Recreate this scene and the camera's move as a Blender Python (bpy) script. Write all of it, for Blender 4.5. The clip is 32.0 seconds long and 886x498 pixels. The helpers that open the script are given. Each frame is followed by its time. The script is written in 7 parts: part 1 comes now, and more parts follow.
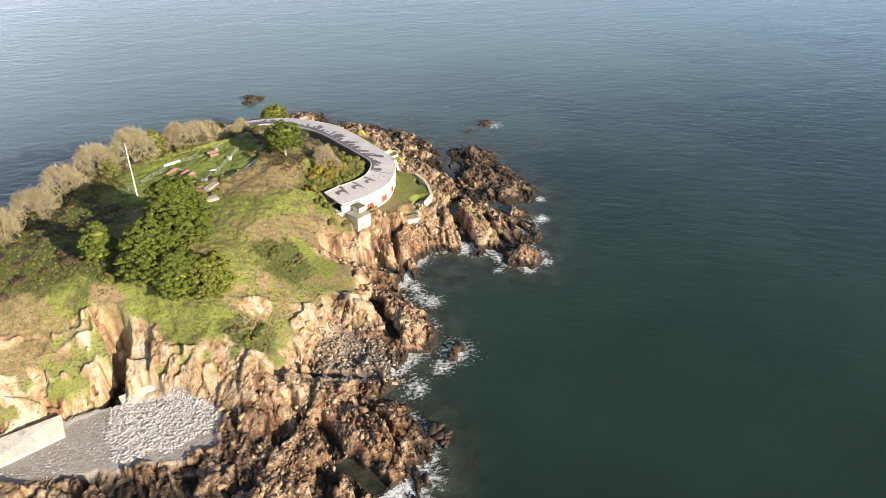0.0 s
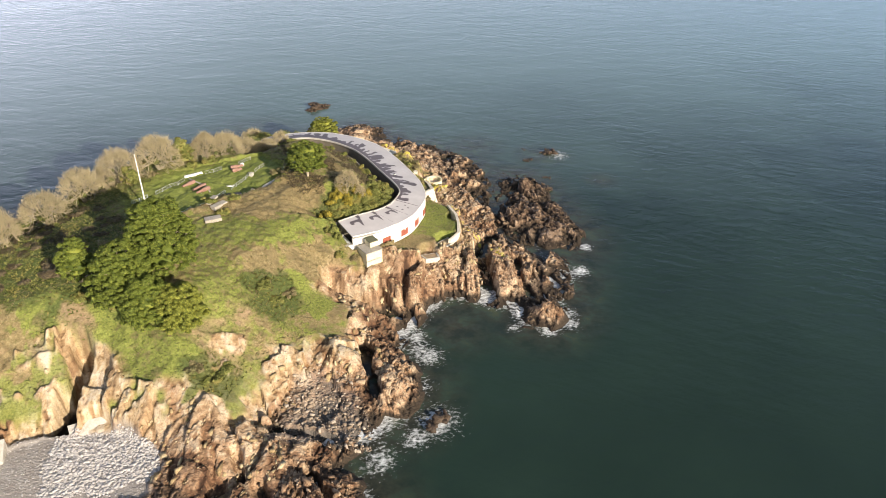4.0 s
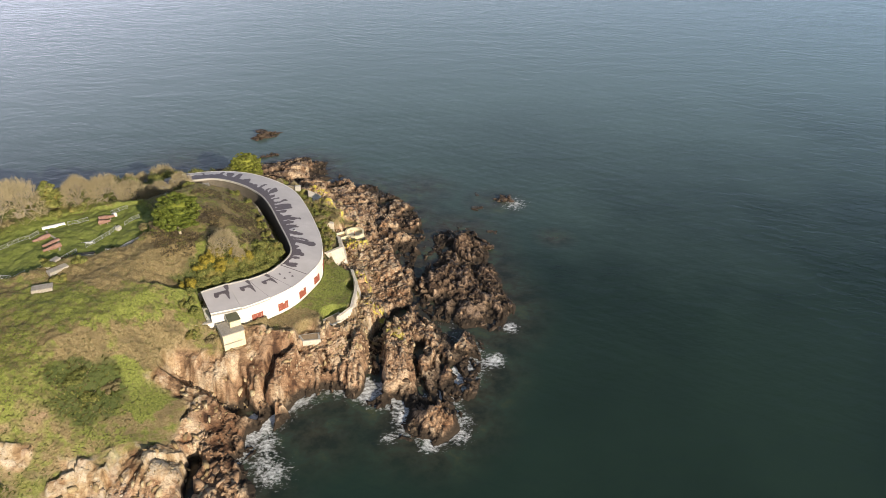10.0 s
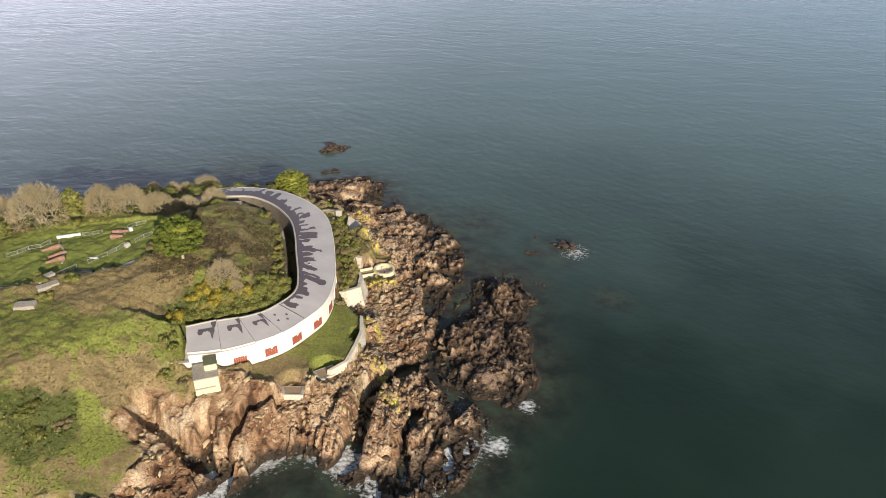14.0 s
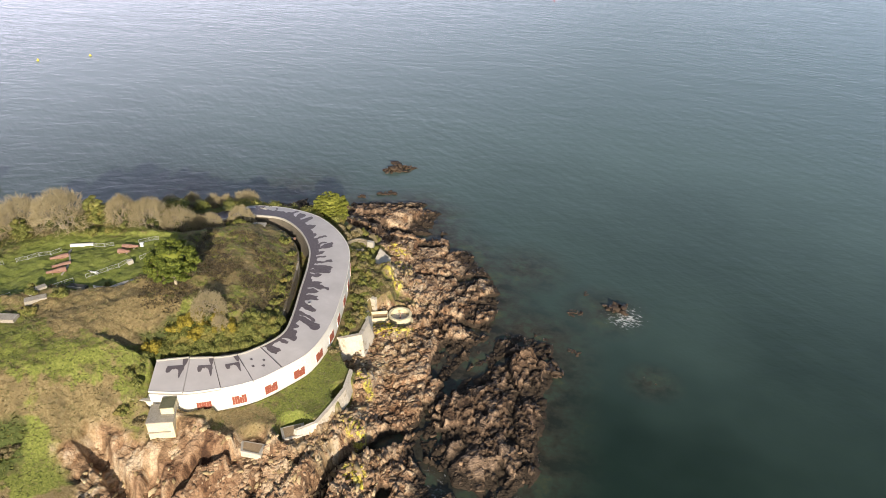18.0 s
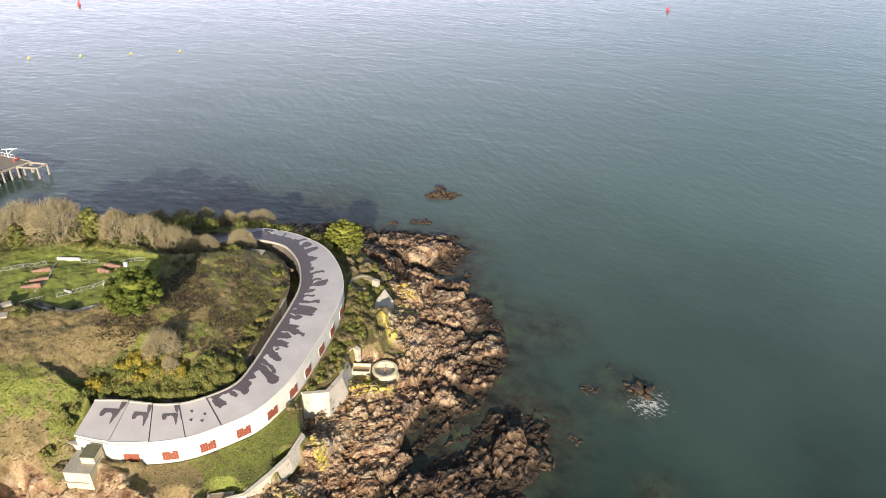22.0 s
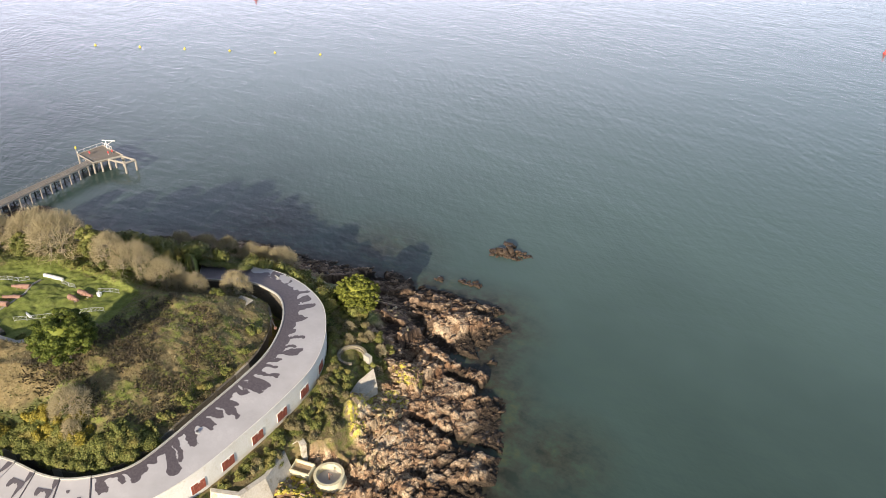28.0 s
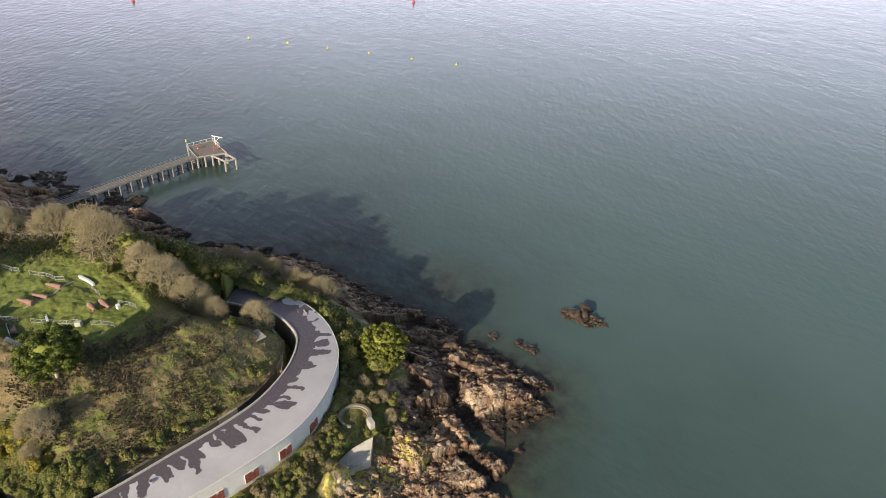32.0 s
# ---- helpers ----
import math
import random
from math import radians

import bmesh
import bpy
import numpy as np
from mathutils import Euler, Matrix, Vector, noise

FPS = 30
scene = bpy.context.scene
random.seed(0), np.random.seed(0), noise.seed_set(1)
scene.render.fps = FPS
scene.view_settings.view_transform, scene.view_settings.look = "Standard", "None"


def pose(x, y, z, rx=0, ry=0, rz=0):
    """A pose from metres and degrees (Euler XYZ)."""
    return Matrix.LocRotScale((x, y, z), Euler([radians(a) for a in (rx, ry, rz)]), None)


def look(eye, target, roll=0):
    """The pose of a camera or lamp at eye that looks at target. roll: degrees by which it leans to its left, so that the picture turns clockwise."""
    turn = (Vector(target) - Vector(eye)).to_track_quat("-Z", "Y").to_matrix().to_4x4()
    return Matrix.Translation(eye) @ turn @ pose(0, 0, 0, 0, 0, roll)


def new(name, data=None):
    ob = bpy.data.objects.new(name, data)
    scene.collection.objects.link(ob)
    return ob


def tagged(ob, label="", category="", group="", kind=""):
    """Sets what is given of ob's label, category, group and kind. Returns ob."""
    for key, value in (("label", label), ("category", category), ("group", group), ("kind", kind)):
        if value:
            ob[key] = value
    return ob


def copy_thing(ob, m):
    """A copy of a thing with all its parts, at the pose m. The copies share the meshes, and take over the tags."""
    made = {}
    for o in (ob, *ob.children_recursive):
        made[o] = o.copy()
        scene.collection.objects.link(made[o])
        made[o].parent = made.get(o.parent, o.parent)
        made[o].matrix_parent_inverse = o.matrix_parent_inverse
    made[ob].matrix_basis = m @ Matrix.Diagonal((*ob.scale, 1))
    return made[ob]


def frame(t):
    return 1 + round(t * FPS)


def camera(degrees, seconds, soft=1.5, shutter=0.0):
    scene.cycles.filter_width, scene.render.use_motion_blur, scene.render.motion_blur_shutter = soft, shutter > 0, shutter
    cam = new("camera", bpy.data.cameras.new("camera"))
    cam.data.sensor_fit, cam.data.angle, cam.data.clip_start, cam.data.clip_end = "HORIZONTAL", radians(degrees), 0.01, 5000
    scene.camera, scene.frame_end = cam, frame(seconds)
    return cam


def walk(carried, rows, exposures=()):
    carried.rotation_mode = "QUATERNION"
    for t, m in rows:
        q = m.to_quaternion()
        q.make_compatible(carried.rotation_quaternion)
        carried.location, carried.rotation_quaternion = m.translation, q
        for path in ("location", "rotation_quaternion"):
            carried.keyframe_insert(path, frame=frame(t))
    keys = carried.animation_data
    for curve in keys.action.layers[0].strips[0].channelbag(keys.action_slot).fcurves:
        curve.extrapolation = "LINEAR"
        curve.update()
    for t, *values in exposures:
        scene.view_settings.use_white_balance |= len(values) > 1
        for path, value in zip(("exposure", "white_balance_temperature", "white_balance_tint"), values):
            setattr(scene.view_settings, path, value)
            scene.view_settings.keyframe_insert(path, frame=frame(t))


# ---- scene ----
cam = camera(65.0, 32.0, 0.85)
PATH = [
    (0, (-56.47, -171.13, 105.80), (-20.29, -93.64, 53.97), 0.46),
    (0.5, (-52.75, -169.89, 106.04), (-18.10, -91.75, 54.14), 0.63),
    (1, (-48.89, -168.65, 106.24), (-16.17, -89.72, 54.28), 0.76),
    (1.5, (-44.95, -167.35, 106.38), (-14.50, -87.54, 54.39), 0.85),
    (2, (-40.98, -165.96, 106.46), (-12.85, -85.30, 54.48), 0.93),
    (2.5, (-37.03, -164.46, 106.49), (-11.01, -83.10, 54.49), 0.98),
    (3, (-33.11, -162.84, 106.49), (-7.86, -81.20, 54.56), 1.02),
    (3.5, (-29.22, -161.15, 106.49), (-5.88, -78.88, 54.64), 1.05),
    (5.5, (-14.13, -153.84, 106.47), (2.78, -69.84, 54.90), 1.16),
    (6, (-10.37, -151.69, 106.48), (5.24, -67.42, 54.95), 1.17),
    (6.5, (-6.59, -149.41, 106.52), (8.50, -65.06, 54.97), 1.18),
    (7, (-2.78, -147.04, 106.61), (12.38, -62.73, 55.02), 1.18),
    (7.5, (1.03, -144.63, 106.75), (16.25, -60.32, 55.16), 1.18),
    (8, (4.82, -142.18, 106.88), (20.04, -57.90, 55.24), 1.18),
    (8.5, (8.56, -139.69, 106.96), (23.82, -55.45, 55.29), 1.18),
    (9, (12.18, -137.16, 106.96), (27.52, -52.90, 55.33), 1.19),
    (9.5, (15.68, -134.55, 106.86), (30.98, -50.28, 55.25), 1.21),
    (10, (19.08, -131.88, 106.70), (33.99, -47.50, 55.15), 1.25),
    (10.5, (22.43, -129.17, 106.50), (35.40, -44.45, 54.98), 1.27),
    (11, (25.79, -126.46, 106.31), (36.56, -41.37, 54.89), 1.28),
    (11.5, (29.14, -123.77, 106.14), (37.88, -38.42, 54.77), 1.27),
    (12, (32.46, -121.08, 106.03), (39.37, -35.54, 54.69), 1.26),
    (12.5, (35.74, -118.33, 105.96), (40.36, -32.62, 54.66), 1.23),
    (13, (39.02, -115.50, 105.95), (40.76, -29.67, 54.68), 1.20),
    (13.5, (42.35, -112.56, 105.98), (41.14, -26.75, 54.64), 1.16),
    (14, (45.68, -109.52, 106.03), (42.49, -23.77, 54.68), 1.13),
    (14.5, (48.91, -106.49, 106.09), (44.41, -20.83, 54.69), 1.09),
    (16.5, (60.60, -94.50, 106.53), (46.39, -9.83, 55.26), 1.10),
    (17, (63.30, -91.17, 106.57), (46.63, -6.97, 55.28), 1.12),
    (17.5, (65.91, -87.70, 106.60), (46.68, -4.03, 55.31), 1.14),
    (18, (68.42, -84.14, 106.62), (47.03, -1.00, 55.33), 1.17),
    (18.5, (70.83, -80.56, 106.65), (47.75, 2.14, 55.38), 1.21),
    (19, (73.13, -76.93, 106.70), (48.45, 5.30, 55.43), 1.26),
    (19.5, (75.34, -73.26, 106.75), (49.48, 8.60, 55.47), 1.31),
    (20, (77.45, -69.57, 106.82), (50.48, 11.93, 55.54), 1.34),
    (20.5, (79.48, -65.86, 106.91), (50.28, 14.85, 55.59), 1.34),
    (21, (81.46, -62.09, 106.99), (49.88, 17.68, 55.61), 1.32),
    (21.5, (83.36, -58.23, 107.03), (49.30, 20.50, 55.63), 1.29),
    (22, (85.14, -54.30, 107.01), (48.72, 23.35, 55.58), 1.27),
    (22.5, (86.78, -50.30, 106.97), (48.07, 26.21, 55.51), 1.27),
    (23, (88.28, -46.27, 106.92), (47.41, 29.10, 55.44), 1.30),
    (23.5, (89.68, -42.19, 106.89), (46.69, 32.00, 55.43), 1.33),
    (24, (90.99, -38.07, 106.91), (46.72, 35.37, 55.47), 1.36),
    (24.5, (92.19, -33.95, 106.95), (47.54, 39.27, 55.52), 1.39),
    (25, (93.28, -29.86, 107.00), (47.21, 42.48, 55.57), 1.42),
    (25.5, (94.29, -25.76, 107.03), (46.44, 45.46, 55.66), 1.47),
    (27.5, (97.49, -9.15, 107.07), (42.15, 56.44, 55.72), 1.67),
    (28, (97.94, -4.92, 107.12), (40.25, 58.55, 55.69), 1.70),
    (28.5, (98.26, -0.65, 107.17), (38.09, 60.45, 55.73), 1.73),
    (29, (98.46, 3.66, 107.25), (36.16, 62.54, 55.75), 1.74),
    (29.5, (98.53, 7.98, 107.36), (34.67, 65.10, 55.80), 1.75),
    (30, (98.48, 12.30, 107.48), (33.05, 67.58, 55.88), 1.76),
    (30.5, (98.31, 16.62, 107.63), (30.94, 69.44, 55.94), 1.79),
    (31, (98.01, 20.90, 107.79), (28.64, 71.04, 56.08), 1.84),
    (31.5, (97.60, 25.11, 107.97), (26.63, 72.87, 56.19), 1.92),
    (32, (97.09, 29.24, 108.20), (24.99, 75.27, 56.39), 2.03),
]
walk(cam, [(t, look(eye, target, roll)) for t, eye, target, roll in PATH], [(0, 0.76), (3, 0.72), (7, 0.43), (12, 0.25), (15, 0.26), (20, 0.52), (25, 0.60), (29, 0.58), (32, 0.36)])

# ---- daylight: low winter sun behind the flight line, bright haze along the horizon, brightest in the west-north-west ----
SUN_ELEV, SUN_AZ = radians(19.5), radians(155)
world = bpy.data.worlds.new("sky")
scene.world = world
world.use_nodes = True
wn, wl = world.node_tree.nodes, world.node_tree.links
sky = wn.new("ShaderNodeTexSky")
sky.sky_type, sky.sun_disc = "NISHITA", False
sky.sun_elevation, sky.sun_rotation = SUN_ELEV, SUN_AZ
sky.air_density, sky.dust_density, sky.ozone_density = 1.2, 2.0, 1.5
HAZE, HAZE_WEST, HAZE_LOW = 14.6, 3.3, 3.1
gaze = wn.new("ShaderNodeSeparateXYZ")
wl.new(wn.new("ShaderNodeTexCoord").outputs["Generated"], gaze.inputs[0])


def sky_math(op, a, b=0.0, clamp=False):
    m = wn.new("ShaderNodeMath")
    m.operation, m.use_clamp = op, clamp
    for sock, v in zip(m.inputs, (a, b)):
        if isinstance(v, (int, float)):
            sock.default_value = v
        else:
            wl.new(v, sock)
    return m.outputs[0]


low = sky_math("POWER", sky_math("SUBTRACT", 1.0, sky_math("ABSOLUTE", gaze.outputs["Z"]), True), HAZE_LOW)
toward = sky_math("SUBTRACT", sky_math("ADD", sky_math("MULTIPLY", gaze.outputs["X"], -0.84), sky_math("MULTIPLY", gaze.outputs["Y"], 0.54)), 0.54)
west = sky_math("ADD", 1.0, sky_math("MAXIMUM", sky_math("MULTIPLY", toward, HAZE_WEST), sky_math("MULTIPLY", toward, 0.37)))
veil = wn.new("ShaderNodeMix")
veil.data_type, veil.blend_type = "RGBA", "ADD"
tint = wn.new("ShaderNodeValToRGB")
tint.color_ramp.elements[0].color, tint.color_ramp.elements[1].color = (0.62, 0.90, 1.44, 1), (1.05, 0.98, 1.24, 1)
wl.new(sky_math("ADD", sky_math("MULTIPLY", toward, 0.80), 0.72, True), tint.inputs[0])
glow = wn.new("ShaderNodeMix")
glow.data_type, glow.blend_type = "RGBA", "MULTIPLY"
glow.inputs["Factor"].default_value, glow.inputs["B"].default_value = 1.0, (HAZE, HAZE, HAZE, 1)
wl.new(tint.outputs[0], glow.inputs["A"])
wl.new(glow.outputs["Result"], veil.inputs["B"])
veil.clamp_factor = False
wl.new(sky_math("MULTIPLY", low, west), veil.inputs["Factor"])
wl.new(sky.outputs[0], veil.inputs["A"])
wn["Background"].inputs["Strength"].default_value = 0.069
wl.new(veil.outputs["Result"], wn["Background"].inputs["Color"])
sun = new("sun", bpy.data.lights.new("sun", "SUN"))
sun.data.energy, sun.data.angle, sun.data.color = 5.0, radians(0.6), (1.0, 0.865, 0.70)
SUN_DIR = Vector((math.sin(SUN_AZ) * math.cos(SUN_ELEV), math.cos(SUN_AZ) * math.cos(SUN_ELEV), math.sin(SUN_ELEV)))
sun.matrix_world = look(SUN_DIR * 300, (0, 0, 0))

# ---- materials ----
def nodes_of(name):
    m = bpy.data.materials.new(name)
    m.use_nodes = True
    return m, m.node_tree.nodes, m.node_tree.links, m.node_tree.nodes["Principled BSDF"]


def noise_tex(n, l, scale, detail=4.0, rough=0.6, stretch=None, src=None):
    """A noise in metres of the world."""
    t = n.new("ShaderNodeTexNoise")
    t.inputs["Scale"].default_value, t.inputs["Detail"].default_value, t.inputs["Roughness"].default_value = scale, detail, rough
    pos = src or n.new("ShaderNodeNewGeometry").outputs["Position"]
    if stretch:
        mp = n.new("ShaderNodeMapping")
        mp.inputs["Rotation"].default_value = [radians(a) for a in stretch[1]]
        mp.inputs["Scale"].default_value = stretch[0]
        l.new(pos, mp.inputs["Vector"])
        pos = mp.outputs[0]
    l.new(pos, t.inputs["Vector"])
    return t.outputs["Fac"]


def ramp(n, l, fac, stops):
    r = n.new("ShaderNodeValToRGB")
    el = r.color_ramp.elements
    while len(el) < len(stops):
        el.new(0.5)
    for e, (p, c) in zip(el, stops):
        e.position, e.color = p, (*c, 1) if len(c) == 3 else c
    l.new(fac, r.inputs[0])
    return r.outputs[0]


def mix(n, l, fac, a, b, blend="MIX"):
    m = n.new("ShaderNodeMix")
    m.data_type, m.blend_type = "RGBA", blend
    for sock, v in ((m.inputs["Factor"], fac), (m.inputs["A"], a), (m.inputs["B"], b)):
        if isinstance(v, (int, float)):
            sock.default_value = v
        elif isinstance(v, tuple):
            sock.default_value = (*v, 1)
        else:
            l.new(v, sock)
    return m.outputs["Result"]


def maths(n, l, op, a, b=0.0, clamp=False):
    m = n.new("ShaderNodeMath")
    m.operation, m.use_clamp = op, clamp
    for sock, v in zip(m.inputs, (a, b)):
        if isinstance(v, (int, float)):
            sock.default_value = v
        else:
            l.new(v, sock)
    return m.outputs[0]


def attr(n, name):
    a = n.new("ShaderNodeAttribute")
    a.attribute_name = name
    return a.outputs["Fac"]


def bump(n, l, bsdf, height, strength, dist):
    b = n.new("ShaderNodeBump")
    b.inputs["Strength"].default_value, b.inputs["Distance"].default_value = strength, dist
    l.new(height, b.inputs["Height"])
    l.new(b.outputs[0], bsdf.inputs["Normal"])


def grainy(name, a, b, c, coarse=0.4, fine=6.0, rough=0.85, relief=0.3, depth=0.05, metal=0.0, per_piece=0.0, stain=None):
    """A surface of three tones: broad patches between a and b, fine grain towards c."""
    m, n, l, bsdf = nodes_of(name)
    big = noise_tex(n, l, coarse, 3)
    small = noise_tex(n, l, fine, 5)
    col = ramp(n, l, big, [(0.35, a), (0.65, b)])
    col = mix(n, l, ramp(n, l, small, [(0.42, (0, 0, 0)), (0.68, (0.8, 0.8, 0.8))]), col, c)
    if stain:
        col = mix(n, l, ramp(n, l, noise_tex(n, l, stain[1], 5, 0.7), [(stain[2], (0, 0, 0)), (stain[2] + 0.12, (1, 1, 1))]), col, stain[0])
    if per_piece:
        info = n.new("ShaderNodeObjectInfo")
        hsv = n.new("ShaderNodeHueSaturation")
        l.new(maths(n, l, "ADD", maths(n, l, "MULTIPLY", info.outputs["Random"], 2 * per_piece), 1 - per_piece), hsv.inputs["Value"])
        l.new(col, hsv.inputs["Color"])
        col = hsv.outputs[0]
    l.new(col, bsdf.inputs["Base Color"])
    bsdf.inputs["Roughness"].default_value, bsdf.inputs["Metallic"].default_value = rough, metal
    bump(n, l, bsdf, small, relief, depth)
    return m


def leafy(name, dark, mid, light, yellow=None, sheen=0.25):
    """Leaves that differ clump by clump."""
    m, n, l, bsdf = nodes_of(name)
    geo = n.new("ShaderNodeNewGeometry")
    col = ramp(n, l, geo.outputs["Random Per Island"], [(0.0, dark), (0.5, mid), (1.0, light)])
    if yellow:
        col = mix(n, l, ramp(n, l, noise_tex(n, l, 0.35, 3), [(0.5, (0, 0, 0)), (0.66, (0.85, 0.85, 0.85))]), col, yellow)
    l.new(col, bsdf.inputs["Base Color"])
    bsdf.inputs["Roughness"].default_value = 0.65
    bsdf.inputs["Specular IOR Level"].default_value = sheen
    return m


WHITE = grainy("whitewashed_render", (0.78, 0.76, 0.70), (0.70, 0.67, 0.58), (0.82, 0.80, 0.76), 0.3, 3.0, 0.9, 0.15, 0.03, stain=((0.55, 0.50, 0.38), 0.5, 0.62))
ROOF = grainy("grey_felt_roof", (0.44, 0.42, 0.42), (0.53, 0.505, 0.505), (0.48, 0.455, 0.455), 0.15, 2.5, 0.92, 0.1, 0.02)
DAMP = grainy("damp_felt", (0.10, 0.085, 0.095), (0.14, 0.12, 0.13), (0.115, 0.10, 0.11), 0.4, 4.0, 0.6, 0.1, 0.02)
COPING = grainy("pale_concrete_coping", (0.46, 0.43, 0.38), (0.38, 0.36, 0.31), (0.52, 0.50, 0.46), 0.6, 5.0, 0.9, 0.3, 0.03)
CONCRETE = grainy("weathered_concrete", (0.36, 0.325, 0.265), (0.27, 0.245, 0.205), (0.46, 0.43, 0.375), 0.4, 4.0, 0.92, 0.4, 0.05, stain=((0.42, 0.36, 0.16), 0.35, 0.60))
MOSSY = grainy("mossy_brown_concrete", (0.25, 0.215, 0.155), (0.19, 0.165, 0.115), (0.33, 0.295, 0.23), 0.5, 4.0, 0.92, 0.4, 0.05)
YELLOWED = grainy("lichened_cream_render", (0.66, 0.59, 0.39), (0.56, 0.49, 0.30), (0.72, 0.67, 0.52), 0.5, 4.0, 0.9, 0.3, 0.03)
# stone tones lowered so that the colour carries the ditch's shade
STONE = grainy("shade_toned_stone", (0.10, 0.088, 0.07), (0.15, 0.13, 0.10), (0.21, 0.185, 0.145), 0.6, 5.0, 0.95, 0.6, 0.08)
REDWOOD = grainy("faded_red_boards", (0.27, 0.075, 0.045), (0.33, 0.10, 0.06), (0.22, 0.06, 0.04), 1.5, 8.0, 0.7, 0.2, 0.02)
RUST = grainy("orange_rust", (0.27, 0.15, 0.11), (0.34, 0.215, 0.165), (0.20, 0.105, 0.075), 1.2, 9.0, 0.85, 0.4, 0.02)
TIMBER = grainy("grey_pier_timber", (0.20, 0.17, 0.14), (0.16, 0.135, 0.11), (0.26, 0.23, 0.195), 0.8, 6.0, 0.9, 0.3, 0.03, per_piece=0.15)
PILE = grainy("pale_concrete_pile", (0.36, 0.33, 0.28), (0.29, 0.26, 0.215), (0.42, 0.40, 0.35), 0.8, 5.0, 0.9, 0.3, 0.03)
DARKPILE = grainy("dark_pile", (0.05, 0.05, 0.04), (0.07, 0.06, 0.05), (0.04, 0.05, 0.03), 0.8, 5.0, 0.8, 0.3, 0.03)
PAINTW = grainy("white_paint", (0.80, 0.80, 0.78), (0.74, 0.74, 0.71), (0.82, 0.82, 0.80), 1.0, 6.0, 0.5, 0.05, 0.01)
STEEL = grainy("galvanised_steel", (0.55, 0.57, 0.57), (0.48, 0.50, 0.51), (0.60, 0.62, 0.62), 2.0, 9.0, 0.45, 0.05, 0.01, metal=0.6)
REDPAINT = grainy("red_paint", (0.62, 0.05, 0.05), (0.55, 0.05, 0.05), (0.66, 0.10, 0.08), 1.0, 6.0, 0.5, 0.05, 0.01)
YELPAINT = grainy("yellow_paint", (0.78, 0.66, 0.04), (0.70, 0.60, 0.05), (0.80, 0.70, 0.10), 1.0, 6.0, 0.5, 0.05, 0.01)
BARK = grainy("grey_bark", (0.34, 0.29, 0.215), (0.26, 0.22, 0.16), (0.42, 0.37, 0.28), 1.5, 9.0, 0.95, 0.4, 0.03)
TWIG = grainy("pale_winter_twigs", (0.46, 0.385, 0.25), (0.38, 0.315, 0.195), (0.35, 0.315, 0.15), 0.6, 5.0, 0.95, 0.1, 0.01)
SCRUB_DARK = grainy("mossy_felt", (0.10, 0.11, 0.06), (0.14, 0.14, 0.08), (0.18, 0.17, 0.11), 0.8, 5.0, 0.9, 0.2, 0.02)
PINE = leafy("pine_needles", (0.034, 0.052, 0.008), (0.094, 0.124, 0.018), (0.19, 0.215, 0.036))
PINE2 = leafy("light_pine_needles", (0.062, 0.076, 0.012), (0.145, 0.165, 0.024), (0.27, 0.28, 0.050))
SCRUB = leafy("evergreen_scrub", (0.062, 0.074, 0.018), (0.142, 0.156, 0.038), (0.235, 0.238, 0.070), yellow=(0.24, 0.20, 0.06))
GORSE = leafy("gorse_in_bloom", (0.13, 0.12, 0.020), (0.24, 0.20, 0.030), (0.36, 0.285, 0.042))
BRACKEN = leafy("dead_bracken", (0.13, 0.105, 0.05), (0.19, 0.155, 0.075), (0.26, 0.22, 0.12), yellow=(0.15, 0.155, 0.055))
GRASSM = leafy("rough_grass", (0.09, 0.11, 0.03), (0.14, 0.16, 0.045), (0.195, 0.205, 0.072), yellow=(0.20, 0.18, 0.085))
PALEROCK = grainy("pale_beach_stone", (0.46, 0.44, 0.425), (0.36, 0.34, 0.325), (0.54, 0.525, 0.51), 0.5, 3.0, 0.9, 0.4, 0.06, per_piece=0.2)


def slabby(name, tones, rough, per_noise=0.5):
    """Broken rock: each stone has a tone of its own, with strata, grain and fine relief."""
    m, n, l, bsdf = nodes_of(name)
    geo = n.new("ShaderNodeNewGeometry")
    strata = noise_tex(n, l, 0.9, 5, 0.65, ((0.5, 2.4, 1.6), (20, 15, 40)))
    fine = noise_tex(n, l, 3.2, 6, 0.7)
    pick = maths(n, l, "ADD", maths(n, l, "MULTIPLY", geo.outputs["Random Per Island"], 0.55), maths(n, l, "MULTIPLY", strata, per_noise))
    col = ramp(n, l, pick, [(0.12 + 0.22 * k, c) for k, c in enumerate(tones)])
    col = mix(n, l, ramp(n, l, fine, [(0.30, (0.7, 0.7, 0.7)), (0.48, (0, 0, 0))]), col, tuple(0.45 * v for v in tones[0]))
    l.new(col, bsdf.inputs["Base Color"])
    bsdf.inputs["Roughness"].default_value = rough
    bsdf.inputs["Specular IOR Level"].default_value = 0.3
    bump(n, l, bsdf, maths(n, l, "ADD", strata, fine), 0.7, 0.16)
    return m


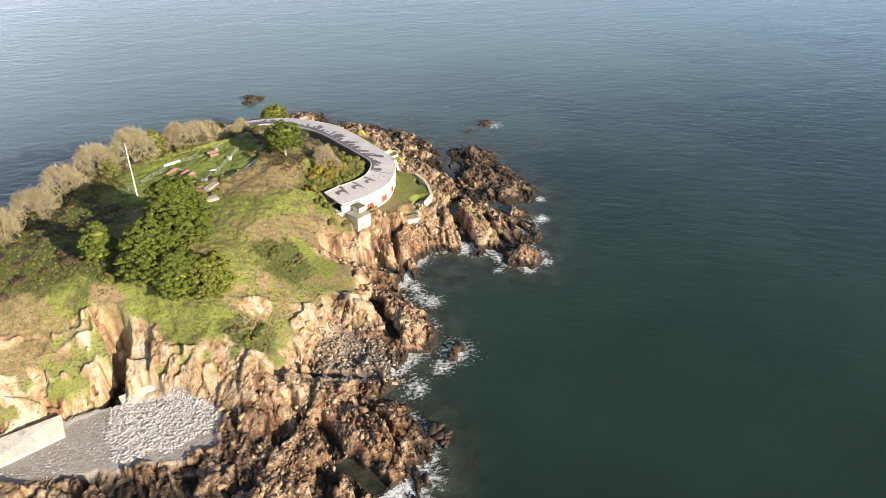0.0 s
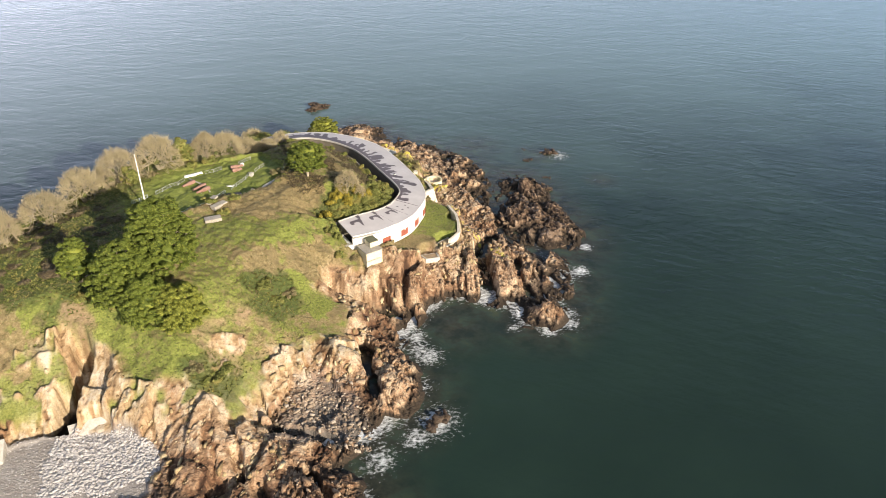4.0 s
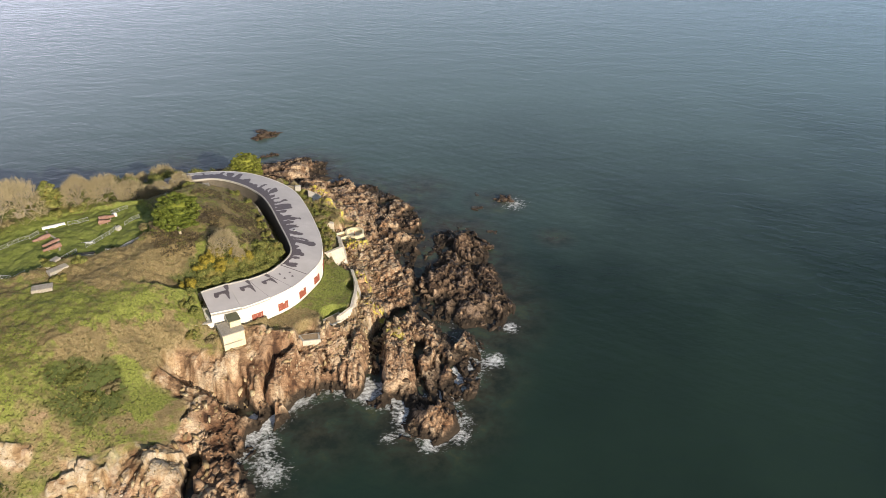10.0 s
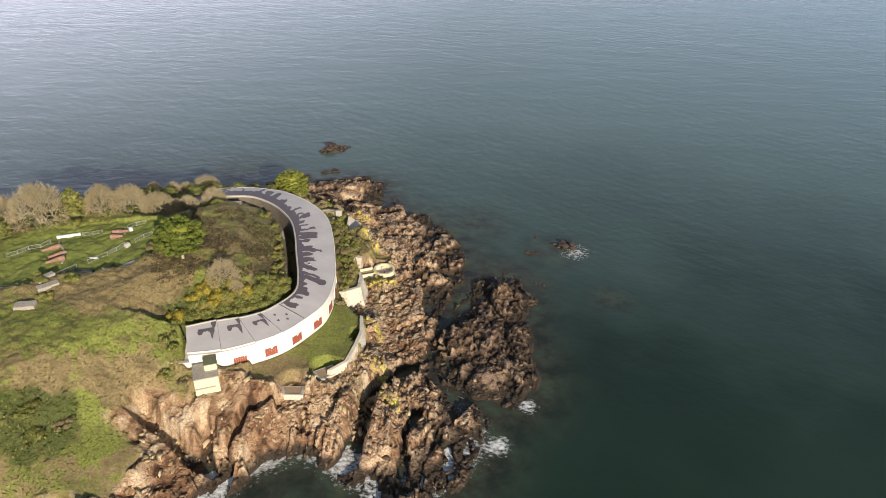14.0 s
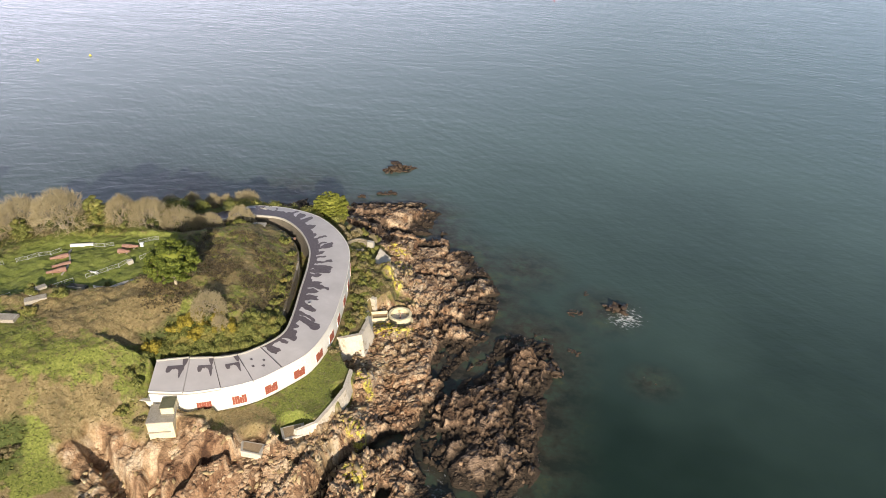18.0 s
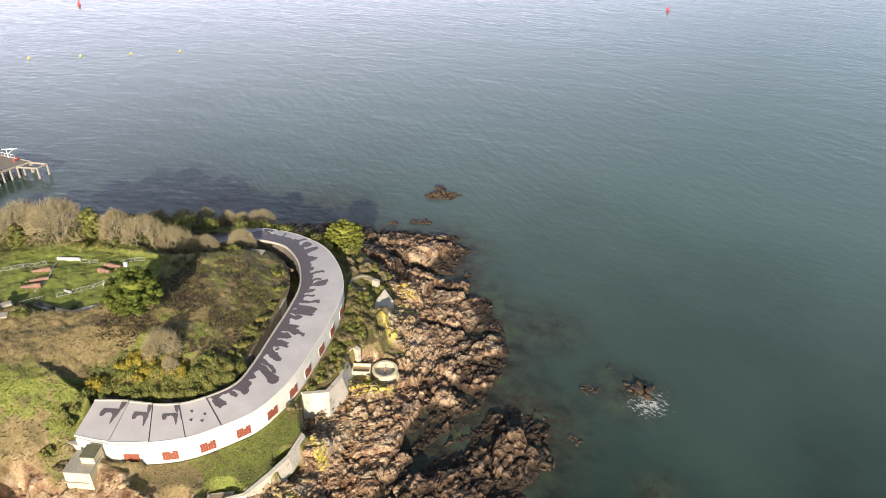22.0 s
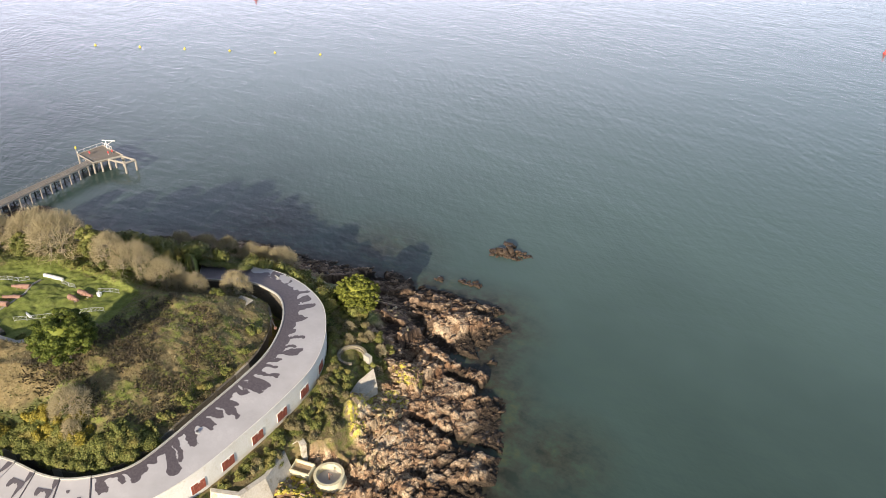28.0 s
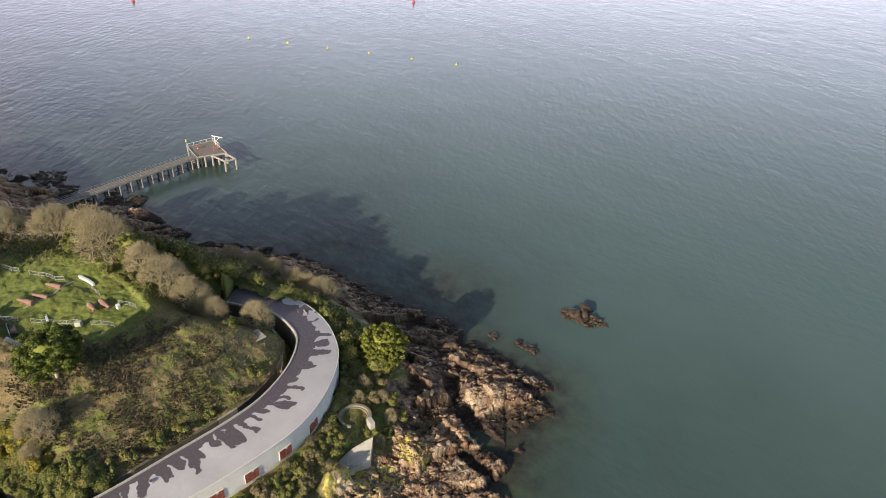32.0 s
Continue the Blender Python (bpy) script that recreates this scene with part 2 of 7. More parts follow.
SLAB = slabby("jointed_brown_rock", [(0.09, 0.058, 0.038), (0.20, 0.128, 0.078), (0.32, 0.213, 0.132), (0.46, 0.345, 0.23)], 0.85)
WEEDY = slabby("jointed_weedy_rock", [(0.024, 0.018, 0.014), (0.045, 0.032, 0.023), (0.078, 0.055, 0.037), (0.15, 0.104, 0.068)], 0.6)
BUFF = slabby("jointed_buff_rock", [(0.17, 0.115, 0.06), (0.29, 0.21, 0.11), (0.40, 0.31, 0.17), (0.52, 0.43, 0.28)], 0.9)
LICHEN = slabby("lichened_rock", [(0.20, 0.15, 0.06), (0.42, 0.34, 0.06), (0.58, 0.49, 0.06), (0.62, 0.54, 0.20)], 0.9)
SEAWALL = grainy("streaked_sea_wall", (0.46, 0.43, 0.38), (0.36, 0.33, 0.28), (0.54, 0.52, 0.48), 0.35, 2.5, 0.9, 0.4, 0.06, stain=((0.28, 0.25, 0.20), 0.4, 0.55))
HEATH = leafy("brown_heath", (0.050, 0.040, 0.024), (0.095, 0.074, 0.042), (0.155, 0.122, 0.072), yellow=(0.085, 0.085, 0.034))
IVY = leafy("ivy_leaves", (0.05, 0.06, 0.018), (0.10, 0.11, 0.032), (0.16, 0.16, 0.055))
SCREE = slabby("grey_brown_scree", [(0.13, 0.095, 0.068), (0.24, 0.185, 0.135), (0.33, 0.27, 0.205), (0.44, 0.38, 0.31)], 0.9)
PALEWALL = grainy("cream_streaked_concrete", (0.56, 0.51, 0.42), (0.46, 0.41, 0.33), (0.64, 0.60, 0.53), 0.4, 2.6, 0.92, 0.4, 0.06, stain=((0.34, 0.29, 0.20), 0.45, 0.57))
EARTH = grainy("bare_brown_earth", (0.36, 0.265, 0.165), (0.29, 0.21, 0.125), (0.42, 0.325, 0.215), 0.6, 4.0, 0.95, 0.5, 0.06)

# ---- mesh tools ----
def mesh_np(name, verts, faces, material, smooth=False):
    """A mesh from arrays: verts (n, 3), faces (m, 3 or 4)."""
    verts, faces = np.asarray(verts, np.float32), np.asarray(faces, np.int32)
    me = bpy.data.meshes.new(name)
    k = faces.shape[1]
    me.vertices.add(len(verts))
    me.vertices.foreach_set("co", verts.ravel())
    me.loops.add(faces.size)
    me.loops.foreach_set("vertex_index", faces.ravel())
    me.polygons.add(len(faces))
    me.polygons.foreach_set("loop_start", np.arange(0, faces.size, k, dtype=np.int32))
    if smooth:
        me.polygons.foreach_set("use_smooth", np.ones(len(faces), bool))
    me.materials.append(material)
    me.update(calc_edges=True)
    return me


def part(name, bm, material, parent=None, label=""):
    """Links a bmesh as one mesh object, under a thing if given."""
    me = bpy.data.meshes.new(name)
    bm.to_mesh(me)
    bm.free()
    me.materials.append(material)
    ob = new(name, me)
    ob.parent = parent
    return tagged(ob, label)


def box(bm, x0, y0, z0, x1, y1, z1, bev=0.0):
    made = bmesh.ops.create_cube(bm, size=1.0, matrix=Matrix.Translation(((x0 + x1) / 2, (y0 + y1) / 2, (z0 + z1) / 2)) @ Matrix.Diagonal((x1 - x0, y1 - y0, z1 - z0, 1)))
    if bev:
        edges = list({e for v in made["verts"] for e in v.link_edges})
        bmesh.ops.bevel(bm, geom=edges, offset=bev, segments=1, affect="EDGES")


def tube(bm, a, b, r0, r1=None, sides=8):
    a, b = Vector(a), Vector(b)
    d = b - a
    m = Matrix.Translation((a + b) / 2) @ d.to_track_quat("Z", "Y").to_matrix().to_4x4()
    bmesh.ops.create_cone(bm, cap_ends=True, segments=sides, radius1=r0, radius2=r0 if r1 is None else r1, depth=d.length, matrix=m)


def prism(bm, ring, z0, z1):
    """An upright prism on a plan outline; z0 and z1 may be lists, one height a corner."""
    k = len(ring)
    lo = [bm.verts.new((x, y, z0[i] if isinstance(z0, (list, tuple)) else z0)) for i, (x, y) in enumerate(ring)]
    hi = [bm.verts.new((x, y, z1[i] if isinstance(z1, (list, tuple)) else z1)) for i, (x, y) in enumerate(ring)]
    bm.faces.new(hi)
    bm.faces.new(lo[::-1])
    for i in range(k):
        bm.faces.new((lo[i], lo[(i + 1) % k], hi[(i + 1) % k], hi[i]))
    bmesh.ops.recalc_face_normals(bm, faces=bm.faces)


def hash2(ix, iy, s):
    """Repeatable random numbers 0..1 for whole-number places."""
    h = (ix.astype(np.int64) * 374761393 + iy.astype(np.int64) * 668265263 + s * 974634777) & 0xFFFFFFFF
    h = ((h ^ (h >> 13)) * 1274126177) & 0xFFFFFFFF
    return ((h ^ (h >> 16)) & 0xFFFFFF) / float(0xFFFFFF)


def value_noise(x, y, s=0):
    ix, iy = np.floor(x), np.floor(y)
    fx, fy = x - ix, y - iy
    fx, fy = fx * fx * (3 - 2 * fx), fy * fy * (3 - 2 * fy)
    a, b = hash2(ix, iy, s), hash2(ix + 1, iy, s)
    c, d = hash2(ix, iy + 1, s), hash2(ix + 1, iy + 1, s)
    return (a + (b - a) * fx) * (1 - fy) + (c + (d - c) * fx) * fy


def fractal(x, y, s=0, octaves=4):
    out, amp, tot = 0.0, 1.0, 0.0
    for o in range(octaves):
        out = out + amp * value_noise(x * 2**o + 17.3 * o, y * 2**o - 9.1 * o, s + o)
        tot, amp = tot + amp, amp * 0.5
    return out / tot


def blocks(x, y, s=0):
    """Broken rock: cells with a height and a tilt of their own, and the depth of the cracks between them."""
    ix, iy = np.floor(x), np.floor(y)
    best, second, val = np.full(x.shape, 9.0), np.full(x.shape, 9.0), np.zeros(x.shape)
    for dx in (-1, 0, 1):
        for dy in (-1, 0, 1):
            cx, cy = ix + dx, iy + dy
            px, py = cx + hash2(cx, cy, s), cy + hash2(cx, cy, s + 1)
            d = np.hypot(x - px, y - py)
            v = hash2(cx, cy, s + 2) + (x - px) * (hash2(cx, cy, s + 3) - 0.5) * 1.1 + (y - py) * (hash2(cx, cy, s + 4) - 0.5) * 1.1
            near = d < best
            second = np.where(near, best, np.minimum(second, d))
            val = np.where(near, v, val)
            best = np.where(near, d, best)
    return val, second - best


def slabs(x, y, long, wide, turn, s=0):
    """Tilted bedding slabs broken by joints: a saw of scarps whose direction and step change from block to block, 0..1."""
    ix, iy = np.floor(x / long), np.floor(y / long)
    best, ang, phase = np.full(x.shape, 9e9), np.zeros(x.shape), np.zeros(x.shape)
    for dx in (-1, 0, 1):
        for dy in (-1, 0, 1):
            cx, cy = ix + dx, iy + dy
            d = np.maximum(np.abs(x / long - cx - hash2(cx, cy, s)), np.abs(y / long - cy - hash2(cx, cy, s + 1)))
            near = d < best
            best = np.where(near, d, best)
            ang = np.where(near, turn + (hash2(cx, cy, s + 2) - 0.5) * 1.3, ang)
            phase = np.where(near, hash2(cx, cy, s + 3), phase)
    g = (x * np.cos(ang) + y * np.sin(ang)) / (wide * (0.7 + 0.6 * phase)) + phase * 7
    return g - np.floor(g)


def shore(x, y, outline):
    """Signed distance to a closed plan outline, positive inside."""
    ring = np.array(outline, float)
    best, inside = np.full(x.shape, 1e9), np.zeros(x.shape, bool)
    for (ax, ay), (bx, by) in zip(ring, np.roll(ring, -1, 0)):
        ux, uy = bx - ax, by - ay
        t = np.clip(((x - ax) * ux + (y - ay) * uy) / (ux * ux + uy * uy), 0, 1)
        best = np.minimum(best, np.hypot(x - ax - t * ux, y - ay - t * uy))
        cross = (ay > y) != (by > y)
        with np.errstate(divide="ignore", invalid="ignore"):
            inside ^= cross & (x < (bx - ax) * (y - ay) / (by - ay if by != ay else 1e-9) + ax)
    return np.where(inside, best, -best)


def rounded(points, each=8, closed=False):
    """A smooth line through plan points."""
    p = np.array(points, float)
    k = len(p)
    out = []
    for i in range(k if closed else k - 1):
        a, b, c, d = (p[j % k] if closed else p[min(max(j, 0), k - 1)] for j in (i - 1, i, i + 1, i + 2))
        for t in np.arange(each) / each:
            out.append(0.5 * (2 * b + (c - a) * t + (2 * a - 5 * b + 4 * c - d) * t * t + (3 * b - a - 3 * c + d) * t**3))
    if not closed:
        out.append(p[-1])
    return np.array(out)


def step01(v, a, b):
    t = np.clip((v - a) / (b - a), 0, 1)
    return t * t * (3 - 2 * t)

# ---- the lie of the land: four nested level lines and the fort's outline ----
LEVEL_0 = [(-190, -78), (-120, -86), (-80, -93), (-45, -97), (-24, -92), (-18, -84), (-17, -75), (-19, -69), (-24, -65), (-19, -61), (-13, -56.5), (-7, -54.5), (-2.5, -48), (-1.5, -41), (-3, -32), (0, -26), (7, -18), (14, -13.5), (20, -15), (25.5, -19.5), (29.5, -21), (30.5, -28.5), (36, -31), (41.5, -27), (40.5, -21.5), (45, -18.5), (50, -11), (50.5, -3), (46, 5), (52, 6), (58, 3), (62, 12), (61, 24), (60, 35), (61, 46), (60, 54), (53, 57)]
LEVEL_0 += [(47, 49), (43, 39), (45.5, 54), (45, 65), (40, 77), (33, 86.5), (23, 94), (18.5, 101), (16, 110), (9, 115), (1, 112), (-10, 108.5), (-22, 106.5), (-37, 99), (-52, 93), (-70, 87), (-94, 62), (-121, 51), (-142, 32), (-190, 10)]
LEVEL_3 = [(-188, -62), (-100, -54), (-76, -47), (-62, -49), (-52, -58), (-42, -66), (-32, -66), (-27, -60), (-33, -48), (-28, -41), (-20, -41), (-12, -44), (-9, -38), (-12, -28), (-9, -22), (-2, -19), (5.5, -14.5), (13, -10.5), (20, -11), (27, -11), (33, -8), (36, -3), (36, 4), (30, 9), (27, 16), (26, 26), (26, 36), (26, 46), (25, 56), (23, 66), (17, 75), (10, 85), (2, 92), (-12, 94), (-30, 90), (-50, 83), (-70, 72), (-90, 50), (-105, 35), (-188, 0)]
LEVEL_10 = [(-186, -46), (-100, -40), (-80, -36), (-66, -38), (-55, -46), (-46, -47), (-38, -36), (-30, -31), (-24, -21), (-17, -11), (-10, -7), (-3, -5.5), (5, -2.5), (13, 1), (19.5, 10), (19.5, 22), (18, 34), (15, 44), (11, 54), (6, 63), (-1, 71), (-9, 77), (-20, 80), (-35, 77), (-52, 70), (-68, 60), (-84, 44), (-98, 25), (-186, -12)]
LEVEL_20 = [(-184, -30), (-95, -25), (-78, -23), (-66, -25), (-52, -30), (-45, -26), (-38, -15), (-28, -5), (-20, 4), (-13, 12), (-6, 18), (-2, 25), (-5, 34), (-9, 44), (-15, 53), (-26, 59), (-40, 57), (-55, 49), (-66, 39), (-75, 24), (-85, 5), (-184, -20)]
ROOF_OUT = [(-9.3, -2.8), (-2.9, -1.2), (3.2, 2.0), (8.0, 5.7), (11.6, 10.9), (14.6, 17.2), (15.0, 26.6), (13.3, 36.8), (10.6, 48.0), (7.2, 57.3), (1.2, 65.0), (-7.2, 71.2), (-15.8, 73.3), (-23, 73), (-29.5, 71), (-37, 66), (-42, 61.5)]
ROOF_IN = [(-12, 4.1), (-6.3, 6.8), (-2, 8.3), (2.1, 10.6), (5.2, 14.3), (7.6, 19.5), (6.9, 25.5), (4.2, 35.5), (1.4, 45.7), (-1.8, 53.5), (-7.8, 61), (-14.7, 65.5), (-20.4, 65.8), (-25.5, 64.5), (-30, 61), (-35, 56.6)]
TERRACE = [(-64, 6), (-50, 6.5), (-43, 12.2), (-36, 13.5), (-31, 16.2), (-25.5, 22.5), (-24, 32), (-30, 41), (-44, 38), (-58, 33), (-66, 20)]
CLEFTS = [((34, 12), (26.6, 1), (24.4, -16), 2.3, 6.0), ((39.5, -4), (43.2, -11), (45, -18), 1.1, 1.6), ((37, -2), (34.8, -10.8), (35.6, -18), 1.2, 3.0), ((43, 39), (39.6, 27), (38, 13), 1.3, 1.1), ((46, 5), (41, 8), (38, 13), 1.2, 1.3), ((-68.5, -26), (-70.5, -36), (-73, -46), 2.6, 9.0), ((-22, -58), (-30, -54), (-36, -52), 1.5, 2.0), ((-36, -68), (-34, -78), (-30, -86), 2.2, 3.0), ((-14, -22), (-18, -27), (-24, -30), 1.6, 5.0), ((-11.4, -31), (-11, -40), (-10.4, -48), 1.3, 4.0), ((-40, -60), (-37, -68), (-35, -76), 1.2, 2.4), ((-27, -66), (-24, -72), (-23, -80), 1.0, 2.2), ((8, -6), (3.5, -9), (1.5, -16), 1.2, 3.0), ((-18, -11), (-11, -14.5), (-3, -19), 2.0, 3.8), ((-4.5, -11.5), (-3.6, -15), (-1, -20), 1.3, 3.0), ((24, 95), (12, 92), (-2, 95), 2.4, 1.8), ((6, 84), (14, 86), (26, 88), 1.6, 1.6), ((22, 70), (30, 72), (40, 76), 1.4, 1.6), ((26, 50), (33, 54), (44, 52), 1.3, 1.4)]
# the shingle bay and the stony cove
BEACH = [(-130, -48), (-100, -47), (-82, -45.5), (-73, -41.5), (-60, -41), (-56.5, -45), (-53.5, -59), (-55, -65), (-63, -66), (-73, -64.5), (-82, -61.5), (-100, -59), (-130, -60)]
COVE = [(-34.5, -56.5), (-27, -58), (-15, -61), (-14, -53), (-16.7, -42), (-25.5, -37.5), (-29.5, -47)]
REEF = [(50, 0), (47, 7), (43, 14), (42, 24), (44, 38), (49, 48), (54, 58), (66, 56), (68, 30), (64, 2), (56, -2)]
# ground cut away below the retaining walls
CUTS = [([(15.9, 28.2), (19.9, 31.5), (19.6, 36.4), (16.9, 42.4), (17.8, 47.4), (21, 51), (27, 51), (27, 24), (22.2, 19.8), (19.6, 22.2), (17.4, 25.4)], 4.0), ([(18.8, 0.9), (22.0, 3.6), (23.2, 8.6), (23.8, 13.8), (23.0, 20), (22, 23.5), (28, 24), (28, 0), (19, 0)], 6.6)]
out_line, in_line = rounded(ROOF_OUT, 6), rounded(ROOF_IN, 6)
FORT = np.vstack([out_line, in_line[::-1]])


def ground(x, y):
    """Height of the land, and how rocky it is there."""
    d0, d3, d10, d20 = (shore(x, y, k) for k in (LEVEL_0, LEVEL_3, LEVEL_10, LEVEL_20))
    wob = (fractal(x / 9, y / 9, 3, 3) - 0.5) * 5
    d3, d10 = d3 + wob * 0.5, d10 + wob * 0.35
    z = np.where(d0 < 0, np.maximum(d0 * 0.3, -7), 3 * np.abs(d0) / (np.abs(d0) + np.abs(d3) + 1e-6))
    z = np.where(d3 > 0, 3 + 7 * d3 / (d3 + np.abs(d10) + 1e-6), z)
    z = np.where((d3 > 0) & (d10 > 0), 10 + 10 * d10 / (d10 + np.abs(d20) + 1e-6), z)
    z = np.where((d10 > 0) & (d20 > 0), 20 + 3 * (1 - np.exp(-np.maximum(d20, 0) / 12)), z)
    edge = 10.0 + 1.5 * step01(-x, 55, 65) - 4.5 * step01(y, 15, 40) + (fractal(x / 8, y / 8, 11, 4) - 0.5) * 10 + 7 * np.exp(-((x + 74) ** 2 + (y + 35) ** 2) / 55) + 6 * np.exp(-((x + 41) ** 2 + (y + 39) ** 2) / 30) + 5 * np.exp(-((x + 88) ** 2 + (y + 38) ** 2) / 80)
    edge = edge - 6 * np.exp(-((x + 17) ** 2 + (y + 24) ** 2) / 40) - 3 * np.exp(-((x + 27) ** 2 + (y + 30) ** 2) / 50)
    rocky = 1 - step01(z, edge - 1.2, edge + 1.2)
    ledge = step01(fractal(x / 5, y / 5, 17, 3), 0.54, 0.62) * step01(z, 4.5, 6.5) * step01(-y, -2, 6) * step01(-x, 24, 30)
    rocky = rocky * (1 - 0.9 * ledge)
    dt = shore(x, y, TERRACE)
    side = step01(0.4 * x + 40 - y, -2, 4) * step01(x, -60, -50) * step01(dt, -11, -7) * (dt < 0.7)
    z = z + np.maximum(22.95 - 0.15 * np.maximum(-dt - 1.0, 0) - z, 0) * side
    ter = step01(dt, -0.4, 0.7)
    z = z * (1 - ter) + (21.3 + 0.012 * (y - 20)) * ter
    # the fort's level footing, its dry ditch behind and the lawn in front
    df = shore(x, y, FORT)
    inner = shore(x, y, np.vstack([in_line, [(-60, 61), (-60, 4)]]))
    flat = step01(df, -1.2, 0.2)
    z = z * (1 - flat) + np.minimum(z, 9.2) * flat
    ditch = step01(df, -3.1, -2.5) * (inner > 0) * (df < 0.5)
    z = z * (1 - ditch) + np.minimum(z, 8.8) * ditch
    bank = np.where((inner > 0) & (df < -2.2), 14.8 + 0.58 * np.maximum(-df - 3.2, 0), 99)
    z = np.minimum(z, bank)
    lawn = np.maximum(step01(df, -7.5, -5.5), step01(df, -11.5, -10) * (x > 13) * (y > 4)) * (inner < 0) * (df < 0.3) * (y > -4) * (x > 2)
    z = z * (1 - lawn) + (9.9 + 0.12 * df.clip(-7, 0)) * lawn
    rocky = rocky * (1 - lawn) * (1 - ditch)
    rocky = np.maximum(rocky, 1 - step01(np.hypot((x - 23) / 9.5, (y - 63) / 8), 0.85, 1.05))
    for line, low in CUTS:
        drop = step01(shore(x, y, line), -0.1, 0.4)
        z = z * (1 - drop) + np.minimum(z, low + (z - low) * 0.12) * drop
        rocky = np.maximum(rocky, drop)
    return z, rocky, d0, df

# ---- ground mesh ----
def cleft_depth(x, y):
    cut = np.zeros(x.shape)
    for a, b, c, w, deep in CLEFTS:
        for (ax, ay), (bx, by) in ((a, b), (b, c)):
            ux, uy = bx - ax, by - ay
            t = np.clip(((x - ax) * ux + (y - ay) * uy) / (ux * ux + uy * uy), 0, 1)
            d = np.hypot(x - ax - t * ux, y - ay - t * uy) + (fractal(x / 2, y / 2, 31, 2) - 0.5) * 1.4
            cut = np.maximum(cut, deep * (1 - step01(d, w * 0.55, w * 1.2)))
    return cut


# ground kept low round the concrete works: place, radius, height
PADS = [(24.2, 46.9, 5.0, 3.0), (19.9, 44.2, 3.5, 4.2), (11.4, -6.2, 3.2, 5.5), (11, -2.4, 3.2, 6.95), (-4.2, -8.4, 4.2, 8.5), (17.5, 2.2, 4.0, 6.75), (24, 29, 4.0, 4.5), (23.5, 14, 3.5, 5.0), (5.0, 69.0, 4.5, 9.0), (14, 65, 4.0, 5.5), (-66.5, -47.8, 4.0, 2.8), (-88, -53, 7.0, 3.2)]


# broad worn slabs among the broken rock: place and radius
WORN = [(44, -2, 4), (51, 8, 6), (10, 97, 6), (38, -14, 4), (33, 30, 4), (25, 62.5, 5.5), (34, 77, 6), (13, 94, 6), (22, 83, 4), (29, -14, 4.5), (45, -5, 4.5), (27, 22, 3.5), (-16, -37, 4), (-13, -24, 4.5), (-6, -46, 4), (4, -12, 4), (10, -9, 4), (-36, -40, 4), (-68, -40, 4), (-77, -36, 5), (-90, -42, 6), (18, -8, 4)]


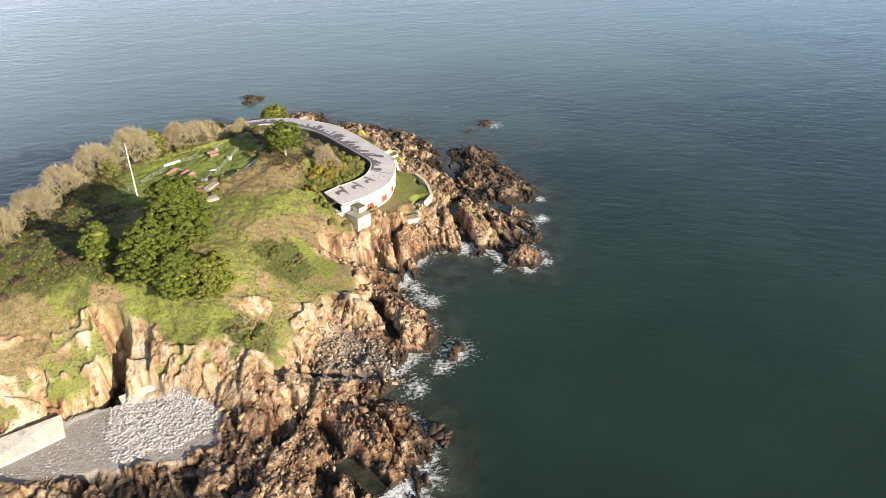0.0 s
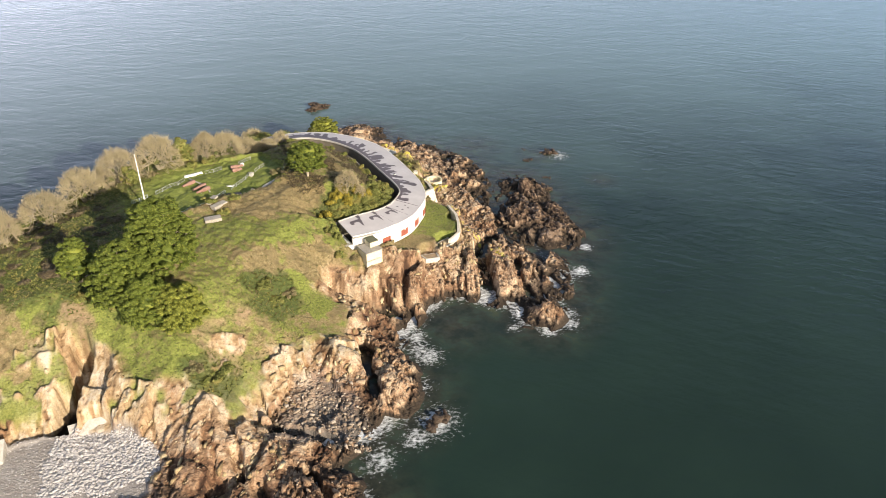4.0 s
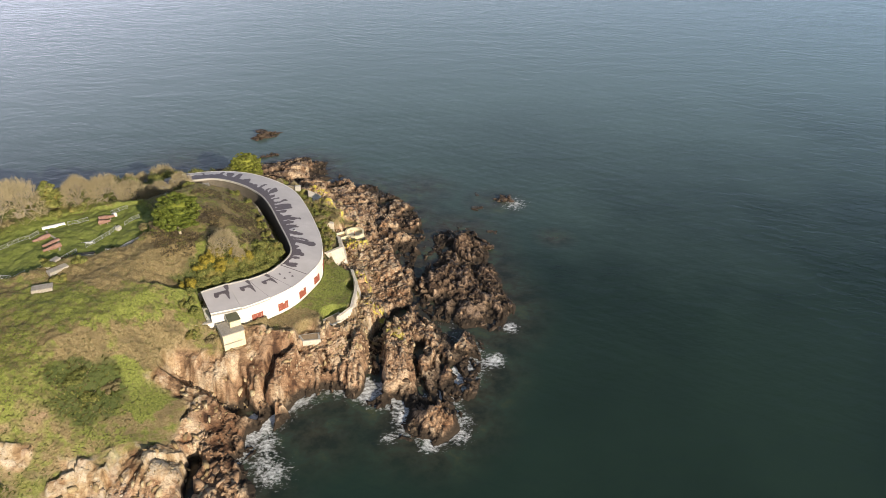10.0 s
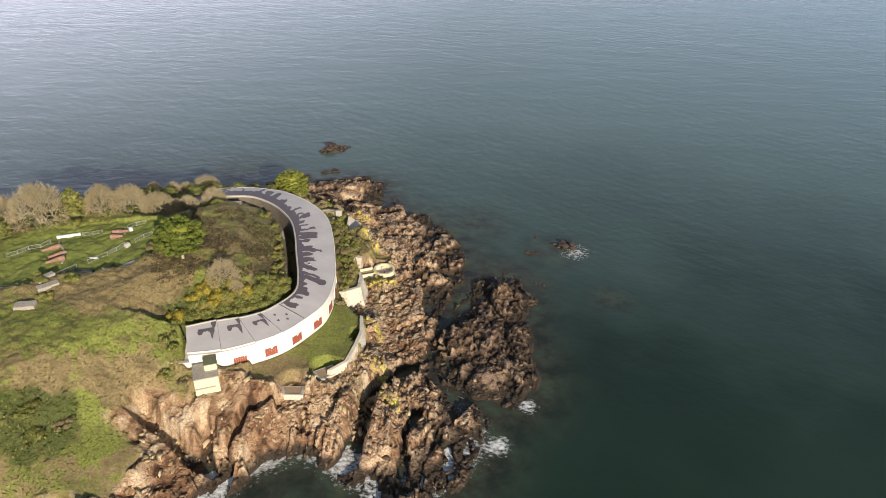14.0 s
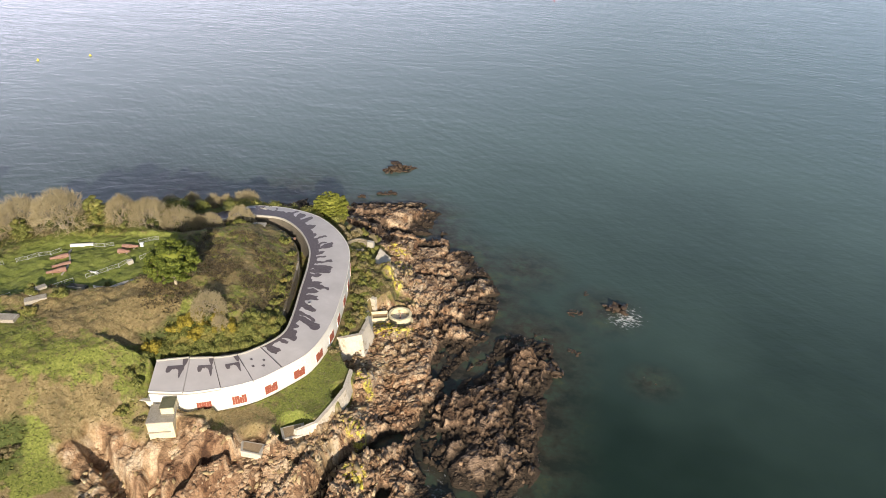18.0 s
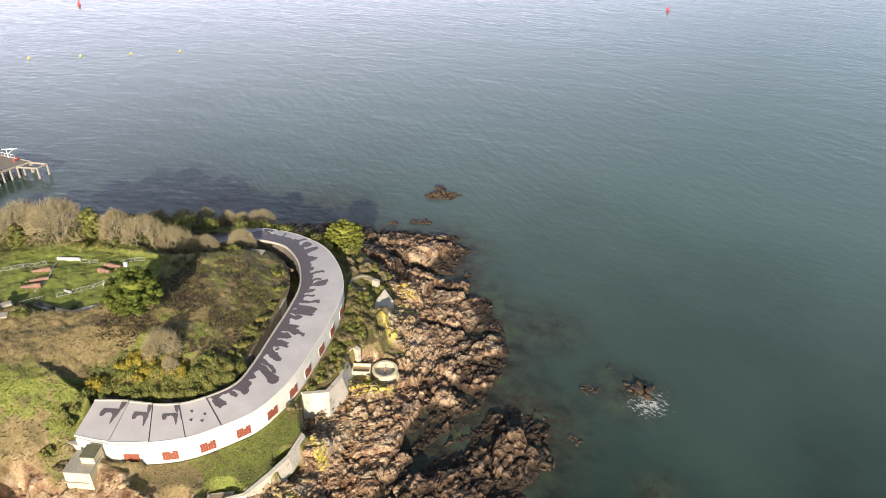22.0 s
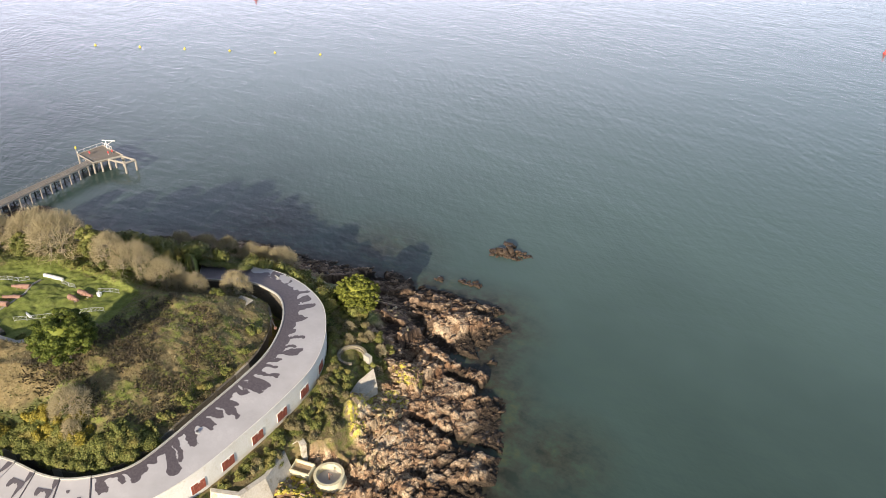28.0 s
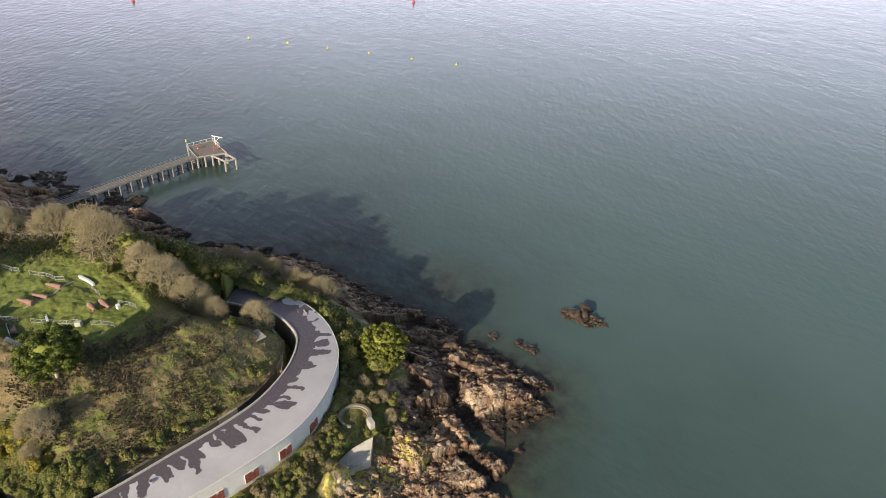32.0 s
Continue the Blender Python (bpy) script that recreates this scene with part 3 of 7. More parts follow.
def relief(x, y, z, rocky, d0):
    """Jointed slabs, boulders and clefts on the rocky parts, soft humps on the turf."""
    turn = 1.45
    u, v = x * math.cos(turn) + y * math.sin(turn), -x * math.sin(turn) + y * math.cos(turn)
    wx, wy = (fractal(x / 8, y / 8, 21, 2) - 0.5) * 3.4, (fractal(x / 8, y / 8, 25, 2) - 0.5) * 3.4
    b0, c0 = blocks((u + wx) / 11, (v + wy) / 6.5, 35)
    b1, c1 = blocks((u + wx * 0.7) / 4.6, (v + wy * 0.7) / 3.0, 41)
    b2, c2 = blocks((u + wx * 0.4) / 2.1, (v + wy * 0.4) / 1.4, 51)
    b3, c3 = blocks((u + wx * 0.3) / 1.0, (v + wy * 0.3) / 0.8, 61)
    s1 = slabs(u + wx * 0.3, v + wy * 0.3, 13.0, 3.4, 1.5, 43)
    s2 = slabs(u + wx * 0.2, v + wy * 0.2, 6.0, 1.5, 1.5, 53)
    fray = (fractal(x / 3, y / 3, 29, 4) - 0.5) * 7
    beach = step01(shore(x, y, BEACH) + fray * 0.6, -1.0, 1.2) * step01(4.4 - z, 0, 1)
    cove = step01(shore(x, y, COVE) + fray, -1.0, 2.0)
    amp = rocky * step01(d0, -6, 2.0) * (1 - 0.96 * beach) * (1 - 0.5 * cove)
    steep = step01(z, 3.5, 8)
    south = step01(-x, 0, 14)
    plain = step01(-x, -16, -6) * step01(z, 1.0, 3.5)
    fine = 1 - 0.60 * plain
    rough = (b0 - 0.5) * (2.1 + 0.7 * south + 1.2 * plain) + (b1 - 0.5) * 1.05 * (1 - 0.25 * plain) + (b2 - 0.5) * 0.55 * fine + (b3 - 0.5) * 0.30 * fine + (s1 - 0.5) * 0.55 * fine + (s2 - 0.5) * 0.20 * fine
    rough = rough * (1 - 0.25 * steep * step01(-x, -14, -4)) * (1 - 0.25 * step01(y, 55, 70))
    rough -= 0.5 * (1 - step01(c0, 0, 0.05)) + 0.38 * (1 - step01(c1, 0, 0.07)) + 0.18 * (1 - step01(c2, 0, 0.09))
    # crags that stand above the slope
    for px, py, r, h in ((36, -26.5, 4.0, 2.2), (-16.5, -37.0, 4.2, 2.6), (-13.0, -24.0, 5.0, 1.6), (-5.5, -46.0, 4.6, 2.2), (-24, -76, 7.0, 2.4), (-44, -62, 5.0, 1.6), (-76, -24, 7.0, 1.5), (29, -8, 3.4, 1.8), (33, -12, 4.0, 1.4), (52, 12, 6.0, 0.9), (54, 28, 9.0, 0.9), (55, 46, 6.0, 0.7), (9, 103, 7.0, 0.8), (22.5, 63, 4.0, 1.1), (13.6, 77, 2.6, 2.0), (30, 40, 5.0, 0.7), (27, 10, 4.0, 1.2)):
        z = z + h * np.exp(-((x - px) ** 2 + (y - py) ** 2) / (r * r)) * (z > -1)
    for px, py, r, top in PADS:
        near = 1 - step01(np.hypot(x - px, y - py), r * 0.7, r)
        rough = rough * (1 - 0.75 * near)
        z = z * (1 - near) + np.minimum(z, top) * near
    zz = z + amp * (rough + 0.35) - rocky * cleft_depth(x, y) * step01(d0, -3, 1) * (1 - beach)
    turf = (1 - rocky)
    zz += turf * step01(z, 9.5, 13) * ((fractal(x / 4.5, y / 4.5, 71, 4) - 0.5) * 1.7 + (fractal(x / 0.9, y / 0.9, 75, 2) - 0.5) * 0.45)
    worn = np.zeros(x.shape)
    for px, py, r in WORN:
        worn = np.maximum(worn, 1 - step01(np.hypot(x - px, y - py) + fray * 0.5, r * 0.6, r))
    zz -= 0.6 * worn * amp * (rough - (b0 - 0.5) * 1.9)
    tone = np.clip(0.5 + 0.22 * worn + (b1 - 0.5) * 0.35 + (b2 - 0.5) * 0.5 + (b3 - 0.5) * 0.35, 0, 1)
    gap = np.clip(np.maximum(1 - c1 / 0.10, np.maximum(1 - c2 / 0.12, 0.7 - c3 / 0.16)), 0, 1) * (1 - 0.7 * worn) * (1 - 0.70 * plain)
    return zz, np.maximum(beach, 0.35 * cove) * rocky, tone, gap, beach


NX, NY, CELL = 867, 816, 0.30
gx, gy = np.meshgrid(-175 + CELL * np.arange(NX), -112 + CELL * np.arange(NY))
gz, grock, gd0, gdf = ground(gx, gy)
gzz, gbeach, gtone, ggap, gsand = relief(gx, gy, gz, grock, gd0)
under = step01(gdf, -0.3, 0.4)
gzz = gzz * (1 - under) + np.minimum(gzz, 9.0) * under
gi = np.arange(NX * NY).reshape(NY, NX)
quads = np.stack([gi[:-1, :-1], gi[:-1, 1:], gi[1:, 1:], gi[1:, :-1]], -1).reshape(-1, 4)
keep = (gzz.ravel()[quads].max(1) > -3.2)
quads = quads[keep]


def at(x, y):
    """Height of the finished ground at a place."""
    fx, fy = (x + 175) / CELL, (y + 112) / CELL
    i, j = int(min(max(fx, 0), NX - 2)), int(min(max(fy, 0), NY - 2))
    tx, ty = fx - i, fy - j
    return float((gzz[j, i] * (1 - tx) + gzz[j, i + 1] * tx) * (1 - ty) + (gzz[j + 1, i] * (1 - tx) + gzz[j + 1, i + 1] * tx) * ty)


def land_material():
    m, n, l, bsdf = nodes_of("headland")
    pos = n.new("ShaderNodeNewGeometry").outputs["Position"]
    sep = n.new("ShaderNodeSeparateXYZ")
    l.new(pos, sep.inputs[0])
    fine, mid, big = noise_tex(n, l, 2.4, 6, 0.65), noise_tex(n, l, 0.55, 5), noise_tex(n, l, 0.09, 4)
    strata = noise_tex(n, l, 0.7, 5, 0.65, ((0.5, 2.2, 1.2), (20, 15, 40)))
    shade = maths(n, l, "ADD", maths(n, l, "MULTIPLY", attr(n, "tone"), 0.62), maths(n, l, "MULTIPLY", strata, 0.48))
    low = ramp(n, l, shade, [(0.28, (0.085, 0.050, 0.030)), (0.42, (0.26, 0.155, 0.092)), (0.55, (0.43, 0.278, 0.168)), (0.74, (0.58, 0.44, 0.295))])
    high = ramp(n, l, shade, [(0.26, (0.14, 0.086, 0.046)), (0.42, (0.315, 0.212, 0.114)), (0.58, (0.45, 0.343, 0.208)), (0.8, (0.57, 0.49, 0.37))])
    rock = mix(n, l, attr(n, "ochre"), low, high)
    rock = mix(n, l, ramp(n, l, noise_tex(n, l, 0.22, 5, 0.7, ((1.0, 0.5, 0.7), (0, 0, 30))), [(0.52, (0, 0, 0)), (0.64, (0.65, 0.65, 0.65))]), rock, (0.25, 0.125, 0.062))
    rock = mix(n, l, maths(n, l, "MULTIPLY", attr(n, "iron"), 0.8), rock, ramp(n, l, shade, [(0.30, (0.055, 0.026, 0.016)), (0.5, (0.155, 0.078, 0.042)), (0.72, (0.31, 0.185, 0.105))]))
    rock = mix(n, l, ramp(n, l, fine, [(0.33, (0.5, 0.5, 0.5)), (0.46, (0, 0, 0))]), rock, (0.05, 0.036, 0.026))
    tang = maths(n, l, "MULTIPLY", maths(n, l, "ADD", attr(n, "tang"), ramp(n, l, noise_tex(n, l, 0.11, 5, 0.65), [(0.52, (0, 0, 0)), (0.64, (0.3, 0.3, 0.3))]), True), maths(n, l, "SUBTRACT", 1.0, attr(n, "ochre")))
    rock = mix(n, l, tang, rock, ramp(n, l, shade, [(0.30, (0.032, 0.022, 0.016)), (0.48, (0.10, 0.065, 0.043)), (0.62, (0.20, 0.134, 0.088)), (0.78, (0.35, 0.245, 0.168))]))
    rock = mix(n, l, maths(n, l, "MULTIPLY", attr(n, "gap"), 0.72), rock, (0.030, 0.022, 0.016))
    rock = mix(n, l, maths(n, l, "MULTIPLY", attr(n, "lichen"), ramp(n, l, noise_tex(n, l, 0.8, 4), [(0.44, (0, 0, 0)), (0.52, (1, 1, 1))])), rock, ramp(n, l, fine, [(0.35, (0.36, 0.29, 0.05)), (0.5, (0.60, 0.52, 0.07)), (0.7, (0.70, 0.62, 0.20))]))
    weed = maths(n, l, "SUBTRACT", 1.0, maths(n, l, "MULTIPLY", maths(n, l, "SUBTRACT", sep.outputs["Z"], maths(n, l, "MULTIPLY", mid, 1.6)), 1.1), True)
    rock = mix(n, l, weed, rock, (0.045, 0.034, 0.024))
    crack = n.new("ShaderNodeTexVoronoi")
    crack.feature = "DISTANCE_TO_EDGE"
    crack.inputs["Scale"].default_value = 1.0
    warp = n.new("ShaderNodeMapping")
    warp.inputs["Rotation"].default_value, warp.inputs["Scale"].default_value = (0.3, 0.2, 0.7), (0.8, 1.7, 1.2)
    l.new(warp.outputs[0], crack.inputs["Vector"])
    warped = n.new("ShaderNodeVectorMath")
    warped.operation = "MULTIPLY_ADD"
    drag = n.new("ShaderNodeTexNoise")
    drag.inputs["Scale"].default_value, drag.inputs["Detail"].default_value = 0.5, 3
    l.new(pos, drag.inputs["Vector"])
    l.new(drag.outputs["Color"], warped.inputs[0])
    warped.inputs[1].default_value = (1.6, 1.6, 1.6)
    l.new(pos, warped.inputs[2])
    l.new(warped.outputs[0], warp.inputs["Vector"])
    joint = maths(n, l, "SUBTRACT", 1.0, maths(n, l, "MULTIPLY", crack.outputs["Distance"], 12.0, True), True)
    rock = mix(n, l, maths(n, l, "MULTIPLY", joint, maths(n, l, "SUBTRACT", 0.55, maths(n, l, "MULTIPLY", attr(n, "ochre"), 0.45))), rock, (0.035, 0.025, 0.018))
    shingle = ramp(n, l, maths(n, l, "ADD", maths(n, l, "MULTIPLY", noise_tex(n, l, 5.0, 4), 0.6), maths(n, l, "MULTIPLY", mid, 0.4)), [(0.35, (0.20, 0.175, 0.155)), (0.55, (0.33, 0.305, 0.28)), (0.72, (0.47, 0.445, 0.42))])
    rock = mix(n, l, attr(n, "beach"), rock, shingle)
    green = ramp(n, l, fine, [(0.3, (0.10, 0.125, 0.026)), (0.5, (0.18, 0.205, 0.046)), (0.7, (0.28, 0.295, 0.085))])
    straw = ramp(n, l, fine, [(0.3, (0.125, 0.094, 0.044)), (0.5, (0.22, 0.17, 0.082)), (0.7, (0.32, 0.262, 0.145))])
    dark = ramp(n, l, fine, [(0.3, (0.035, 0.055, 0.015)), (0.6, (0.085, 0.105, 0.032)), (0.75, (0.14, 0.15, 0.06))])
    turf = mix(n, l, ramp(n, l, maths(n, l, "ADD", attr(n, "straw"), maths(n, l, "MULTIPLY", maths(n, l, "SUBTRACT", mid, 0.5), 1.2)), [(0.40, (0, 0, 0)), (0.62, (1, 1, 1))]), green, straw)
    mottle = noise_tex(n, l, 0.30, 6, 0.7)
    turf = mix(n, l, ramp(n, l, mottle, [(0.53, (0, 0, 0)), (0.62, (0.75, 0.75, 0.75))]), turf, ramp(n, l, fine, [(0.3, (0.07, 0.055, 0.03)), (0.6, (0.145, 0.115, 0.06)), (0.75, (0.21, 0.175, 0.10))]))
    turf = mix(n, l, ramp(n, l, noise_tex(n, l, 1.1, 5, 0.7), [(0.34, (0.5, 0.5, 0.5)), (0.46, (0, 0, 0))]), turf, (0.07, 0.08, 0.025))
    turf = mix(n, l, maths(n, l, "MULTIPLY", attr(n, "lawn"), 0.85), turf, ramp(n, l, maths(n, l, "ADD", maths(n, l, "MULTIPLY", mid, 0.6), maths(n, l, "MULTIPLY", fine, 0.4)), [(0.36, (0.11, 0.14, 0.030)), (0.5, (0.162, 0.194, 0.044)), (0.66, (0.235, 0.255, 0.075))]))
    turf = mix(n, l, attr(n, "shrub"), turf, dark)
    turf = mix(n, l, attr(n, "earth"), turf, ramp(n, l, fine, [(0.3, (0.20, 0.13, 0.08)), (0.6, (0.32, 0.225, 0.145)), (0.75, (0.42, 0.32, 0.22))]))
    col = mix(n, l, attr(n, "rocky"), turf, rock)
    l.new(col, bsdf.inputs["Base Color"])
    bsdf.inputs["Roughness"].default_value = 0.9
    bsdf.inputs["Specular IOR Level"].default_value = 0.25
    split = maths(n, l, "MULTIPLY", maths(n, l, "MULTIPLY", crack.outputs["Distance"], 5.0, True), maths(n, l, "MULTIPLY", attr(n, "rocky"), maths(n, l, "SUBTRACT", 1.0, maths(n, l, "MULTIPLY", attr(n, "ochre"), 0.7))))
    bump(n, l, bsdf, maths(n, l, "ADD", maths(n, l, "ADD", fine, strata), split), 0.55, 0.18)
    return m


def spots(x, y, places):
    """1 inside soft round patches (x, y, radius), 0 outside."""
    out = np.zeros(x.shape)
    w = (fractal(x / 3, y / 3, 81, 4) - 0.5) * 1.1
    for px, py, r in places:
        out = np.maximum(out, 1 - step01(np.hypot(x - px, y - py) / r + w, 0.75, 1.1))
    return out


straw_map = 0.47 + 0.75 * (fractal(gx / 16, gy / 16, 91, 3) - 0.5)
straw_map += 0.40 * spots(gx, gy, [(-30, 8, 9), (-22, 14, 9), (-33, -12, 6), (-20, -8, 7), (10, -1, 6), (-36, 6, 6), (-92, -28, 14)])
straw_map -= 0.45 * spots(gx, gy, [(-48, 26, 13), (-38, 32, 10), (-34, -4, 8), (-26, -2, 7), (-45, -38, 9), (17, 8, 5), (-27, 24, 5), (-52, -42, 8), (-23, -20, 7), (-58, 18, 10), (-40, -2, 8)])
straw_map += (0.56 + 0.5 * (fractal(gx / 5, gy / 5, 96, 3) - 0.5) - straw_map) * spots(gx, gy, [(-12, 42, 15), (-8, 31, 12), (-20, 26, 7)])
straw_map -= 0.35 * step01(shore(gx, gy, TERRACE), -1, 2)
lawn_map = step01(shore(gx, gy, TERRACE) + (fractal(gx / 3, gy / 3, 93, 3) - 0.5) * 1.5, 0.6, 1.6) * step01(1.0 * gx + 100 + (fractal(gx / 6, gy / 6, 94, 3) - 0.5) * 12, 36, 44)
lawn_map = np.maximum(lawn_map, 0.22 * spots(gx, gy, [(17, 8, 5), (18.5, 14, 4)]))
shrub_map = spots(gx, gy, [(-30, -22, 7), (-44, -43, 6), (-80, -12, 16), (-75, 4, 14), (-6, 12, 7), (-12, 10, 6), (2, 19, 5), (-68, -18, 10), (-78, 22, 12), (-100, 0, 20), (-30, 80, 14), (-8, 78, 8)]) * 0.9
earth_map = 0.75 * spots(gx, gy, [(-42, -36, 6), (9, -4.5, 4.5), (-38, -29, 3), (-70, -29, 4)]) * np.clip(2.2 * fractal(gx / 2.2, gy / 2.2, 97, 3) - 0.5, 0, 1)
ochre_map = step01(gz + (fractal(gx / 7, gy / 7, 95, 3) - 0.5) * 6 + 1.5 * step01(-gx, 20, 40) + 1.6 * step01(12 - gx, 0, 12) * step01(-gy, -4, 6), 4.0, 7.0) * 0.95 * (1 - 0.75 * step01(gx, 6, 14)) * (1 - 0.6 * step01(gy, 10, 20))
ochre_map = np.clip(ochre_map + 0.7 * spots(gx, gy, [(25, 43, 7), (24, 12, 6), (24, 26, 6), (22, 62, 6), (27, 34, 5), (21, 12, 4), (22, 2, 5), (6, -14, 5)]), 0, 1)
ochre_map *= 1 - 0.7 * step01(-gy, 46, 56) * step01(gx, -60, -54)
ochre_map *= 1 - 0.6 * step01(gx, -24, -16) * step01(gy, -24, -14) * (1 - step01(gx, 14, 20))
iron_map = spots(gx, gy, [(4, -10, 6.5), (9, -11, 4), (-3, -14, 4), (-8, -21, 5), (-14, -47, 5), (-5, -30, 5), (38, -26, 5), (-28, -74, 13), (-17, -60, 8), (-48, -66, 8), (-40, -78, 8)])
lichen_map = spots(gx, gy, [(14.6, 76.5, 3.0), (15, 62, 3.2), (17.9, 65, 3.4), (17.9, 69.3, 2.6), (18.6, 56.6, 2.6), (23.5, 43, 4.5), (31, -2, 2.2), (27, 8, 2.2), (25, 20, 2.0)]) * 0.9

tang_map = 0.85 * step01(shore(gx, gy, REEF) + (fractal(gx / 5, gy / 5, 99, 3) - 0.5) * 6, -1, 2)
tang_map = np.maximum(tang_map, (1 - step01(gzz + (fractal(gx / 4, gy / 4, 98, 3) - 0.5) * 2.4, 0.5, 1.5)) * 0.9)
tang_map = np.maximum(tang_map, 0.9 * spots(gx, gy, [(-32, 96, 12), (-18, 99, 12), (-6, 98, 10), (0, 88, 8), (6, 80, 5), (-70, -72, 12), (-86, -72, 14), (-56, -72, 9)]))
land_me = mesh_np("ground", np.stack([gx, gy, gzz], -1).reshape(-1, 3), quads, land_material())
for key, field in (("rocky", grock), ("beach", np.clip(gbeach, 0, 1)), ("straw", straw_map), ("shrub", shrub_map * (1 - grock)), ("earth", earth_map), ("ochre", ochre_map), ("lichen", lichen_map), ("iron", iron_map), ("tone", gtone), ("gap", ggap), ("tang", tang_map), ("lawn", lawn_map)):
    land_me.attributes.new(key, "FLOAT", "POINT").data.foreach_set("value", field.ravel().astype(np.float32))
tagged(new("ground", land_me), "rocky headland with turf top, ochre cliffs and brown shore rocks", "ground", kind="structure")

# ---- sea: one sheet to the horizon, finer near the shore ----
def sea_material():
    m, n, l, bsdf = nodes_of("sea_water")
    pos = n.new("ShaderNodeNewGeometry").outputs["Position"]
    drift = noise_tex(n, l, 0.012, 4)
    deep = ramp(n, l, drift, [(0.35, (0.0125, 0.0250, 0.0190)), (0.65, (0.0200, 0.0390, 0.0280))])
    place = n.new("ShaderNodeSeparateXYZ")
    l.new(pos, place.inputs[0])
    # base colour grows paler towards +Y, its edge broken up by drift
    north_pale = maths(n, l, "ADD", maths(n, l, "MULTIPLY", maths(n, l, "ADD", place.outputs["Y"], maths(n, l, "MULTIPLY", drift, 120)), 1 / 170), -0.42, True)
    deep = mix(n, l, north_pale, deep, (0.092, 0.142, 0.130))
    bed = ramp(n, l, noise_tex(n, l, 0.16, 5, 0.65), [(0.38, (0.022, 0.022, 0.016)), (0.50, (0.050, 0.046, 0.032)), (0.58, (0.050, 0.068, 0.046)), (0.70, (0.085, 0.088, 0.042))])
    col = mix(n, l, attr(n, "shallow"), deep, bed)
    froth = noise_tex(n, l, 0.85, 9, 0.74, ((1.0, 1.4, 1.0), (0, 0, 30)))
    lace = maths(n, l, "SUBTRACT", maths(n, l, "ADD", froth, maths(n, l, "MULTIPLY", attr(n, "foam"), 0.36)), 0.73)
    white = maths(n, l, "MULTIPLY", lace, 4.8, True)
    col = mix(n, l, white, col, (0.80, 0.82, 0.82))
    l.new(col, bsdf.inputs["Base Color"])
    l.new(maths(n, l, "ADD", maths(n, l, "MULTIPLY", white, 0.6), 0.14), bsdf.inputs["Roughness"])
    bsdf.inputs["IOR"].default_value = 1.333
    swell = noise_tex(n, l, 0.085, 4, 0.55, ((0.35, 1.0, 1.0), (0, 0, 62)), pos)
    chop = noise_tex(n, l, 0.34, 6, 0.68, ((0.5, 1.0, 1.0), (0, 0, 70)), pos)
    def crests(turn, spacing, length, detail):
        mp = n.new("ShaderNodeMapping")
        mp.vector_type = "TEXTURE"
        mp.inputs["Rotation"].default_value = (0, 0, radians(turn))
        mp.inputs["Scale"].default_value = (length, spacing, 1.0)
        l.new(pos, mp.inputs["Vector"])
        return noise_tex(n, l, 1.0, detail, 0.55, None, mp.outputs[0])

    gust = ramp(n, l, noise_tex(n, l, 0.010, 3), [(0.35, (0.45, 0.45, 0.45)), (0.65, (1, 1, 1))])
    trains = maths(n, l, "ADD", maths(n, l, "MULTIPLY", crests(-36, 3.4, 10, 2.0), 0.75), maths(n, l, "MULTIPLY", crests(24, 2.6, 7, 2.0), 0.5))
    h = maths(n, l, "ADD", maths(n, l, "MULTIPLY", swell, 0.9), maths(n, l, "ADD", maths(n, l, "MULTIPLY", chop, 0.42), maths(n, l, "MULTIPLY", trains, gust)))
    bump(n, l, bsdf, h, 0.50, 0.5)
    return m


SX, SY, SC = 300, 290, 1.0
sx, sy = np.meshgrid(-180 + SC * np.arange(SX), -130 + SC * np.arange(SY))
sd = -shore(sx, sy, LEVEL_0)
south = step01(-sy, -15, 15)
foam = np.clip(1 - sd / (2.4 + 2.8 * south), 0, 1) * (0.24 + 0.74 * south) * (sd > -6)
SURF = [(41.5, -27, 6), (35, -32, 5), (1, -57, 9), (78, 69.5, 8.0), (31, -24, 4), (3, -36, 7), (-5, -60, 6), (-13, -64, 7), (48, -13, 5), (2, -28, 5), (27, -30, 3.2), (60, 3, 4), (-20, -88, 7), (1.5, -33, 6), (-1, -45, 6), (61, 14, 4), (53.5, -9, 4.5), (41, -31, 5)]
for px, py, r in SURF:
    foam = np.maximum(foam, np.clip(1.15 - np.hypot(sx - px, sy - py) / r, 0, 1) * 0.95)
foam *= (0.55 + 0.9 * fractal(sx / 7, sy / 7, 121, 3))
shallow = np.clip(1 - sd / 16, 0, 1) ** 1.4
for px, py, r in [(48, 84, 18), (72, 70, 14), (-35, 112, 26), (-70, 100, 24), (85, 45, 8), (56, 30, 12), (12, -26, 15)]:
    shallow = np.maximum(shallow, np.clip(1 - np.hypot(sx - px, sy - py) / r, 0, 1) * 0.8)
rim = np.zeros(sx.shape)
sv = np.stack([sx, sy, rim], -1).reshape(-1, 3)
si = np.arange(SX * SY).reshape(SY, SX)
sq = np.stack([si[:-1, :-1], si[:-1, 1:], si[1:, 1:], si[1:, :-1]], -1).reshape(-1, 4)
edge_ids = np.concatenate([si[0, :-1], si[:-1, -1], si[-1, :0:-1], si[:0:-1, 0]])
mid_xy = np.array([-30.5, 14.5])
far = sv[edge_ids].copy()
far[:, :2] = mid_xy + (far[:, :2] - mid_xy) / np.abs((far[:, :2] - mid_xy) / [149.5, 144.5]).max(1)[:, None] * 24.0
fi = len(sv) + np.arange(len(far))
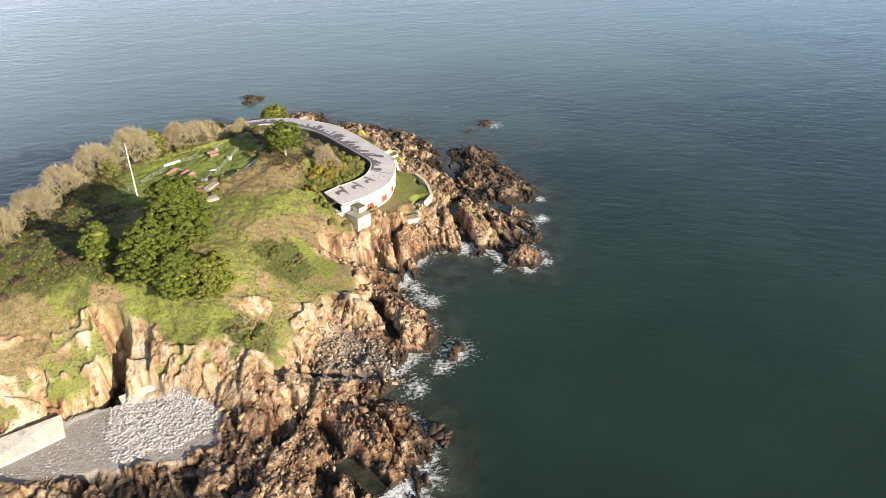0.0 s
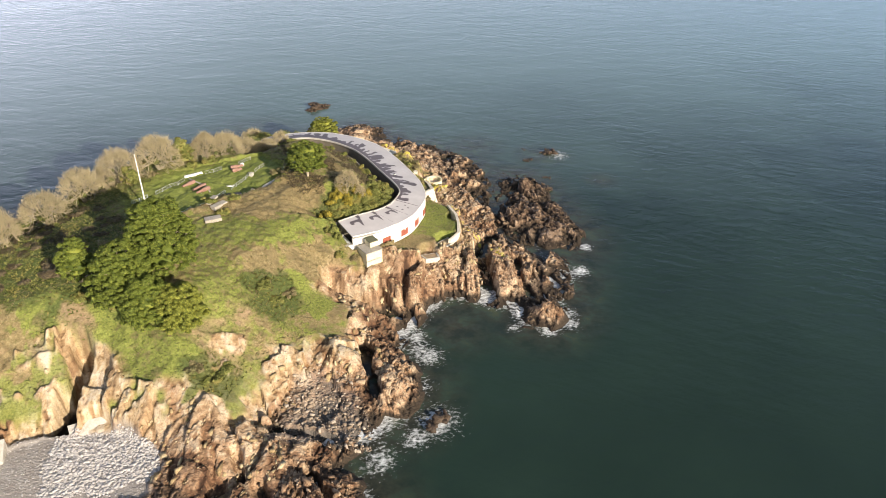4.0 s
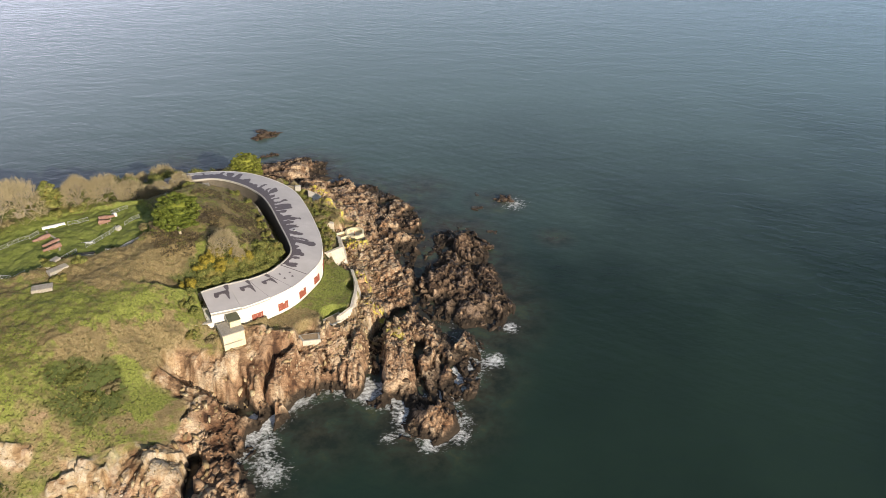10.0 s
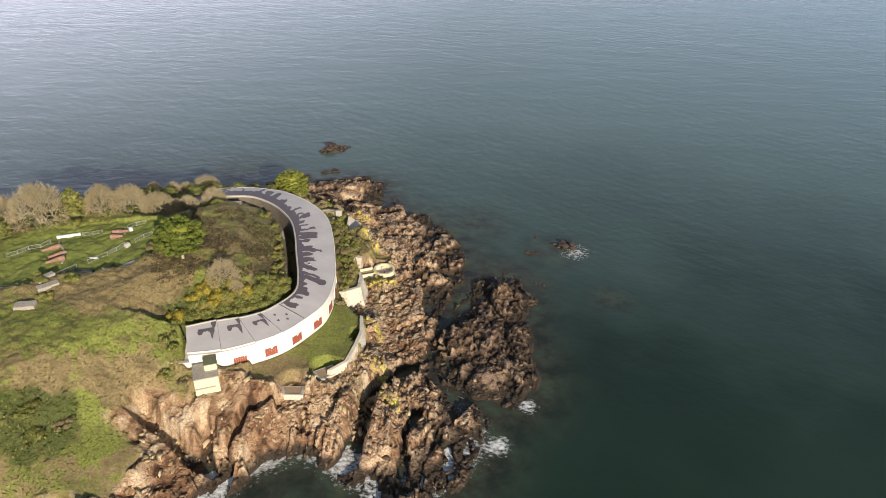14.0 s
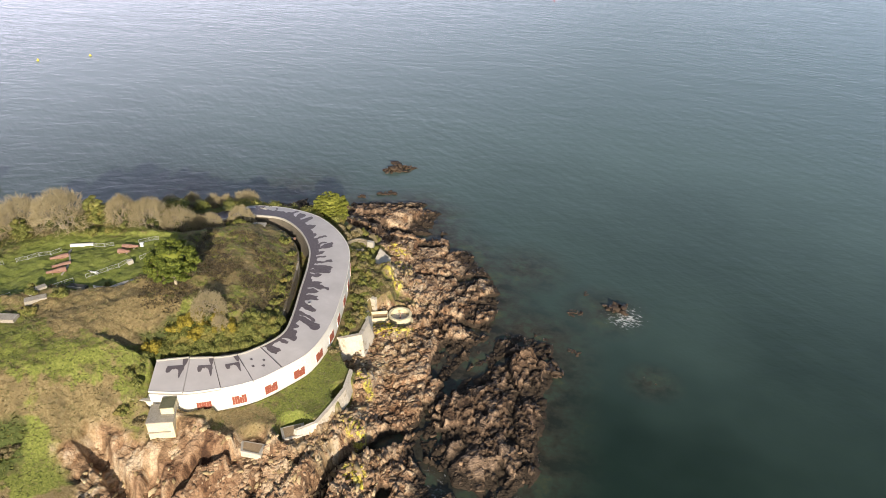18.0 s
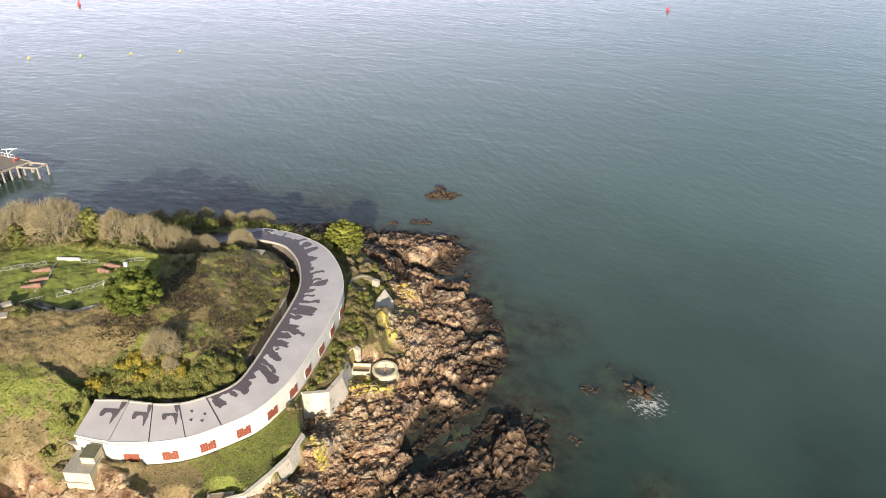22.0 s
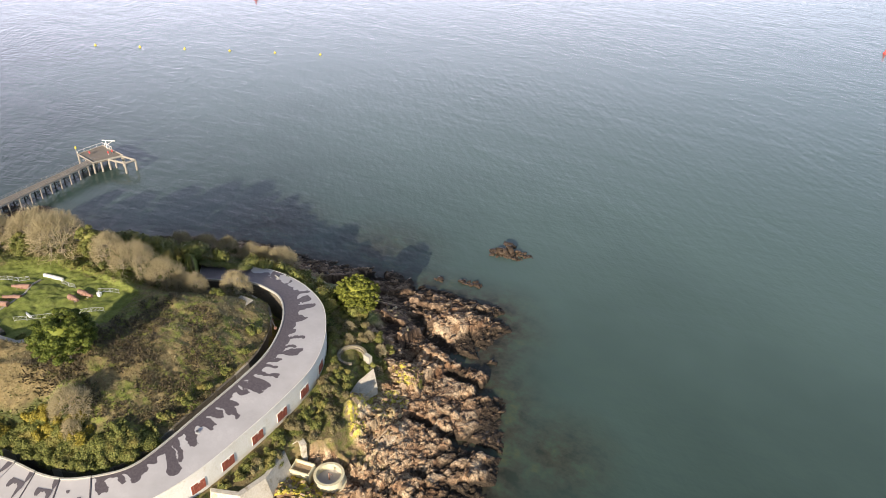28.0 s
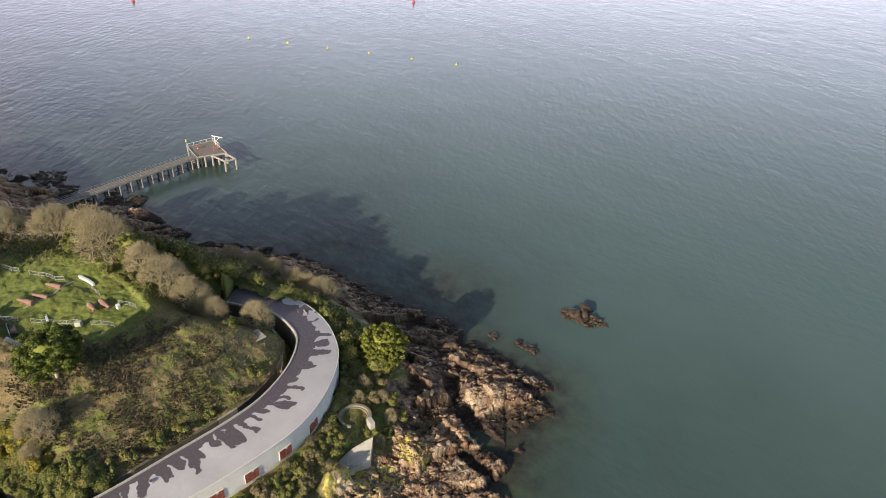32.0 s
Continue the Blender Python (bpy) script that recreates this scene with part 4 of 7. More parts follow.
sq = np.vstack([sq, np.stack([edge_ids, fi, np.roll(fi, -1), np.roll(edge_ids, -1)], -1)])
sea_me = mesh_np("water", np.vstack([sv, far]), sq, sea_material())
pad = np.zeros(len(far))
for key, field in (("foam", foam), ("shallow", shallow)):
    sea_me.attributes.new(key, "FLOAT", "POINT").data.foreach_set("value", np.concatenate([field.ravel(), pad]).astype(np.float32))
tagged(new("water", sea_me), "dark green rippled sea with white surf along the rocks", "sea", kind="structure")

# ---- the curved battery ----
def along(line, s):
    """Places at shares s of a line's length."""
    d = np.r_[0, np.cumsum(np.hypot(*np.diff(line, axis=0).T))]
    return np.stack([np.interp(s * d[-1], d, line[:, k]) for k in (0, 1)], -1)


def share(line, p):
    d = np.r_[0, np.cumsum(np.hypot(*np.diff(line, axis=0).T))]
    return d[np.argmin(np.hypot(*(line - p).T))] / d[-1]


fort = tagged(new("battery"), "long curved white casemate battery with flat grey felt roof", "fort building")
BAY_OUT, BAY_IN = ROOF_OUT[:5], ROOF_IN[:5]
so = [share(out_line, p) for p in BAY_OUT] + [1.0]
si_ = [share(in_line, p) for p in BAY_IN] + [1.0]
Z_IN, Z_OUT, Z_BASE = 16.05, 15.0, 8.6


def strip(a0, a1, b0, b1, k):
    """Outer and inner edges of one stretch of the battery, k steps."""
    return along(out_line, np.linspace(a0, a1, k + 1)), along(in_line, np.linspace(b0, b1, k + 1))


def slab(bm, o, i, zo, zi, thick):
    rows = []
    for (ox, oy), (ix, iy) in zip(o, i):
        rows.append([bm.verts.new(c) for c in ((ox, oy, zo), (ix, iy, zi), (ix, iy, zi - thick), (ox, oy, zo - thick))])
    for a, b in zip(rows, rows[1:]):
        for k in range(4):
            bm.faces.new((a[k], a[(k + 1) % 4], b[(k + 1) % 4], b[k]))
    bm.faces.new(rows[0][::-1])
    bm.faces.new(rows[-1])
    bmesh.ops.recalc_face_normals(bm, faces=bm.faces)


def edge_band(bm, line, z0, z1, out):
    """A thin upright band along a plan line, out metres thick to its right."""
    t = np.gradient(line, axis=0)
    nrm = np.stack([t[:, 1], -t[:, 0]], -1) / np.hypot(*t.T)[:, None]
    rows = [[bm.verts.new(c) for c in ((*p, z0), (*(p + q * out), z0), (*(p + q * out), z1), (*p, z1))] for p, q in zip(line, nrm)]
    for a, b in zip(rows, rows[1:]):
        for k in range(4):
            bm.faces.new((a[k], a[(k + 1) % 4], b[(k + 1) % 4], b[k]))
    bm.faces.new(rows[0][::-1])
    bm.faces.new(rows[-1])
    bmesh.ops.recalc_face_normals(bm, faces=bm.faces)


# walls stand below the roof slabs; each bay steps a little above the next
LIFT = [0.55, 0.36, 0.20, 0.08, 0.0]
for b in range(5):
    k = 3 if b < 4 else 64
    gap = 0.0012 if b < 4 else 0.0
    o, i = strip(so[b], so[b + 1] - gap, si_[b], si_[b + 1] - gap, k)
    bm = bmesh.new()
    slab(bm, o, i, Z_OUT + LIFT[b], Z_IN + LIFT[b] * 0.8, 0.35)
    roof = part("roof", bm, ROOF, fort, "grey felt roof slab with damp patches")
    bm = bmesh.new()
    edge_band(bm, i[::-1], Z_IN + LIFT[b] * 0.8 - 0.3, Z_IN + LIFT[b] * 0.8 + 0.22, 0.3)
    part("coping", bm, COPING, roof)
    bm = bmesh.new()
    edge_band(bm, o, Z_OUT + LIFT[b] - 0.3, Z_OUT + LIFT[b] + 0.06, 0.14)
    part("kerb", bm, WHITE, roof)

o_all, i_all = out_line, in_line
bm = bmesh.new()
edge_band(bm, along(o_all, np.linspace(0, 1, 90)), Z_BASE - 1.4, Z_OUT - 0.3, -0.6)
part("front_wall", bm, WHITE, fort, "whitewashed front wall")
bm = bmesh.new()
edge_band(bm, along(i_all, np.linspace(0, 1, 90)), Z_BASE - 1, Z_IN - 0.3, 0.6)
part("rear_wall", bm, STONE, fort, "stone rear wall in the ditch, shade put into its dark colour")

# shuttered gun ports along the front
def port_frame(p, q, depth=0.25):
    """A pose on the front wall: x along the wall, y outwards."""
    d = (Vector((*q, 0)) - Vector((*p, 0))).normalized()
    m = Matrix.Identity(4)
    m.col[0][:3], m.col[1][:3] = d, d.cross(Vector((0, 0, 1)))
    m.translation = (*p, 0)
    return m


wx = [(0.3, -0.3), (5.6, 3.6), (10.0, 8.3), (13.1, 14.0), (14.9, 20.2), (14.9, 26.8), (14.0, 33.2), (12.5, 40.0), (10.9, 46.8), (8.6, 53.4), (5.0, 60.2)]
for k, p in enumerate(wx):
    s0 = share(rounded(ROOF_OUT, 40), p)
    a, b = along(out_line, np.array([s0 - 0.006, s0 + 0.006]))
    c = (a + b) / 2
    m = port_frame(c, c + (b - a))
    z0, z1, half = 10.55, 12.55, 1.35
    bm = bmesh.new()
    box(bm, -half - 0.06, -0.05, z0 - 0.08, half + 0.06, 0.10, z1 + 0.05, 0.02)
    bm.transform(m)
    port = part("gun_port", bm, WHITE, fort, "white surround of a boarded gun port")
    for j in range(6):
        w = 2 * half / 6
        if j == 3 and k != 0:
            box_top = z1 - 0.4
        else:
            box_top = z1
        bm = bmesh.new()
        box(bm, -half + j * w + 0.015, 0.08, z0, -half + (j + 1) * w - 0.015, 0.15 + 0.02 * (j % 2), box_top, 0.01)
        bm.transform(m)
        part("board", bm, REDWOOD, port, "faded red board")
    if k == 0:
        for j in range(5):
            bm = bmesh.new()
            box(bm, -half + j * 0.56, 0.02, z0 - 1.3, -half + j * 0.56 + 0.5, 0.12, z0 - 0.12, 0.01)
            bm.transform(m)
            part("panel", bm, COPING, port, "pale lower panel")
# damp patches that creep in from the low inner kerb of the roof
rng = random.Random(5)


def roof_point(so_, si__, f, lift):
    o, i = along(out_line, np.array([so_]))[0], along(in_line, np.array([si__]))[0]
    p = i + (o - i) * f
    return (*p, Z_IN + (Z_OUT - Z_IN) * f + lift + 0.012 + 0.0)


def damp(parent, tongues, lift, wiggle, s_from, s_to, i_from, i_to, start=0.0):
    """One flat patch with ragged tongues, along a stretch of roof."""
    bm = bmesh.new()
    n = len(tongues)
    base = [bm.verts.new(roof_point(s_from + (s_to - s_from) * t / (n - 1), i_from + (i_to - i_from) * t / (n - 1), start, lift)) for t in range(n)]
    tip = [bm.verts.new(roof_point(s_from + (s_to - s_from) * (t + wiggle[t]) / (n - 1), i_from + (i_to - i_from) * (t + wiggle[t]) / (n - 1), max(start + 0.01, f), lift)) for t, f in enumerate(tongues)]
    for t in range(n - 1):
        bm.faces.new((base[t], base[t + 1], tip[t + 1], tip[t]))
    bmesh.ops.recalc_face_normals(bm, faces=bm.faces)
    for f in bm.faces:
        if f.normal.z < 0:
            f.normal_flip()
    part("damp_patch", bm, DAMP, parent, "dark damp patch")


# the long roof: a fine sheet whose felt is stained where water stands, tree shade painted in at its north end
def stained_felt():
    m, n, l, bsdf = nodes_of("stained_felt_roof")
    small, big = noise_tex(n, l, 2.5, 5), noise_tex(n, l, 0.15, 3)
    dry = ramp(n, l, big, [(0.35, (0.44, 0.42, 0.42)), (0.65, (0.54, 0.515, 0.515))])
    dry = mix(n, l, ramp(n, l, small, [(0.42, (0, 0, 0)), (0.7, (0.8, 0.8, 0.8))]), dry, (0.48, 0.455, 0.455))
    wet_shade = ramp(n, l, small, [(0.35, (0.085, 0.070, 0.078)), (0.65, (0.125, 0.104, 0.112))])
    edge = maths(n, l, "ADD", attr(n, "damp"), maths(n, l, "MULTIPLY", maths(n, l, "SUBTRACT", small, 0.5), 0.35))
    on = ramp(n, l, edge, [(0.44, (0, 0, 0)), (0.56, (1, 1, 1))])
    l.new(mix(n, l, on, dry, wet_shade), bsdf.inputs["Base Color"])
    l.new(maths(n, l, "SUBTRACT", 0.92, maths(n, l, "MULTIPLY", on, 0.3)), bsdf.inputs["Roughness"])
    bump(n, l, bsdf, small, 0.1, 0.02)
    return m


main_roof = [ob for ob in fort.children if ob.name.startswith("roof")][4]
KS, KF = 560, 44
s_grid, f_grid = np.meshgrid(np.linspace(0, 1, KS), np.linspace(0.01, 0.985, KF), indexing="ij")
o_row, i_row = along(out_line, so[4] + 0.001 + (0.998 - so[4]) * s_grid[:, 0]), along(in_line, si_[4] + 0.001 + (0.998 - si_[4]) * s_grid[:, 0])
sheet = i_row[:, None] + (o_row - i_row)[:, None] * f_grid[..., None]
s_len = np.r_[0, np.cumsum(np.hypot(*np.diff((o_row + i_row) / 2, axis=0).T))]
S, F = np.repeat(s_len[:, None], KF, 1), f_grid * np.hypot(*(o_row - i_row).T)[:, None]
Sw, Fw = S + (fractal(S / 1.3, F / 1.3, 601, 3) - 0.5) * 1.5, F + (fractal(S / 1.3, F / 1.3, 611, 3) - 0.5) * 1.5
g_ = S / s_len[-1]
# past 0.86 the full width darkens: tree shade painted in along with the damp
wet_shade = 1.3 + 1.6 * (fractal(S / 3.1, S * 0, 621, 3) - 0.35) + 1.6 * step01(g_, 0.35, 0.60) + 1.8 * step01(g_, 0.62, 0.80) + 6 * step01(g_, 0.86, 0.93) - 1.0 * (1 - step01(S, 2, 9)) - Fw
rng = random.Random(5)
s0 = 1.5
while s0 < s_len[-1]:
    reach_ = rng.uniform(2.6, 6.0) * (0.42 if s0 < 12 else 1) + (1.2 if s0 > 0.6 * s_len[-1] else 0)
    lean_ = rng.uniform(-0.45, 0.05)
    thick = rng.uniform(0.55, 1.05)
    for k in range(7):
        h_ = (k + 1) / 7
        r_ = thick * (0.75 + 0.5 * math.sin(3.0 * h_ + s0) ** 2)
        wet_shade = np.maximum(wet_shade, r_ - np.hypot(Sw - s0 - lean_ * reach_ * h_, Fw - reach_ * h_))
    s0 += rng.uniform(1.5, 3.3)
damp_shade_field = np.clip(0.5 + wet_shade * 1.6, 0, 1)
rv = np.concatenate([sheet, (Z_IN + (Z_OUT - Z_IN) * f_grid + 0.05)[..., None]], -1).reshape(-1, 3)
ri = np.arange(KS * KF).reshape(KS, KF)
rq = np.stack([ri[:-1, :-1], ri[:-1, 1:], ri[1:, 1:], ri[1:, :-1]], -1).reshape(-1, 4)
felt_me = mesh_np("felt", rv, rq[:, ::-1], stained_felt())
felt_me.attributes.new("damp", "FLOAT", "POINT").data.foreach_set("value", damp_shade_field.ravel().astype(np.float32))
felt = new("felt", felt_me)
felt.parent = main_roof
tagged(felt, "grey felt stained by damp, with tree shade painted at its north end")
# the odd figures on the four end bays
for b in range(4):
    roof = [ob for ob in fort.children if ob.name.startswith("roof")][b]
    ds, di = so[b + 1] - so[b], si_[b + 1] - si_[b]
    lift = LIFT[b] * 0.85 + 0.06
    if b < 3:
        n = 26
        reach = [0.10 + 0.015 * math.sin(k * 1.3) + 0.28 * math.exp(-((k - 21) / 2.6) ** 2) + 0.10 * math.exp(-((k - 5) / 2.5) ** 2) for k in range(n)]
        damp(roof, [0.22 + r for r in reach], lift, [0] * n, so[b] + ds * 0.25, so[b] + ds * 0.86, si_[b] + di * 0.42, si_[b] + di * 0.90, 0.21 + 0.02 * b)
        n = 12
        damp(roof, [0.02 + 0.22 * math.sin(math.pi * k / (n - 1)) ** 0.5 for k in range(n)], lift, [0] * n, so[b] + ds * 0.76, so[b] + ds * 0.93, si_[b] + di * 0.80, si_[b] + di * 0.97, 0.02)
        damp(roof, [0.30 + 0.13 * math.sin(math.pi * k / (n - 1)) ** 0.5 for k in range(n)], lift, [0] * n, so[b] + ds * 0.24, so[b] + ds * 0.42, si_[b] + di * 0.40, si_[b] + di * 0.56, 0.28)
    else:
        for f, g in ((0.25, 0.35), (0.62, 0.55), (0.45, 0.7), (0.5, 0.25)):
            n = 9
            damp(roof, [f + 0.02 + 0.06 * math.sin(math.pi * k / (n - 1)) ** 0.5 for k in range(n)], lift, [0] * n, so[b] + ds * (g - 0.05), so[b] + ds * (g + 0.05), si_[b] + di * (g - 0.05), si_[b] + di * (g + 0.05), f)

# raised strips between the end bays, dark on all but the first joint
for b in range(1, 5):
    bm = bmesh.new()
    for s_, i_, sign in ((so[b], si_[b], 1),):
        o, i = along(out_line, np.array([s_ - 0.0012]))[0], along(in_line, np.array([i_ - 0.0012]))[0]
        d = (o - i) / np.hypot(*(o - i))
        nrm = np.array([-d[1], d[0]]) * 0.09
        zo, zi = Z_OUT + LIFT[b] - 0.02, Z_IN + LIFT[b] * 0.8 - 0.02
        ring = [(*(o - d * 0.2 + nrm), zo + 0.14), (*(i + nrm), zi + 0.14), (*(i - nrm), zi + 0.14), (*(o - d * 0.2 - nrm), zo + 0.14)]
        top = [bm.verts.new(c) for c in ring]
        low = [bm.verts.new((x, y, z - 0.3)) for x, y, z in ring]
        bm.faces.new(top)
        for k in range(4):
            bm.faces.new((top[k], low[k], low[(k + 1) % 4], top[(k + 1) % 4]))
    bmesh.ops.recalc_face_normals(bm, faces=bm.faces)
    part("joint_flashing", bm, DAMP if b > 1 else ROOF, fort, "raised strip between roof bays")

# blockhouse at the end of the front wall
block = tagged(new("blockhouse"), "small cream rendered lookout block against the battery wall", "blockhouse")
BLK = pose(-5.2, -4.9, 0, 0, 0, 22)
for nm, dims, mt, lb in (("body", (-2.5, -2.6, 5.6, 2.2, 2.2, 12.9), YELLOWED, "cream rendered body"), ("roof", (-2.6, -2.7, 12.9, 2.3, 2.3, 13.15), CONCRETE, "flat concrete roof"), ("cupola", (-0.2, -0.6, 13.15, 2.2, 2.2, 14.6), YELLOWED, "raised yellow block"), ("cupola_roof", (-0.3, -0.7, 14.6, 2.3, 2.3, 14.8), SCRUB_DARK, "mossy dark roof"), ("ledge", (-2.6, -2.85, 10.6, 1.5, -2.6, 10.85), CONCRETE, "narrow ledge")):
    bm = bmesh.new()
    box(bm, *dims, 0.05)
    bm.transform(BLK)
    part(nm, bm, mt, block, lb)
wing = tagged(new("wing_wall"), "low white wing wall overgrown with scrub", "wall")
bm = bmesh.new()
prism(bm, [(-9.3, -2.9), (-13.6, -3.6), (-13.7, -2.9), (-12.0, 4.0), (-11.4, 4.0), (-9.4, -2.2)], 8.0, 13.0)
part("masonry", bm, WHITE, wing)
bm = bmesh.new()
prism(bm, [(-9.2, -3.05), (-13.8, -3.75), (-13.9, -2.8), (-9.2, -2.3)], 13.0, 13.2)
part("coping", bm, COPING, wing)

# counterscarp: the low revetment across the ditch, its top following the bank
scarp = tagged(new("ditch_wall"), "weathered pale stone revetment along the dry ditch", "retaining wall")
tt = np.gradient(in_line, axis=0)
away = np.stack([-tt[:, 1], tt[:, 0]], -1) / np.hypot(*tt.T)[:, None]
bank = in_line + away * 2.75
for k in range(0, len(bank) - 3, 3):
    a, b = bank[k], bank[k + 3]
    if b[1] < 4 or np.hypot(*(b - a)) < 0.5:
        continue
    out = (away[k] + away[k + 3]) / 2 * 0.5
    za, zb = (min(at(*(p + out * 2.2)), 14.7) + 0.08 for p in (a, b))
    bm = bmesh.new()
    prism(bm, [tuple(a), tuple(b), tuple(b + out), tuple(a + out)], 8.0, [za, zb, zb, za])
    part("masonry", bm, STONE if k % 4 else CONCRETE, scarp)

# ---- works below the battery: retaining walls, turret, ring ----
def wall_run(name, line, thick, z0, z1, material, label, category):
    """An upright wall along a plan line with its own coping heights and uneven blocks."""
    ob = tagged(new(name), label, category)
    for k, ((ax, ay), (bx, by)) in enumerate(zip(line, line[1:])):
        d = np.array([bx - ax, by - ay])
        d = d / np.hypot(*d)
        n = np.array([-d[1], d[0]]) * thick / 2
        bm = bmesh.new()
        prism(bm, [(ax + n[0], ay + n[1]), (ax - n[0], ay - n[1]), (bx - n[0], by - n[1]), (bx + n[0], by + n[1])], z0, [z1[k], z1[k], z1[k + 1], z1[k + 1]])
        part("masonry", bm, material, ob)
        bm = bmesh.new()
        n = n * 1.25
        prism(bm, [(ax + n[0], ay + n[1]), (ax - n[0], ay - n[1]), (bx - n[0], by - n[1]), (bx + n[0], by + n[1])], [z1[k], z1[k], z1[k + 1], z1[k + 1]], [z1[k] + 0.18, z1[k] + 0.18, z1[k + 1] + 0.18, z1[k + 1] + 0.18])
        part("coping", bm, PALEWALL, ob)
    return ob


def battered_wall(top, foot, back, label):
    """A leaning facing between a top line and a foot line (x, y, z), thick towards back, with a pale capping."""
    ob = tagged(new("retaining_wall"), label, "retaining wall")
    back = Vector((*back, 0))
    for k in range(len(top) - 1):
        a, b, c, d = (Vector(p) for p in (top[k], top[k + 1], foot[k + 1], foot[k]))
        bm = bmesh.new()
        lo = [bm.verts.new(p) for p in (d, c, c + back * 2, d + back * 2)]
        hi = [bm.verts.new(p) for p in (a, b, b + back, a + back)]
        bm.faces.new(hi)
        bm.faces.new(lo[::-1])
        for j in range(4):
            bm.faces.new((lo[j], lo[(j + 1) % 4], hi[(j + 1) % 4], hi[j]))
        bmesh.ops.recalc_face_normals(bm, faces=bm.faces)
        part("facing", bm, PALEWALL, ob, "streaked pale facing")
        bm = bmesh.new()
        up, lip = Vector((0, 0, 0.09)), back * -0.05
        lo = [bm.verts.new(p + Vector((0, 0, 0.004))) for p in (a + lip, b + lip, b + back, a + back)]
        hi = [bm.verts.new(p + up) for p in (a + lip, b + lip, b + back, a + back)]
        bm.faces.new(hi)
        bm.faces.new(lo[::-1])
        for j in range(4):
            bm.faces.new((lo[j], lo[(j + 1) % 4], hi[(j + 1) % 4], hi[j]))
        bmesh.ops.recalc_face_normals(bm, faces=bm.faces)
        part("coping", bm, PALEWALL, ob)
    return ob


battered_wall([(18.4, 1.6, 8.6), (21.6, 4.1, 9.2), (22.8, 9.0, 9.6), (23.4, 13.9, 9.6), (22.6, 19.7, 9.7)], [(18.8, 0.9, 5.6), (22.2, 3.6, 6.2), (23.5, 8.7, 6.4), (24.1, 13.9, 6.4), (23.2, 20.0, 6.4)], (-0.7, 0.15), "pale weathered concrete retaining wall below the lawn")
battered_wall([(16.4, 28.2, 10.1), (20.4, 31.2, 9.9), (20.1, 36.5, 9.6), (17.3, 42.6, 9.2)], [(17.6, 25.8, 3.6), (22.0, 28.8, 3.4), (21.7, 37.0, 3.6), (18.8, 43.2, 4.0)], (-0.9, 0.3), "tall pale leaning retaining wall with a streaked face")
wall_run("retaining_wall", [(15.6, 43.6), (16.4, 46.4), (18.4, 46.0)], 0.9, 3.5, [8.6, 9.4, 9.2], PALEWALL, "stepped concrete wall beside the turret", "retaining wall")
# two square gun platforms at the lawn's edge
for (ring, zt, lab) in (([(14.4, 2.4), (16.4, -0.4), (19.4, 1.8), (18.2, 5.0)], 7.5, "square pale concrete emplacement on the rocks"), ([(8.6, -2.2), (9.8, -4.7), (13.8, -4.6), (13.6, -1.8)], 7.1, "square concrete platform with an earth floor")):
    emp = tagged(new("emplacement"), lab, "emplacement", "gun platforms")
    bm = bmesh.new()
    prism(bm, ring, 1.5, zt)
    part("plinth", bm, PALEWALL, emp)
    bm = bmesh.new()
    mid = np.mean(ring, 0)
    prism(bm, [tuple(mid + (np.array(p) - mid) * 0.8) for p in ring], zt - 0.1, zt + 0.03)
    part("floor", bm, EARTH, emp, "bare earth floor")
    c = np.mean(ring, 0)
    for (ax, ay), (bx, by) in list(zip(ring, ring[1:] + ring[:1]))[:3]:
        a, b = np.array((ax, ay)), np.array((bx, by))
        i1, i2 = a + (c - a) * 0.22, b + (c - b) * 0.22
        bm = bmesh.new()
        prism(bm, [tuple(a), tuple(b), tuple(i2), tuple(i1)], zt, zt + 0.14)
        part("parapet", bm, COPING, emp)
# round turret
turret = tagged(new("gun_turret"), "round cream concrete gun pit with a lichen-yellow rim", "turret")
TX, TY, TZ = 24.2, 46.9, 5.4


def ring_wall(cx, cy, r0, r1, z0, z1, a0=0.0, a1=360.0, k=40):
    bm = bmesh.new()
    full = a1 - a0 >= 360
    n = k if full else k + 1
    rows = []
    for j in range(n):
        a = radians(a0 + (a1 - a0) * j / k)
        c, s = math.cos(a), math.sin(a)
        rows.append([bm.verts.new((cx + r * c, cy + r * s, z)) for r, z in ((r1, z0), (r1, z1), (r0, z1), (r0, z0))])
    for j in range(k):
        a, b = rows[j], rows[(j + 1) % n]
        for q in range(4):
            bm.faces.new((a[q], a[(q + 1) % 4], b[(q + 1) % 4], b[q]))
    if not full:
        bm.faces.new(rows[0])
        bm.faces.new(rows[-1][::-1])
    bmesh.ops.recalc_face_normals(bm, faces=bm.faces)
    return bm


part("drum", ring_wall(TX, TY, 2.35, 2.75, 0.5, TZ - 0.15), YELLOWED, turret, "cream drum wall")
part("rim", ring_wall(TX, TY, 2.3, 2.85, TZ - 0.15, TZ + 0.12), YELLOWED, turret, "lichen-yellow rim")
part("skirt", ring_wall(TX, TY, 2.75, 3.15, 0.5, TZ - 1.9), YELLOWED, turret, "lichened footing")
bm = bmesh.new()
bmesh.ops.create_cone(bm, cap_ends=True, segments=40, radius1=2.36, radius2=2.36, depth=0.4, matrix=Matrix.Translation((TX, TY, TZ - 1.5)))
part("floor", bm, ROOF, turret, "grey pit floor")
bm = bmesh.new()
tube(bm, (TX, TY, TZ - 1.32), (TX, TY, TZ + 0.35), 0.16, 0.1)
tube(bm, (TX - 0.2, TY, TZ + 0.3), (TX + 0.7, TY + 0.3, TZ + 0.1), 0.07)
part("pivot", bm, RUST, turret, "rusty iron pivot")
